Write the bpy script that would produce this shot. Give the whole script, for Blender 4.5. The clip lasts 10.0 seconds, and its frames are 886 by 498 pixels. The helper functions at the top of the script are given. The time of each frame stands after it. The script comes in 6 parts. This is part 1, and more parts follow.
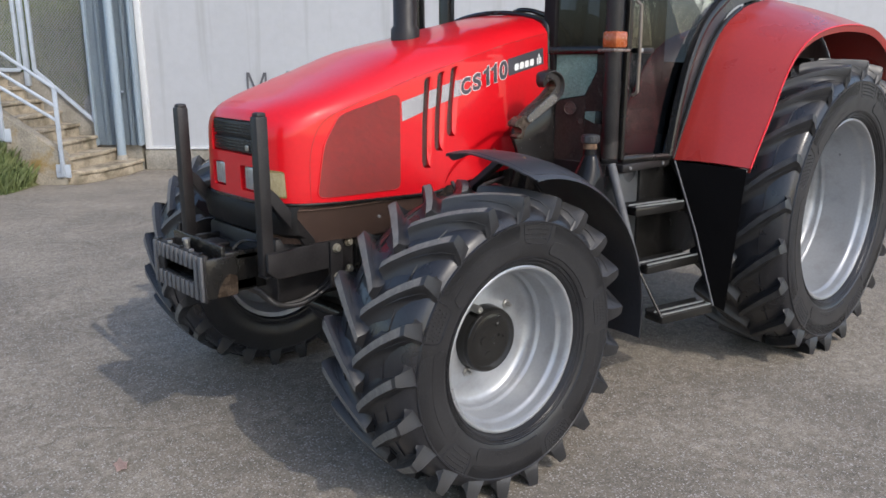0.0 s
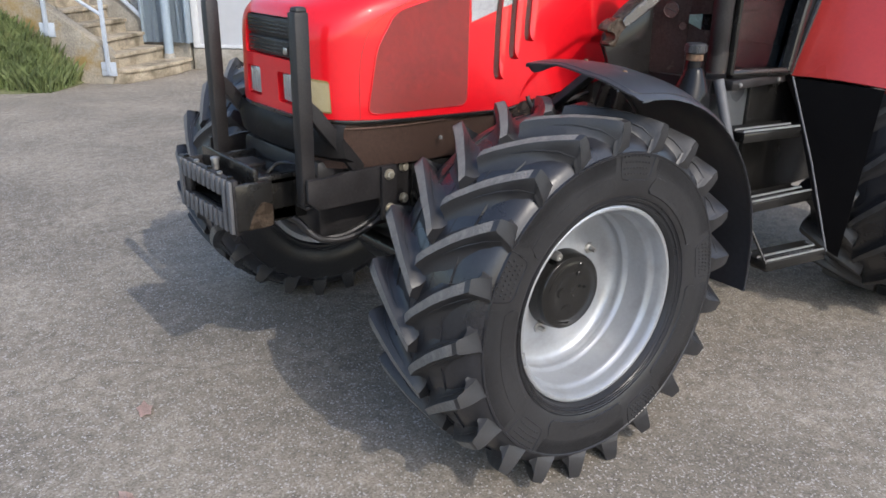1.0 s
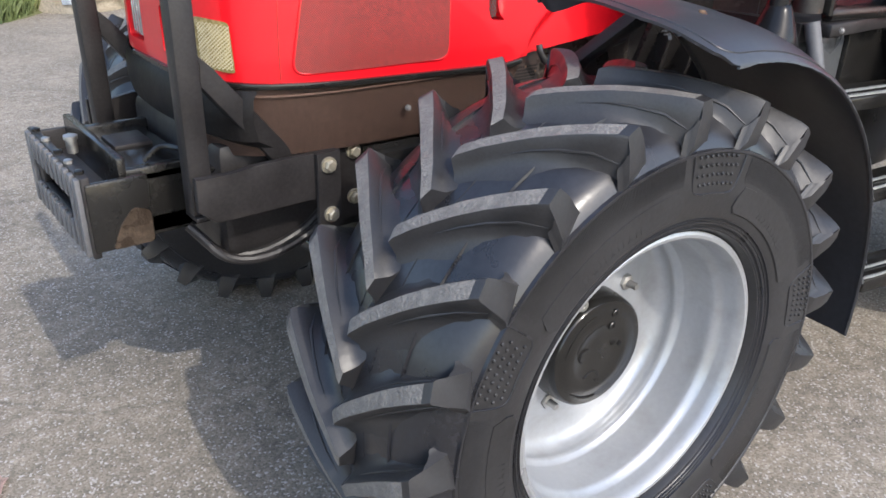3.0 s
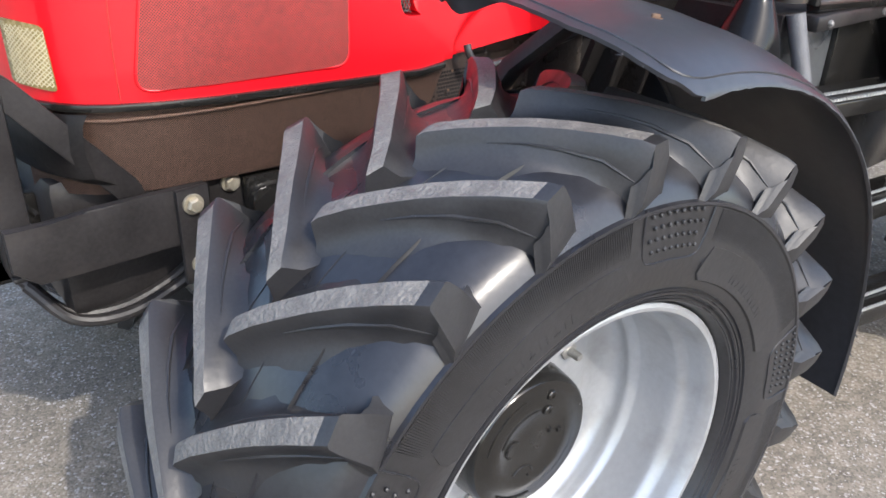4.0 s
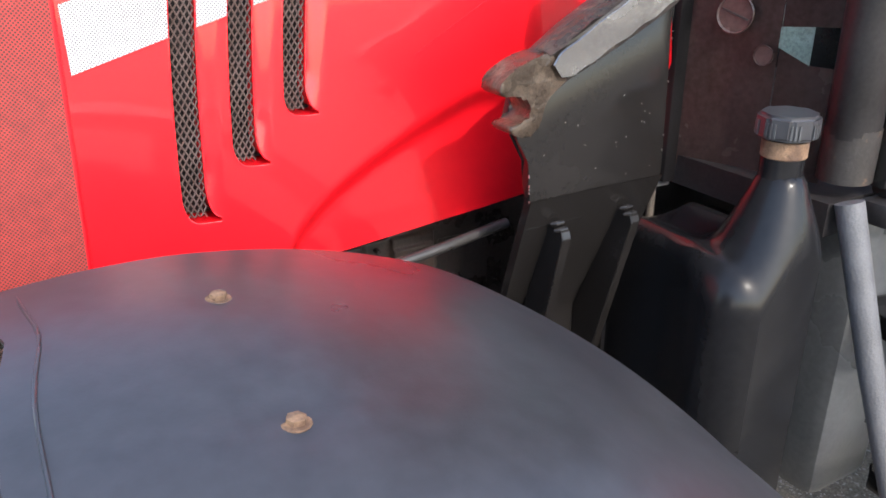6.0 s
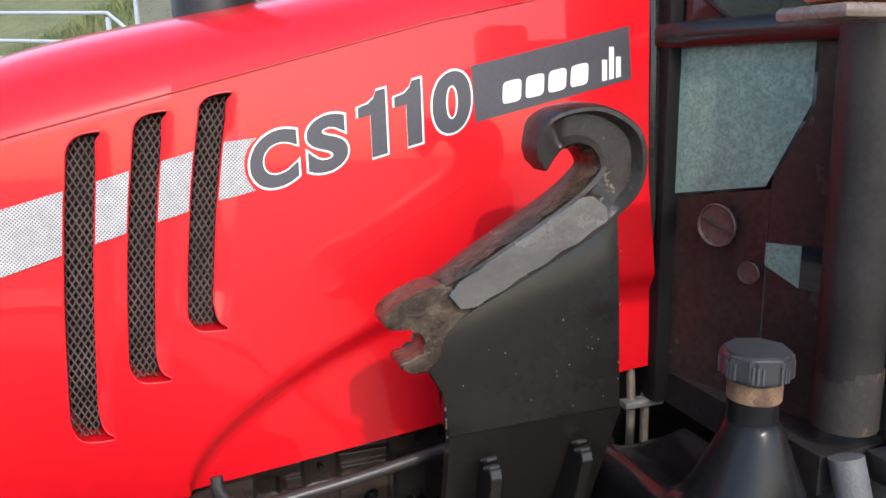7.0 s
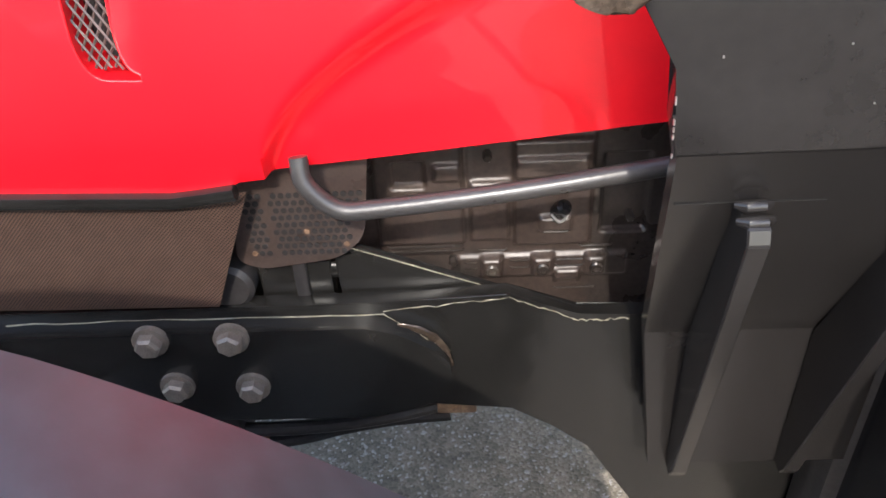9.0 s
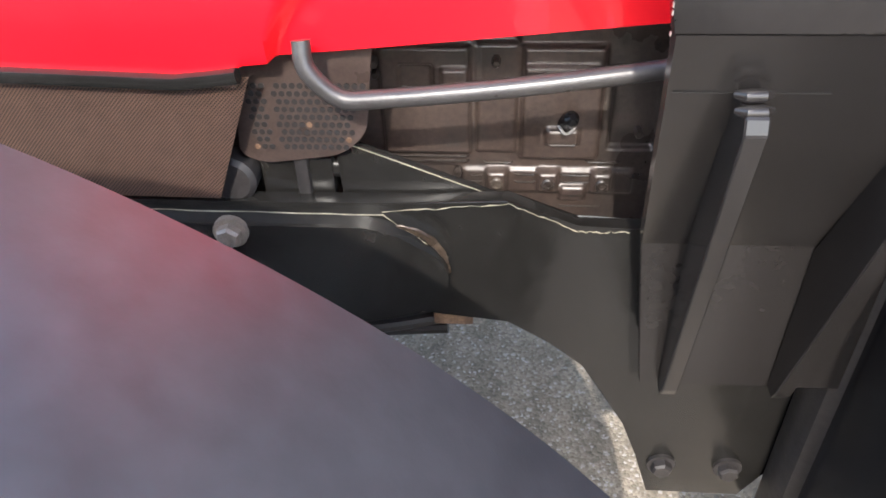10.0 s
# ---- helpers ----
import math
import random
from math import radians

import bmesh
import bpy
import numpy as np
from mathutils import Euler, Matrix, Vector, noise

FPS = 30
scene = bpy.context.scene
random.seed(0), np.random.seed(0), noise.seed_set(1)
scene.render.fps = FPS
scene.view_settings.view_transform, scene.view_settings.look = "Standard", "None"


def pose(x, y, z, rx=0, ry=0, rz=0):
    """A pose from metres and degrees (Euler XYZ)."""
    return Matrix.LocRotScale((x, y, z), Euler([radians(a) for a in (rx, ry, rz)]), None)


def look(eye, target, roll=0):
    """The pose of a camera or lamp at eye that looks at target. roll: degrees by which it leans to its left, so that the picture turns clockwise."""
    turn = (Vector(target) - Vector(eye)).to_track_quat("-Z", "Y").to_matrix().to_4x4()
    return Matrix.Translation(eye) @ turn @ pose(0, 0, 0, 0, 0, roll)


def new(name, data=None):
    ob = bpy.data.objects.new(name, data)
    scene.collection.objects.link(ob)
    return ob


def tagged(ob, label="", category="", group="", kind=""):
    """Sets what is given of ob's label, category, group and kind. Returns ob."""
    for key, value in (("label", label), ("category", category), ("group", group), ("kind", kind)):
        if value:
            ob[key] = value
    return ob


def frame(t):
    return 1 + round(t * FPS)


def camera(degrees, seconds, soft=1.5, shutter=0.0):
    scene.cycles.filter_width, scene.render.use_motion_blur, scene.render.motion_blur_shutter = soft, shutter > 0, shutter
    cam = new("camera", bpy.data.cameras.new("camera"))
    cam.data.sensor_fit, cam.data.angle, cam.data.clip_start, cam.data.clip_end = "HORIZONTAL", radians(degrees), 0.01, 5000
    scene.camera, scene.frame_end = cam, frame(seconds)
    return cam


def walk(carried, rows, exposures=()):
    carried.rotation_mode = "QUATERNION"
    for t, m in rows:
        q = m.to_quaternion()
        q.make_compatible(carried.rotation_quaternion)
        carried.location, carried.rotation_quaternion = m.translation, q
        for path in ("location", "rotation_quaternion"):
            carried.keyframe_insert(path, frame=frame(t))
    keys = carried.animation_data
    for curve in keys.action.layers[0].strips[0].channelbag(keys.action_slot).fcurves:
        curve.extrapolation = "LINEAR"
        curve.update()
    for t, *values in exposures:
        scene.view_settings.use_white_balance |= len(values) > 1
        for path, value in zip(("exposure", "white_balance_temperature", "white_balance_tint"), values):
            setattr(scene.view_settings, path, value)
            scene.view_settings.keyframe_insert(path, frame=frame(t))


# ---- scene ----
cam = camera(58.6, 10.0, soft=1.6)
PATH = [
    (0, (0.067, 0.056, 1.822), (1.386, 1.478, 1.336), 0.1),
    (0.2, (0.16, 0.132, 1.806), (1.418, 1.574, 1.223), 0.3),
    (0.5, (0.255, 0.227, 1.797), (1.468, 1.68, 1.15), 0.4),
    (1, (0.392, 0.516, 1.768), (1.568, 1.969, 1.056), 0.9),
    (1.5, (0.56, 0.694, 1.75), (1.701, 2.166, 1.023), 0.5),
    (2, (0.791, 0.882, 1.724), (1.896, 2.346, 0.927), 0.5),
    (2.2, (0.855, 0.955, 1.704), (1.957, 2.411, 0.889), 0.6),
    (3.3, (1.214, 1.316, 1.633), (2.348, 2.709, 0.753), 1.6),
    (3.5, (1.302, 1.363, 1.639), (2.44, 2.745, 0.746), 1.6),
    (4, (1.493, 1.469, 1.62), (2.642, 2.825, 0.703), 1.6),
    (4.5, (1.682, 1.584, 1.63), (2.833, 2.924, 0.69), 1.6),
    (5, (1.95, 1.609, 1.654), (3.007, 3.027, 0.72), -0.4),
    (5.5, (2.164, 1.644, 1.677), (3.155, 3.113, 0.75), -1.6),
    (6, (2.341, 1.756, 1.699), (3.248, 3.355, 0.911), -0.5),
    (6.2, (2.399, 1.768, 1.728), (3.251, 3.43, 1.012), -1.7),
    (7.3, (2.74, 1.745, 1.776), (3.351, 3.607, 1.374), 0.3),
    (7.5, (2.746, 1.791, 1.752), (3.317, 3.65, 1.288), 1.1),
    (7.9, (2.762, 1.95, 1.669), (3.208, 3.745, 0.908), 1.6),
    (8, (2.742, 1.988, 1.652), (3.152, 3.755, 0.809), 1.8),
    (8.5, (2.796, 2.093, 1.603), (2.888, 3.803, 0.57), -1.5),
    (9, (2.895, 2.215, 1.563), (2.804, 3.822, 0.376), -3.9),
    (9.5, (2.925, 2.233, 1.539), (2.816, 3.787, 0.285), -3.4),
    (10, (2.922, 2.18, 1.51), (2.768, 3.723, 0.246), -2.2),
]
walk(cam, [(t, look(eye, target, roll)) for t, eye, target, roll in PATH],
     [(0.0, 0.20), (1.0, 0.48), (2.2, 0.68), (3.5, 1.02), (5.0, 1.34), (5.5, 1.45), (6.2, 1.14), (7.5, 0.52), (8.0, 0.62), (8.5, 1.20), (9.2, 1.88), (10.0, 2.15)])

# ---- daylight ----
SUN = Vector((-0.04, -1.0, 0.88)).normalized()
world = bpy.data.worlds.new("sky")
scene.world = world
world.use_nodes = True
wn = world.node_tree.nodes
sky = wn.new("ShaderNodeTexSky")
sky.sky_type, sky.sun_disc = "NISHITA", False
sky.sun_elevation, sky.sun_rotation = math.asin(SUN.z), math.atan2(SUN.x, SUN.y)
sky.dust_density, sky.air_density = 1.6, 1.0
world.node_tree.links.new(sky.outputs[0], wn["Background"].inputs[0])
wn["Background"].inputs[1].default_value = 0.245
sun_data = bpy.data.lights.new("sun", "SUN")
sun_data.energy, sun_data.angle, sun_data.color = 1.65, radians(0.9), (1.0, 0.95, 0.88)
sun = new("sun", sun_data)
sun.matrix_world = look(SUN * 30, (0, 0, 0))

# ---- materials ----
def material(name, base, rough=0.5, metal=0.0, vary=0.25, scale=8.0, bump=0.0, bump_scale=60.0, coat=0.0,
             stain=None, stain_scale=3.0, stain_edge=(0.5, 0.65), rough_vary=0.1, spec=0.5, coat_rough=0.06):
    """A surface with colour variation at two scales, uneven gloss, fine relief and an optional shaped stain."""
    m = bpy.data.materials.new(name)
    m.use_nodes = True
    nt = m.node_tree
    n, link = nt.nodes, nt.links.new
    b = n["Principled BSDF"]
    b.inputs["Metallic"].default_value = metal
    b.inputs["Specular IOR Level"].default_value = spec
    b.inputs["Coat Weight"].default_value = coat
    b.inputs["Coat Roughness"].default_value = coat_rough
    tc = n.new("ShaderNodeTexCoord")
    big, fine = n.new("ShaderNodeTexNoise"), n.new("ShaderNodeTexNoise")
    big.inputs["Scale"].default_value, big.inputs["Detail"].default_value = scale, 5
    fine.inputs["Scale"].default_value, fine.inputs["Detail"].default_value = scale * 14, 3
    for t in (big, fine):
        link(tc.outputs["Object"], t.inputs["Vector"])
    add = n.new("ShaderNodeMath")
    add.operation = "ADD"
    link(big.outputs["Fac"], add.inputs[0])
    link(fine.outputs["Fac"], add.inputs[1])
    ramp = n.new("ShaderNodeMapRange")
    ramp.inputs["From Min"].default_value, ramp.inputs["From Max"].default_value = 0.7, 1.3
    ramp.inputs["To Min"].default_value, ramp.inputs["To Max"].default_value = 1 - vary, 1 + vary
    link(add.outputs[0], ramp.inputs["Value"])
    mul = n.new("ShaderNodeVectorMath")
    mul.operation = "SCALE"
    mul.inputs[0].default_value = base
    link(ramp.outputs[0], mul.inputs["Scale"])
    colour = mul.outputs[0]
    if stain:
        sn = n.new("ShaderNodeTexNoise")
        sn.inputs["Scale"].default_value, sn.inputs["Detail"].default_value = stain_scale, 8
        sn.inputs["Roughness"].default_value = 0.65
        link(tc.outputs["Object"], sn.inputs["Vector"])
        edge = n.new("ShaderNodeMapRange")
        edge.inputs["From Min"].default_value, edge.inputs["From Max"].default_value = stain_edge
        link(sn.outputs["Fac"], edge.inputs["Value"])
        mix = n.new("ShaderNodeMix")
        mix.data_type = "RGBA"
        link(edge.outputs[0], mix.inputs["Factor"])
        link(colour, mix.inputs["A"])
        mix.inputs["B"].default_value = (*stain, 1)
        colour = mix.outputs["Result"]
    link(colour, b.inputs["Base Color"])
    rr = n.new("ShaderNodeMapRange")
    rr.inputs["From Min"].default_value, rr.inputs["From Max"].default_value = 0.3, 0.7
    rr.inputs["To Min"].default_value, rr.inputs["To Max"].default_value = max(rough - rough_vary, 0.02), min(rough + rough_vary, 1)
    link(big.outputs["Fac"], rr.inputs["Value"])
    link(rr.outputs[0], b.inputs["Roughness"])
    if bump:
        bn, bp = n.new("ShaderNodeTexNoise"), n.new("ShaderNodeBump")
        bn.inputs["Scale"].default_value, bn.inputs["Detail"].default_value = bump_scale, 4
        link(tc.outputs["Object"], bn.inputs["Vector"])
        link(bn.outputs["Fac"], bp.inputs["Height"])
        bp.inputs["Strength"].default_value, bp.inputs["Distance"].default_value = min(bump * 10, 1), 0.004
        link(bp.outputs[0], b.inputs["Normal"])
    return m


def dotted(name, base, dark, pitch, size, rough=0.5, metal=0.0, flat="XZ", bump=0.4):
    """A punched or woven sheet: rows of small holes at a real pitch."""
    m = material(name, base, rough, metal, 0.2, 5)
    nt = m.node_tree
    n, link = nt.nodes, nt.links.new
    b = n["Principled BSDF"]
    old = b.inputs["Base Color"].links[0].from_socket
    tc = n.new("ShaderNodeTexCoord")
    sep = n.new("ShaderNodeSeparateXYZ")
    link(tc.outputs["Object"], sep.inputs[0])
    waves = []
    for axis, sign in (("X", 1), ("Z", 1)):
        s = n.new("ShaderNodeMath")
        s.operation = "ADD" if not waves else "SUBTRACT"
        link(sep.outputs["X"], s.inputs[0])
        link(sep.outputs["Z"], s.inputs[1])
        k = n.new("ShaderNodeMath")
        k.operation = "MULTIPLY"
        k.inputs[1].default_value = math.pi * 2 / pitch
        link(s.outputs[0], k.inputs[0])
        w = n.new("ShaderNodeMath")
        w.operation = "SINE"
        link(k.outputs[0], w.inputs[0])
        waves.append(w)
    prod = n.new("ShaderNodeMath")
    prod.operation = "ADD"
    link(waves[0].outputs[0], prod.inputs[0])
    link(waves[1].outputs[0], prod.inputs[1])
    edge = n.new("ShaderNodeMapRange")
    edge.inputs["From Min"].default_value, edge.inputs["From Max"].default_value = size - 0.35, size + 0.35
    link(prod.outputs[0], edge.inputs["Value"])
    mix = n.new("ShaderNodeMix")
    mix.data_type = "RGBA"
    link(edge.outputs[0], mix.inputs["Factor"])
    link(old, mix.inputs["A"])
    mix.inputs["B"].default_value = (*dark, 1)
    link(mix.outputs["Result"], b.inputs["Base Color"])
    bp = n.new("ShaderNodeBump")
    bp.invert = True
    bp.inputs["Strength"].default_value, bp.inputs["Distance"].default_value = bump, 0.002
    link(edge.outputs[0], bp.inputs["Height"])
    link(bp.outputs[0], b.inputs["Normal"])
    return m


def asphalt_material():
    m = material("worn_asphalt", (0.228, 0.197, 0.158), 0.9, 0, 0.34, 1.1, 0, stain=(0.150, 0.131, 0.106), stain_scale=0.8, stain_edge=(0.47, 0.72), spec=0.25)
    nt = m.node_tree
    n, link = nt.nodes, nt.links.new
    b = n["Principled BSDF"]
    old = b.inputs["Base Color"].links[0].from_socket
    tc = n.new("ShaderNodeTexCoord")
    vor = n.new("ShaderNodeTexVoronoi")
    vor.inputs["Scale"].default_value = 150
    link(tc.outputs["Object"], vor.inputs["Vector"])
    sep = n.new("ShaderNodeSeparateColor")
    link(vor.outputs["Color"], sep.inputs[0])
    tone = n.new("ShaderNodeMapRange")
    tone.inputs["From Min"].default_value, tone.inputs["From Max"].default_value = 0.0, 1.0
    tone.inputs["To Min"].default_value, tone.inputs["To Max"].default_value = 0.72, 1.28
    link(sep.outputs[0], tone.inputs["Value"])
    sc = n.new("ShaderNodeVectorMath")
    sc.operation = "SCALE"
    link(old, sc.inputs[0])
    link(tone.outputs[0], sc.inputs["Scale"])
    # pale stones, sparse
    pale = n.new("ShaderNodeMapRange")
    pale.inputs["From Min"].default_value, pale.inputs["From Max"].default_value = 0.88, 0.95
    link(sep.outputs[1], pale.inputs["Value"])
    mix = n.new("ShaderNodeMix")
    mix.data_type = "RGBA"
    link(pale.outputs[0], mix.inputs["Factor"])
    link(sc.outputs[0], mix.inputs["A"])
    mix.inputs["B"].default_value = (0.40, 0.37, 0.34, 1)
    link(mix.outputs["Result"], b.inputs["Base Color"])
    # thin winding cracks
    warp, crack = n.new("ShaderNodeTexNoise"), n.new("ShaderNodeTexVoronoi")
    warp.inputs["Scale"].default_value, warp.inputs["Detail"].default_value = 1.7, 6
    link(tc.outputs["Object"], warp.inputs["Vector"])
    shift = n.new("ShaderNodeVectorMath")
    shift.operation = "MULTIPLY_ADD"
    link(warp.outputs["Color"], shift.inputs[0])
    shift.inputs[1].default_value = (0.9, 0.9, 0.0)
    link(tc.outputs["Object"], shift.inputs[2])
    crack.feature = "DISTANCE_TO_EDGE"
    crack.inputs["Scale"].default_value = 0.4
    link(shift.outputs[0], crack.inputs["Vector"])
    line = n.new("ShaderNodeMapRange")
    line.inputs["From Min"].default_value, line.inputs["From Max"].default_value = 0.002, 0.007
    line.inputs["To Min"].default_value, line.inputs["To Max"].default_value = 0.22, 0.0
    link(crack.outputs["Distance"], line.inputs["Value"])
    torn = n.new("ShaderNodeMix")
    torn.data_type = "RGBA"
    link(line.outputs[0], torn.inputs["Factor"])
    link(mix.outputs["Result"], torn.inputs["A"])
    torn.inputs["B"].default_value = (0.05, 0.045, 0.04, 1)
    link(torn.outputs["Result"], b.inputs["Base Color"])
    bp = n.new("ShaderNodeBump")
    bp.inputs["Strength"].default_value, bp.inputs["Distance"].default_value = 0.5, 0.003
    bp.invert = True
    link(vor.outputs["Distance"], bp.inputs["Height"])
    link(bp.outputs[0], b.inputs["Normal"])
    return m


def glass_material(name, tint, rough=0.03):
    m = bpy.data.materials.new(name)
    m.use_nodes = True
    n, link = m.node_tree.nodes, m.node_tree.links.new
    clear, gloss, fr, mix = n.new("ShaderNodeBsdfTransparent"), n.new("ShaderNodeBsdfGlossy"), n.new("ShaderNodeFresnel"), n.new("ShaderNodeMixShader")
    clear.inputs[0].default_value = (*tint, 1)
    gloss.inputs["Roughness"].default_value = rough
    fr.inputs[0].default_value = 1.62
    link(fr.outputs[0], mix.inputs[0])
    link(clear.outputs[0], mix.inputs[1])
    link(gloss.outputs[0], mix.inputs[2])
    link(mix.outputs[0], n["Material Output"].inputs["Surface"])
    return m


RED = material("red_paint", (0.63, 0.004, 0.011), 0.40, 0, 0.05, 3, 0, coat=0.6, rough_vary=0.05, spec=0.3, coat_rough=0.03)
RED_OLD = material("faded_red_paint", (0.34, 0.025, 0.020), 0.34, 0, 0.08, 4, 0, coat=0.4)
RED_MESH = dotted("red_mesh_sheet", (0.28, 0.022, 0.018), (0.05, 0.012, 0.008), 0.0056, 0.45, 0.6)
BROWN_MESH = dotted("brown_mesh_sheet", (0.165, 0.098, 0.072), (0.012, 0.009, 0.008), 0.0042, 0.5, 0.5, 0.2)
RUBBER = material("tyre_rubber", (0.017, 0.017, 0.020), 0.31, 0, 0.3, 6, 0.008, 90, rough_vary=0.08, spec=0.5, coat=0.12, coat_rough=0.15)
SIDEWALL = material("sidewall_rubber", (0.021, 0.0205, 0.0218), 0.36, 0, 0.3, 7, 0.010, 90, rough_vary=0.08, spec=0.5)
LUG_TOP = material("worn_lug_rubber", (0.132, 0.123, 0.113), 0.72, 0, 0.35, 40, 0.12, 150, stain=(0.195, 0.180, 0.160), stain_scale=75, stain_edge=(0.5, 0.7))
LUG_DARK = material("dark_lug_rubber", (0.040, 0.039, 0.039), 0.55, 0, 0.35, 22, 0.03, 140, stain=(0.075, 0.072, 0.069), stain_scale=18, stain_edge=(0.55, 0.72))
LUG_SIDE = material("lug_flank_rubber", (0.022, 0.0215, 0.023), 0.43, 0, 0.25, 14, 0.010, 90, spec=0.5)
SILVER = material("silver_rim_paint", (0.37, 0.38, 0.395), 0.36, 0.5, 0.06, 5, 0.008, 200, stain=(0.29, 0.29, 0.29), stain_scale=7, stain_edge=(0.5, 0.75))
TANK = material("glossy_black_plastic", (0.010, 0.010, 0.0110), 0.22, 0, 0.2, 5, 0.002, 200, rough_vary=0.05, spec=0.26)
BLACK = material("black_paint", (0.0115, 0.0108, 0.0100), 0.22, 0, 0.3, 6, 0.010, 40, stain=(0.022, 0.020, 0.018), stain_scale=9, stain_edge=(0.58, 0.75), rough_vary=0.07, spec=0.45)
BLACK_ROUGH = material("dusty_black_paint", (0.020, 0.018, 0.018), 0.46, 0, 0.35, 9, 0.02, 60, stain=(0.036, 0.031, 0.029), stain_scale=12, stain_edge=(0.55, 0.8), spec=0.36)
BRACKET = material("satin_black_bracket_paint", (0.0130, 0.0115, 0.0110), 0.22, 0, 0.15, 5, 0.003, 60, stain=(0.0195, 0.0175, 0.0168), stain_scale=7, stain_edge=(0.5, 0.8), rough_vary=0.03, spec=0.36)
PLASTIC = material("black_plastic", (0.030, 0.030, 0.034), 0.34, 0, 0.25, 4, 0.002, 350, rough_vary=0.08, spec=0.6)
BOX_PLASTIC = material("dark_box_plastic", (0.062, 0.065, 0.068), 0.34, 0, 0.2, 6, 0.01, 200)
PLASTIC_GREY = material("grey_plastic", (0.10, 0.10, 0.105), 0.5, 0, 0.2, 20, 0.03, 200)
STEEL = material("bare_steel", (0.42, 0.41, 0.39), 0.38, 0.9, 0.2, 30, 0.03, 120)
BARE = material("scuffed_bare_steel", (0.30, 0.288, 0.28), 0.24, 0.9, 0.15, 14, 0.02, 90, stain=(0.17, 0.155, 0.14), stain_scale=20, stain_edge=(0.55, 0.75))
DULL = material("dull_steel", (0.26, 0.25, 0.24), 0.5, 0.6, 0.25, 60, 0.03, 150)
WORN_BOLT = material("worn_bolt_steel", (0.20, 0.165, 0.135), 0.5, 0.4, 0.3, 60, 0.03, 150)
WELD = material("thin_weld", (0.26, 0.23, 0.17), 0.5, 0.4, 0.5, 60, 0.02, 200)
ZINC = material("zinc_bolt", (0.40, 0.36, 0.28), 0.45, 0.6, 0.3, 60, 0.02, 200)
RUST = material("rusty_steel", (0.19, 0.115, 0.068), 0.75, 0.1, 0.4, 25, 0.06, 120, stain=(0.09, 0.05, 0.03), stain_scale=30, stain_edge=(0.45, 0.6))
HOOK = material("worn_hook_paint", (0.024, 0.0195, 0.0175), 0.36, 0.1, 0.35, 14, 0.05, 55, stain=(0.21, 0.17, 0.13), stain_scale=26, stain_edge=(0.62, 0.67))
JAW = material("scuffed_hook_steel", (0.056, 0.040, 0.029), 0.27, 0.35, 0.5, 22, 0.09, 60, stain=(0.150, 0.112, 0.080), stain_scale=22, stain_edge=(0.54, 0.74))
ENGINE = material("engine_black", (0.030, 0.024, 0.021), 0.30, 0.1, 0.4, 12, 0.05, 30, stain=(0.085, 0.070, 0.058), stain_scale=8, stain_edge=(0.52, 0.7))
ENGINE_PANEL = material("oily_grey_casting", (0.042, 0.030, 0.025), 0.38, 0.1, 0.45, 10, 0.05, 26, stain=(0.03, 0.025, 0.022), stain_scale=11, stain_edge=(0.54, 0.66))
SATIN_TUBE = material("satin_grey_tube", (0.036, 0.033, 0.032), 0.36, 0.1, 0.2, 20, 0.01, 120)
KICK = material("brown_tinted_panel", (0.058, 0.039, 0.036), 0.22, 0, 0.3, 6, 0.006, 60, spec=0.4)
GUARD = material("grey_brown_guard_paint", (0.046, 0.032, 0.027), 0.36, 0.1, 0.3, 20, 0.02, 90)
FOOT = material("rust_scuffed_black_paint", (0.028, 0.024, 0.022), 0.5, 0, 0.35, 12, 0.04, 60, stain=(0.17, 0.10, 0.06), stain_scale=18, stain_edge=(0.55, 0.66))
AMBER = material("amber_lens", (0.34, 0.075, 0.014), 0.25, 0, 0.15, 60, coat=0.4)
LAMP_CLEAR = material("dirty_clear_plastic", (0.16, 0.12, 0.10), 0.3, 0, 0.3, 30, 0.02, 60, stain=(0.14, 0.11, 0.09), stain_scale=25, stain_edge=(0.5, 0.65))
LENS = material("ribbed_clear_lens", (0.25, 0.195, 0.075), 0.25, 0.1, 0.3, 80, coat=0.5)
LATTICE = material("pale_lens_ridge", (0.52, 0.46, 0.31), 0.35, 0, 0.15, 40)
HEADLAMP = material("headlamp_glass", (0.36, 0.36, 0.35), 0.12, 0.35, 0.2, 30, coat=0.8)
WHITE_DECAL = material("white_decal", (0.80, 0.79, 0.77), 0.4, 0, 0.05, 10)
GREY_DECAL = material("dark_grey_decal", (0.058, 0.056, 0.066), 0.4, 0, 0.1, 10)
DOT_DECAL = dotted("dotted_silver_decal", (0.47, 0.465, 0.475), (0.11, 0.10, 0.10), 0.0050, 0.3, 0.4, 0, "XZ", 0.0)
GLASS = glass_material("cab_glass", (0.050, 0.070, 0.085))
DUSTY_GLASS = material("dusty_glass", (0.42, 0.60, 0.55), 0.35, 0, 0.3, 60, stain=(0.30, 0.42, 0.39), stain_scale=150, stain_edge=(0.45, 0.6))
dg_nodes, dg_link = DUSTY_GLASS.node_tree.nodes, DUSTY_GLASS.node_tree.links.new
dg_clear, dg_mix = dg_nodes.new("ShaderNodeBsdfTransparent"), dg_nodes.new("ShaderNodeMixShader")
dg_clear.inputs[0].default_value, dg_mix.inputs[0].default_value = (0.6, 0.75, 0.7, 1), 0.44
dg_link(dg_clear.outputs[0], dg_mix.inputs[1])
dg_link(dg_nodes["Principled BSDF"].outputs[0], dg_mix.inputs[2])
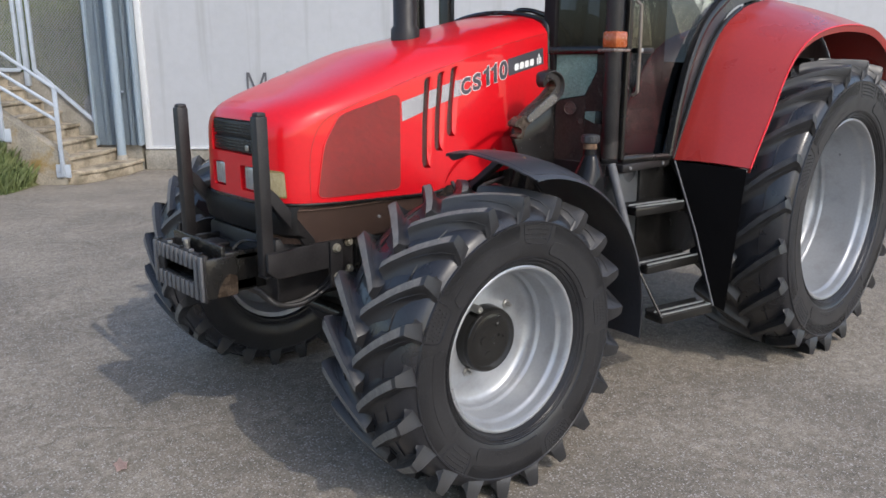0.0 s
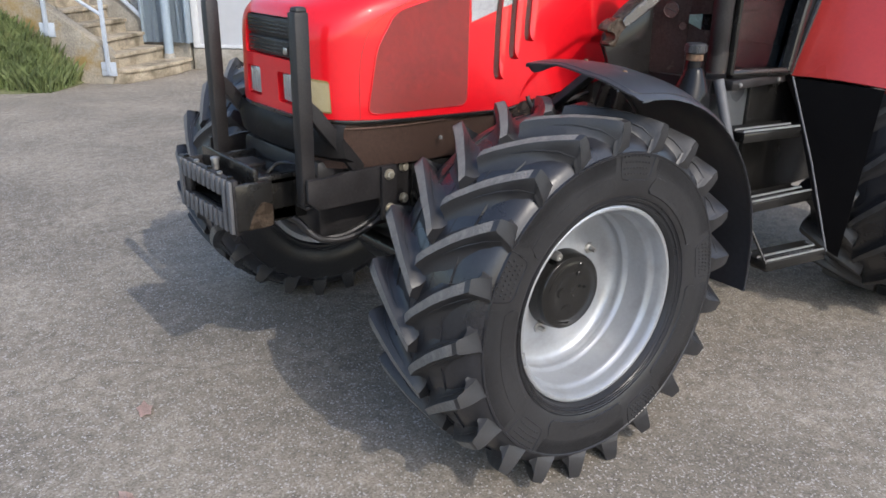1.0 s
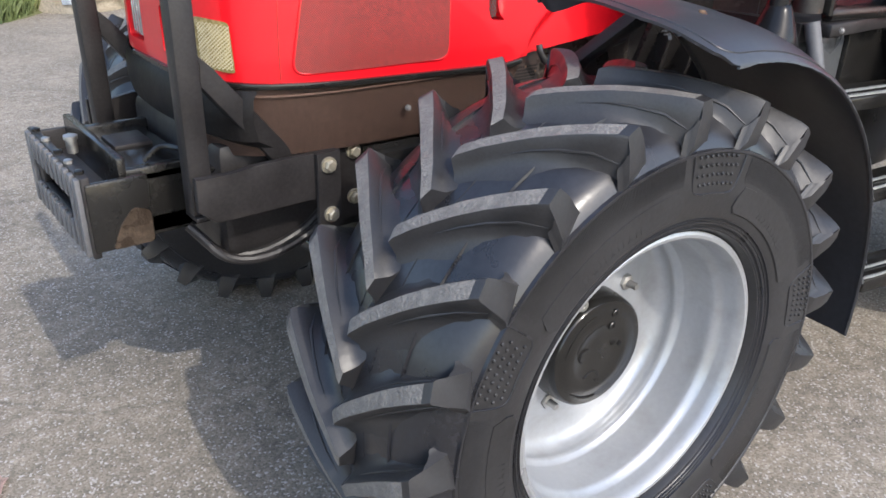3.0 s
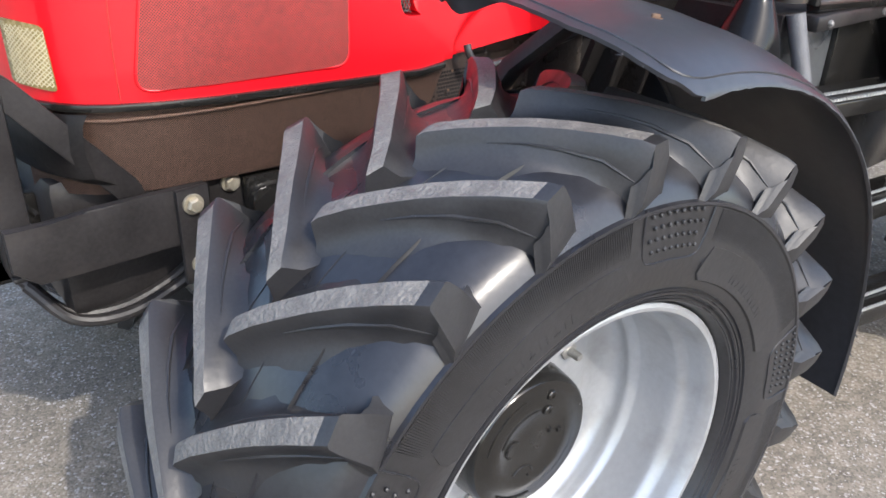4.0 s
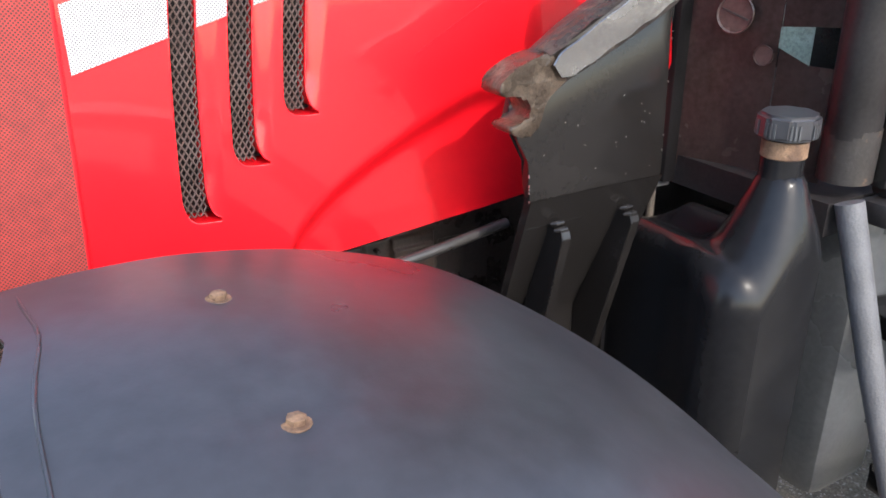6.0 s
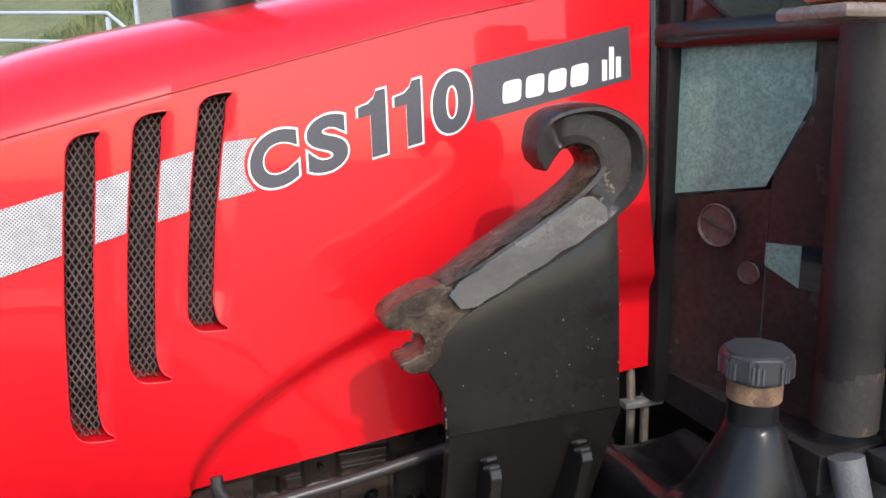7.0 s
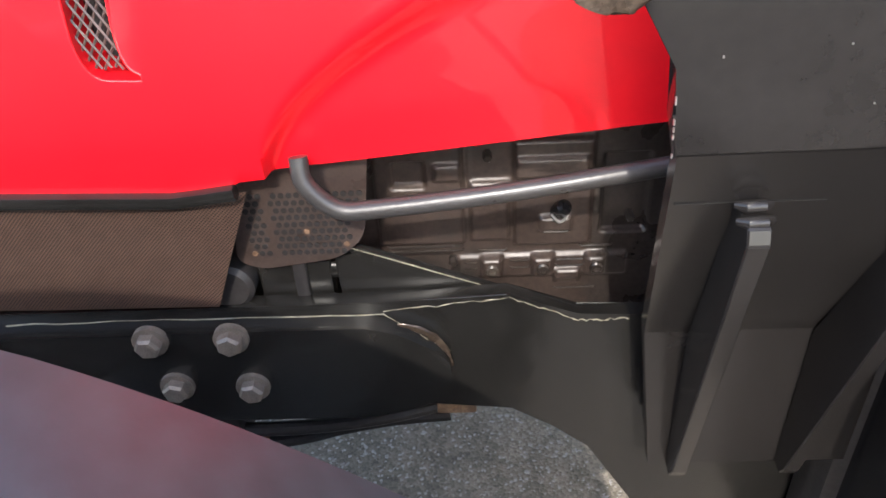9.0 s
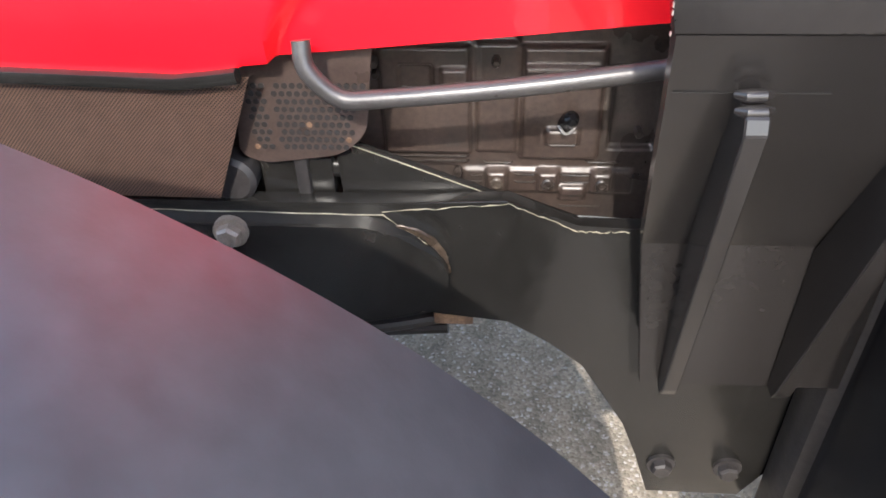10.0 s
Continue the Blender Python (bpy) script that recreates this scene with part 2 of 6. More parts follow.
dg_link(dg_mix.outputs[0], dg_nodes["Material Output"].inputs["Surface"])
ASPHALT = asphalt_material()
CONCRETE = material("concrete", (0.32, 0.295, 0.25), 0.92, 0, 0.3, 3, 0.1, 40, stain=(0.17, 0.15, 0.115), stain_scale=2.2, stain_edge=(0.47, 0.70))
STEP_STONE = material("weathered_step_concrete", (0.36, 0.305, 0.225), 0.92, 0, 0.38, 5, 0.12, 45, stain=(0.15, 0.125, 0.085), stain_scale=3.2, stain_edge=(0.47, 0.66))
LICHEN = material("lichened_concrete", (0.28, 0.25, 0.20), 0.92, 0, 0.35, 3, 0.1, 40, stain=(0.25, 0.17, 0.06), stain_scale=2.4, stain_edge=(0.50, 0.68))
WALL_WHITE = material("white_wall_panel", (0.41, 0.415, 0.43), 0.55, 0, 0.04, 0.7, 0.01, 20, stain=(0.37, 0.37, 0.37), stain_scale=0.5, stain_edge=(0.55, 0.9))
CLADDING = material("grey_blue_cladding", (0.27, 0.33, 0.38), 0.5, 0, 0.07, 2)
RAIL = material("pale_rail_paint", (0.40, 0.44, 0.49), 0.45, 0, 0.12, 8, stain=(0.26, 0.25, 0.23), stain_scale=6, stain_edge=(0.6, 0.75))
wall_tree = WALL_WHITE.node_tree
wall_tc, wall_map, wall_noise, wall_edge, wall_mix = [wall_tree.nodes.new("ShaderNode" + k) for k in ("TexCoord", "Mapping", "TexNoise", "MapRange", "Mix")]
wall_map.inputs["Scale"].default_value = (7.0, 7.0, 0.35)
wall_noise.inputs["Scale"].default_value, wall_noise.inputs["Detail"].default_value = 1.0, 6
wall_tree.links.new(wall_tc.outputs["Object"], wall_map.inputs["Vector"])
wall_tree.links.new(wall_map.outputs[0], wall_noise.inputs["Vector"])
wall_edge.inputs["From Min"].default_value, wall_edge.inputs["From Max"].default_value, wall_edge.inputs["To Max"].default_value = 0.54, 0.74, 0.6
wall_tree.links.new(wall_noise.outputs["Fac"], wall_edge.inputs["Value"])
wall_mix.data_type = "RGBA"
wall_tree.links.new(wall_edge.outputs[0], wall_mix.inputs["Factor"])
wall_tree.links.new(wall_tree.nodes["Principled BSDF"].inputs["Base Color"].links[0].from_socket, wall_mix.inputs["A"])
wall_mix.inputs["B"].default_value = (0.29, 0.285, 0.28, 1)
wall_tree.links.new(wall_mix.outputs["Result"], wall_tree.nodes["Principled BSDF"].inputs["Base Color"])
TRIM_WHITE = material("white_trim_paint", (0.60, 0.605, 0.61), 0.5, 0, 0.06, 3)
GRASS = material("grass_blades", (0.105, 0.135, 0.045), 0.7, 0, 0.55, 2.5, stain=(0.20, 0.18, 0.07), stain_scale=1.6, stain_edge=(0.5, 0.75))
TOOTH = material("worn_tooth_steel", (0.38, 0.38, 0.365), 0.45, 0.2, 0.2, 40)
ZINC_WIRE = material("galvanised_wire", (0.22, 0.225, 0.23), 0.5, 0.4, 0.2, 10)
SOIL = material("mossy_soil", (0.13, 0.135, 0.06), 0.95, 0, 0.4, 2, 0.1, 20)
LEAF = material("dry_leaf", (0.52, 0.38, 0.33), 0.8, 0, 0.3, 30)
LETTER = material("dark_wall_letter", (0.10, 0.10, 0.11), 0.6, 0, 0.1, 5)
VENT_METAL = material("expanded_metal", (0.13, 0.095, 0.085), 0.45, 0.4, 0.3, 40)
DARK_RUBBER = material("dark_seal_rubber", (0.008, 0.0070, 0.0075), 0.6, 0, 0.3, 12, spec=0.2)
# near-black colour that stands for the shade inside openings
SHADE = material("opening_shade", (0.008, 0.007, 0.007), 0.9, 0, 0.3, 20)
SEAT = material("dark_seat_cloth", (0.03, 0.03, 0.034), 0.85, 0, 0.2, 20)

# ---- mesh tools ----
ORIGIN = {}


def thing(name, loc, label, category, group="", kind=""):
    e = new(name)
    e.location = loc
    ORIGIN[e] = Matrix.Translation(loc)
    return tagged(e, label, category, group, kind)


def part(name, bm, mat, parent=None, label="", smooth=True, m=None, angle=35):
    """Links a bmesh as one mesh object under a thing or a part. mat: one material or a list."""
    bmesh.ops.recalc_face_normals(bm, faces=bm.faces)
    me = bpy.data.meshes.new(name)
    bm.to_mesh(me)
    bm.free()
    for one in mat if isinstance(mat, list) else [mat]:
        me.materials.append(one)
    if smooth:
        for p in me.polygons:
            p.use_smooth = True
        me.set_sharp_from_angle(angle=radians(angle))
    ob = new(name, me)
    if parent is not None:
        ob.parent = parent
        if parent in ORIGIN:
            ob.matrix_parent_inverse = ORIGIN[parent].inverted()
    if m is not None:
        ob.matrix_basis = m
    if label:
        ob["label"] = label
    return ob


def add_box(bm, x0, x1, y0, y1, z0, z1, bevel=0.0, m=None):
    r = bmesh.ops.create_cube(bm, size=1)
    vs = r["verts"]
    bmesh.ops.scale(bm, verts=vs, vec=(x1 - x0, y1 - y0, z1 - z0))
    bmesh.ops.translate(bm, verts=vs, vec=((x0 + x1) / 2, (y0 + y1) / 2, (z0 + z1) / 2))
    if m is not None:
        bmesh.ops.transform(bm, matrix=m, verts=vs)
    if bevel:
        es = list({e for v in vs for e in v.link_edges})
        bmesh.ops.bevel(bm, geom=es, offset=bevel, segments=2, affect="EDGES", profile=0.5)
    return bm


def box(*a, **k):
    return add_box(bmesh.new(), *a, **k)


def smooth_path(pts, per=6):
    """Catmull-Rom points through the given ones."""
    p = [Vector(q) for q in pts]
    p = [p[0] * 2 - p[1], *p, p[-1] * 2 - p[-2]]
    out = []
    for i in range(1, len(p) - 2):
        for k in range(per):
            t = k / per
            a, b, c, d = p[i - 1], p[i], p[i + 1], p[i + 2]
            out.append(0.5 * ((2 * b) + (c - a) * t + (2 * a - 5 * b + 4 * c - d) * t * t + (3 * b - a - 3 * c + d) * t ** 3))
    return out + [p[-2]]


def add_tube(bm, pts, radii, sides=12, flat=1.0, up=(0, 1, 0), square=1.0, mat=0):
    """A sweep round a path; flat squeezes it along up; square < 1 makes the section boxier."""
    pts = [Vector(p) for p in pts]
    radii = radii if hasattr(radii, "__len__") else [radii] * len(pts)
    up = Vector(up)
    rings = []
    for i, p in enumerate(pts):
        d = (pts[min(i + 1, len(pts) - 1)] - pts[max(i - 1, 0)]).normalized()
        side = d.cross(up)
        if side.length < 1e-4:
            side = d.cross(Vector((1, 0, 0)))
        side.normalize()
        u = side.cross(d).normalized()
        ring = []
        for k in range(sides):
            a = 2 * math.pi * k / sides
            c, s = math.cos(a), math.sin(a)
            c, s = math.copysign(abs(c) ** square, c), math.copysign(abs(s) ** square, s)
            ring.append(bm.verts.new(p + side * (c * radii[i]) + u * (s * radii[i] * flat)))
        rings.append(ring)
    for a, b in zip(rings, rings[1:]):
        for k in range(sides):
            bm.faces.new((a[k], a[(k + 1) % sides], b[(k + 1) % sides], b[k])).material_index = mat
    bm.faces.new(rings[0]).material_index = mat
    bm.faces.new(list(reversed(rings[-1]))).material_index = mat
    return bm


def tube(*a, **k):
    return add_tube(bmesh.new(), *a, **k)


def add_revolve(bm, profile, n=64, axis="Y", centre=(0, 0, 0), mats=None, closed=False):
    """Turns a profile of (radius, along) round an axis."""
    c = Vector(centre)
    rings = []
    for r, y in profile:
        ring = []
        for k in range(n):
            a = 2 * math.pi * k / n
            q = {"Y": (r * math.cos(a), y, r * math.sin(a)), "Z": (r * math.cos(a), r * math.sin(a), y), "X": (y, r * math.cos(a), r * math.sin(a))}[axis]
            ring.append(bm.verts.new(c + Vector(q)))
        rings.append(ring)
    pairs = list(zip(rings, rings[1:])) + ([(rings[-1], rings[0])] if closed else [])
    for j, (a, b) in enumerate(pairs):
        for k in range(n):
            f = bm.faces.new((a[k], a[(k + 1) % n], b[(k + 1) % n], b[k]))
            if mats:
                f.material_index = mats[j]
    if not closed:
        for ring in (rings[0], rings[-1]):
            if (ring[0].co - ring[n // 2].co).length > 1e-4:
                bm.faces.new(ring)
    return bm


def revolve(*a, **k):
    return add_revolve(bmesh.new(), *a, **k)


def add_prism(bm, outline, y0, y1, bevel=0.0):
    """A plate with an outline in x and z, between two values of y."""
    a = [bm.verts.new((x, y0, z)) for x, z in outline]
    b = [bm.verts.new((x, y1, z)) for x, z in outline]
    n = len(a)
    fs = [bm.faces.new(a), bm.faces.new(list(reversed(b)))]
    for k in range(n):
        fs.append(bm.faces.new((a[k], b[k], b[(k + 1) % n], a[(k + 1) % n])))
    if bevel:
        bmesh.ops.bevel(bm, geom=list(fs[0].edges) + list(fs[1].edges), offset=bevel, segments=2, affect="EDGES", profile=0.5)
    return bm


def prism(*a, **k):
    return add_prism(bmesh.new(), *a, **k)


def round_outline(pts, r, n=4):
    """An outline with its corners rounded."""
    out = []
    m = len(pts)
    for i in range(m):
        p, a, b = Vector(pts[i]), Vector(pts[i - 1]), Vector(pts[(i + 1) % m])
        ra = min(r, (a - p).length * 0.45, (b - p).length * 0.45)
        s, e = p + (a - p).normalized() * ra, p + (b - p).normalized() * ra
        for k in range(n + 1):
            t = k / n
            q = s * (1 - t) ** 2 + p * 2 * t * (1 - t) + e * t * t
            out.append((q.x, q.y))
    return out


def hex_bolt(parent, x, y, z, size=0.03, mat=None, name="bolt", tilt=None):
    """A hexagon bolt with its washer, standing out towards -y."""
    bm = bmesh.new()
    add_revolve(bm, [(size * 0.78, 0.004), (size * 0.78, -0.004)], 20)
    add_revolve(bm, [(size * 0.58, -0.004), (size * 0.58, -size * 0.52), (size * 0.46, -size * 0.66)], 6)
    m = Matrix.Translation((x, y, z)) @ (tilt or Matrix.Rotation(x * 7 + z * 11, 4, "Y"))
    return part(name, bm, mat or ZINC, parent, m=m, angle=20)


def cut(ob, cutters):
    """Takes the cutters' volume out of ob for good, and removes the cutters."""
    for c in cutters:
        mod = ob.modifiers.new("cut", "BOOLEAN")
        mod.operation, mod.object, mod.solver = "DIFFERENCE", c, "EXACT"
    dg = bpy.context.evaluated_depsgraph_get()
    dg.update()
    me = bpy.data.meshes.new_from_object(ob.evaluated_get(dg))
    ob.modifiers.clear()
    old, ob.data = ob.data, me
    bpy.data.meshes.remove(old)
    for c in cutters:
        bpy.data.objects.remove(c)
    for p in me.polygons:
        p.use_smooth = True
    me.set_sharp_from_angle(angle=radians(32))


def text_part(words, size, m, depth, mat, parent, name="lettering", label="", shear=0.0, offset=0.0, space=1.0):
    cu = bpy.data.curves.new(name, "FONT")
    cu.body, cu.size, cu.extrude, cu.shear, cu.offset, cu.space_character = words, size, depth, shear, offset, space
    tmp = new("tmp", cu)
    dg = bpy.context.evaluated_depsgraph_get()
    dg.update()
    me = bpy.data.meshes.new_from_object(tmp.evaluated_get(dg))
    bpy.data.objects.remove(tmp)
    me.materials.clear()
    me.materials.append(mat)
    ob = new(name, me)
    if parent is not None:
        ob.parent = parent
        if parent in ORIGIN:
            ob.matrix_parent_inverse = ORIGIN[parent].inverted()
    ob.matrix_basis = m
    if label:
        ob["label"] = label
    return ob


# ---- the yard: ground, building, stairs, bank ----
BG = Matrix.Rotation(radians(-42.85), 4, "Z")   # the building's own axes: u along the wall, v away from the yard


def ground():
    bm = bmesh.new()
    ts = [-900, -200, -60, -25] + [-16 + i * 2.0 for i in range(25)] + [40, 80, 250, 900]
    grid = [[bm.verts.new((x, y, 0.0)) for y in ts] for x in ts]
    for i in range(len(ts) - 1):
        for j in range(len(ts) - 1):
            bm.faces.new((grid[i][j], grid[i + 1][j], grid[i + 1][j + 1], grid[i][j + 1]))
    return tagged(part("ground", bm, ASPHALT), "worn grey asphalt yard with pale exposed stones", "ground", kind="structure")


def building():
    wall = part("wall_north", box(-4.64, 16, 12.50, 12.75, 0.32, 5.6), WALL_WHITE, m=BG, smooth=False)
    tagged(wall, "white panelled building wall with faint grey streaks", "wall", kind="structure")
    plinth = part("plinth", box(-4.66, 16, 12.46, 12.75, 0, 0.315, bevel=0.01), CONCRETE, m=BG)
    tagged(plinth, "grey concrete plinth under the white wall", "plinth", kind="structure")
    trim = part("trim", box(-4.64, -4.54, 12.44, 12.50, 0.325, 5.6, bevel=0.008), TRIM_WHITE, m=BG)
    tagged(trim, "white metal corner trim of the wall panels", "trim", kind="structure")
    sill = part("trim", box(-4.54, 16, 12.44, 12.50, 0.325, 0.37, bevel=0.006), TRIM_WHITE, m=BG)
    tagged(sill, "white metal drip edge at the foot of the wall", "trim", kind="structure")
    # ribbed cladding
    bm = bmesh.new()
    us = [-5.33]
    while us[-1] < -4.68:
        us += [us[-1] + 0.10, us[-1] + 0.125, us[-1] + 0.165, us[-1] + 0.19]
    prof = []
    for i, u in enumerate(us):
        prof.append((min(u, -4.67), 12.40 if i % 4 in (0, 1) else 12.36))
    lo = [bm.verts.new((u, v, 0.40)) for u, v in prof]
    hi = [bm.verts.new((u, v, 5.6)) for u, v in prof]
    for k in range(len(lo) - 1):
        bm.faces.new((lo[k], lo[k + 1], hi[k + 1], hi[k]))
    bmesh.ops.solidify(bm, geom=bm.faces[:], thickness=0.02)
    clad = part("cladding", bm, CLADDING, m=BG, smooth=False)
    tagged(clad, "blue-grey ribbed metal cladding beside the gate", "cladding", kind="structure")
    part("edge_strip", box(-4.69, -4.645, 12.30, 12.46, 0.40, 5.6, bevel=0.005), CLADDING, clad)
    part("edge_strip", box(-5.36, -5.33, 12.32, 12.46, 0.40, 5.6, bevel=0.005), CLADDING, clad)
    back = part("wall_side", box(-5.35, -4.66, 12.63, 13.2, 0.0, 5.6), CONCRETE, m=BG, smooth=False)
    tagged(back, "grey concrete wall end behind the cladding", "wall", kind="structure")
    pipe = thing("downpipe", BG @ Vector((-4.95, 12.27, 0.1)), "pale blue-grey metal rainwater downpipe on the cladding", "downpipe")
    part("pipe", tube([(-4.95, 12.27, 0.24), (-4.95, 12.27, 2.0), (-4.95, 12.27, 5.6)], 0.066, 14), CLADDING, pipe, m=BG)
    part("socket", revolve([(0.085, 0.12), (0.085, 0.22), (0.066, 0.26), (0.05, 0.26)], 16, "Z", (-4.95, 12.27, 0)), CONCRETE, pipe, m=BG)
    for z in (1.2, 3.2):
        part("clip", box(-5.03, -4.87, 12.26, 12.36, z, z + 0.03), CLADDING, pipe, m=BG)
    sign = part("wall_lettering", box(-3.015, -2.985, 12.488, 12.497, 1.17, 1.50), LETTER, m=BG, smooth=False)
    tagged(sign, "thin dark letters fixed on the white wall", "lettering")
    for a, b in ((-2.985, -2.86), (-2.735, -2.86)):
        bm = bmesh.new()
        add_prism(bm, [(a - 0.018, 1.50), (a + 0.018, 1.50), (b + 0.018, 1.17), (b - 0.018, 1.17)], 12.488, 12.497)
        part("stroke", bm, LETTER, sign, smooth=False)
    part("stroke", box(-2.735, -2.705, 12.488, 12.497, 1.17, 1.50), LETTER, sign, smooth=False)
    part("stroke", box(-2.40, -2.36, 12.488, 12.497, 1.17, 1.52), LETTER, sign, smooth=False)


def stairs():
    st = part("stairs", box(-9.5, -8.2, 11.25, 12.36, 0, 1.60), STEP_STONE, m=BG)
    tagged(st, "weathered ochre concrete outdoor stairs with worn edges", "stairs", kind="structure")
    rnd = random.Random(4)
    for i in range(9):
        z1, u1 = 0.185 * (i + 1), -4.85 - 0.25 * i
        bm = bmesh.new()
        lip = 0.03
        if i == 0:
            pts = [(-5.08, 11.02), (-4.92, 11.35), (-4.74, 11.95), (-4.70, 12.44), (-5.9, 12.44), (-5.9, 11.02)]
        elif i == 1:
            pts = [(-5.24, 11.12), (-5.20, 11.5), (-5.10, 12.0), (-5.06, 12.34), (-6.2, 12.34), (-6.2, 11.12)]
        else:
            pts = [(u1 - 0.10, 11.2), (u1, 12.34), (u1 - 0.7, 12.34), (u1 - 0.7, 11.2)]
        for zz0, zz1, grow in ((0, z1 - 0.05, 0.0), (z1 - 0.05, z1, lip)):
            lo = [bm.verts.new((u + (grow if u > u1 - 0.45 else 0) + rnd.uniform(-0.006, 0.006), v, zz0)) for u, v in pts]
            hi = [bm.verts.new((p.co.x, p.co.y, zz1 + rnd.uniform(-0.006, 0.004))) for p in lo]
            bm.faces.new(lo)
            bm.faces.new(hi)
            for k in range(len(lo)):
                bm.faces.new((lo[k], lo[(k + 1) % len(lo)], hi[(k + 1) % len(lo)], hi[k]))
        bmesh.ops.bevel(bm, geom=[e for e in bm.edges], offset=0.008, segments=1, affect="EDGES")
        part("step", bm, STEP_STONE, st)
    side = part("parapet", prism(round_outline([(-5.22, 0), (-5.22, 0.36), (-5.30, 0.46), (-7.2, 1.80), (-9.5, 1.85), (-9.5, 0)], 0.03), 10.98, 11.20, bevel=0.012), LICHEN, m=BG)
    tagged(side, "stained concrete side wall of the stairs", "parapet", kind="structure")
    rail = thing("stair_railing", BG @ Vector((-5.42, 11.05, 0)), "pale grey tubular steel stair railing with base plates", "railing")
    for u, z0 in ((-5.25, 0.13), (-6.02, 0.62), (-7.0, 1.30)):
        part("post", box(u - 0.025, u + 0.025, 10.93, 10.975, z0, z0 + 1.20, bevel=0.006), RAIL, rail, m=BG)
        part("base_plate", box(u - 0.10, u + 0.10, 10.955, 10.979, z0 - 0.02, z0 + 0.16, bevel=0.004), RAIL, rail, m=BG)
    for dz, k in ((1.32, 0.70), (1.07, 0.64), (0.88, 0.62)):
        part("rail_bar", tube([(-5.235, 10.95, dz), (-6.02, 10.95, dz + 0.785 * k), (-7.0, 10.95, dz + 1.765 * k), (-9.4, 10.95, dz + 1.765 * k + 0.1)], 0.024, 8), RAIL, rail, m=BG)


def stair_wall():
    w = part("stair_wall", prism([(-4.70, 0), (-4.70, 0.40), (-5.36, 0.40), (-5.36, 0.68), (-6.25, 1.50), (-9.5, 1.50), (-9.5, 0)], 12.45, 12.62), CONCRETE, m=BG)
    tagged(w, "stained concrete wall that carries the mesh gate", "wall", kind="structure")


def mesh_gate():
    g = thing("mesh_gate", BG @ Vector((-6.1, 12.42, 0.8)), "grey wire mesh gate panels in pale steel frames above the stairs", "gate")

    def low(u):
        return 0.74 + (-5.36 - u) * 0.92 if u > -6.25 else 1.53
    for a, b in ((-6.22, -5.38), (-7.9, -6.44)):
        frame = [(a, low(a)), (b, low(b)), (b, 3.4), (a, 3.4)]
        for p, q in zip(frame, frame[1:] + frame[:1]):
            part("frame_bar", tube([(p[0], 12.42, p[1]), (q[0], 12.42, q[1])], 0.03, 8, square=0.6), RAIL, g, m=BG)
        bm = bmesh.new()
        step = 0.055
        k = -60
        while k < 120:
            for sgn in (1, -1):
                pts = []
                for s in range(0, 80):
                    u = a + s * (b - a) / 79
                    z = (k * step) + sgn * (u - a) * 1.2
                    if low(u) < z < 3.4:
                        pts.append((u, 12.42 + 0.003 * sgn, z))
                if len(pts) > 1:
                    add_tube(bm, [pts[0], pts[-1]], 0.0045, 4)
            k += 1
        part("wire_mesh", bm, ZINC_WIRE, g, "grey diamond wire mesh", m=BG)
    part("post", box(-6.37, -6.30, 12.38, 12.46, 1.3, 3.6, bevel=0.008), RAIL, g, m=BG)


def bank_height(u, v):
    base = 0.0
    if v < 12.5:
        base = min(1.0, max(0.0, (v - 10.1) / 0.8)) * (0.12 + max(0.0, -5.6 - u) * 0.60)
        base = min(base, 1.5 + (v - 10.1) * 0.1) * min(1.0, max(0.0, (-5.55 - u) / 0.4))
    else:
        base = 1.0 + (v - 12.5) * 0.42 + max(0.0, -6.2 - u) * 0.06
    return base + 0.05 * noise.noise(Vector((u * 1.7, v * 1.7, 0.3))) * min(1, base * 5)


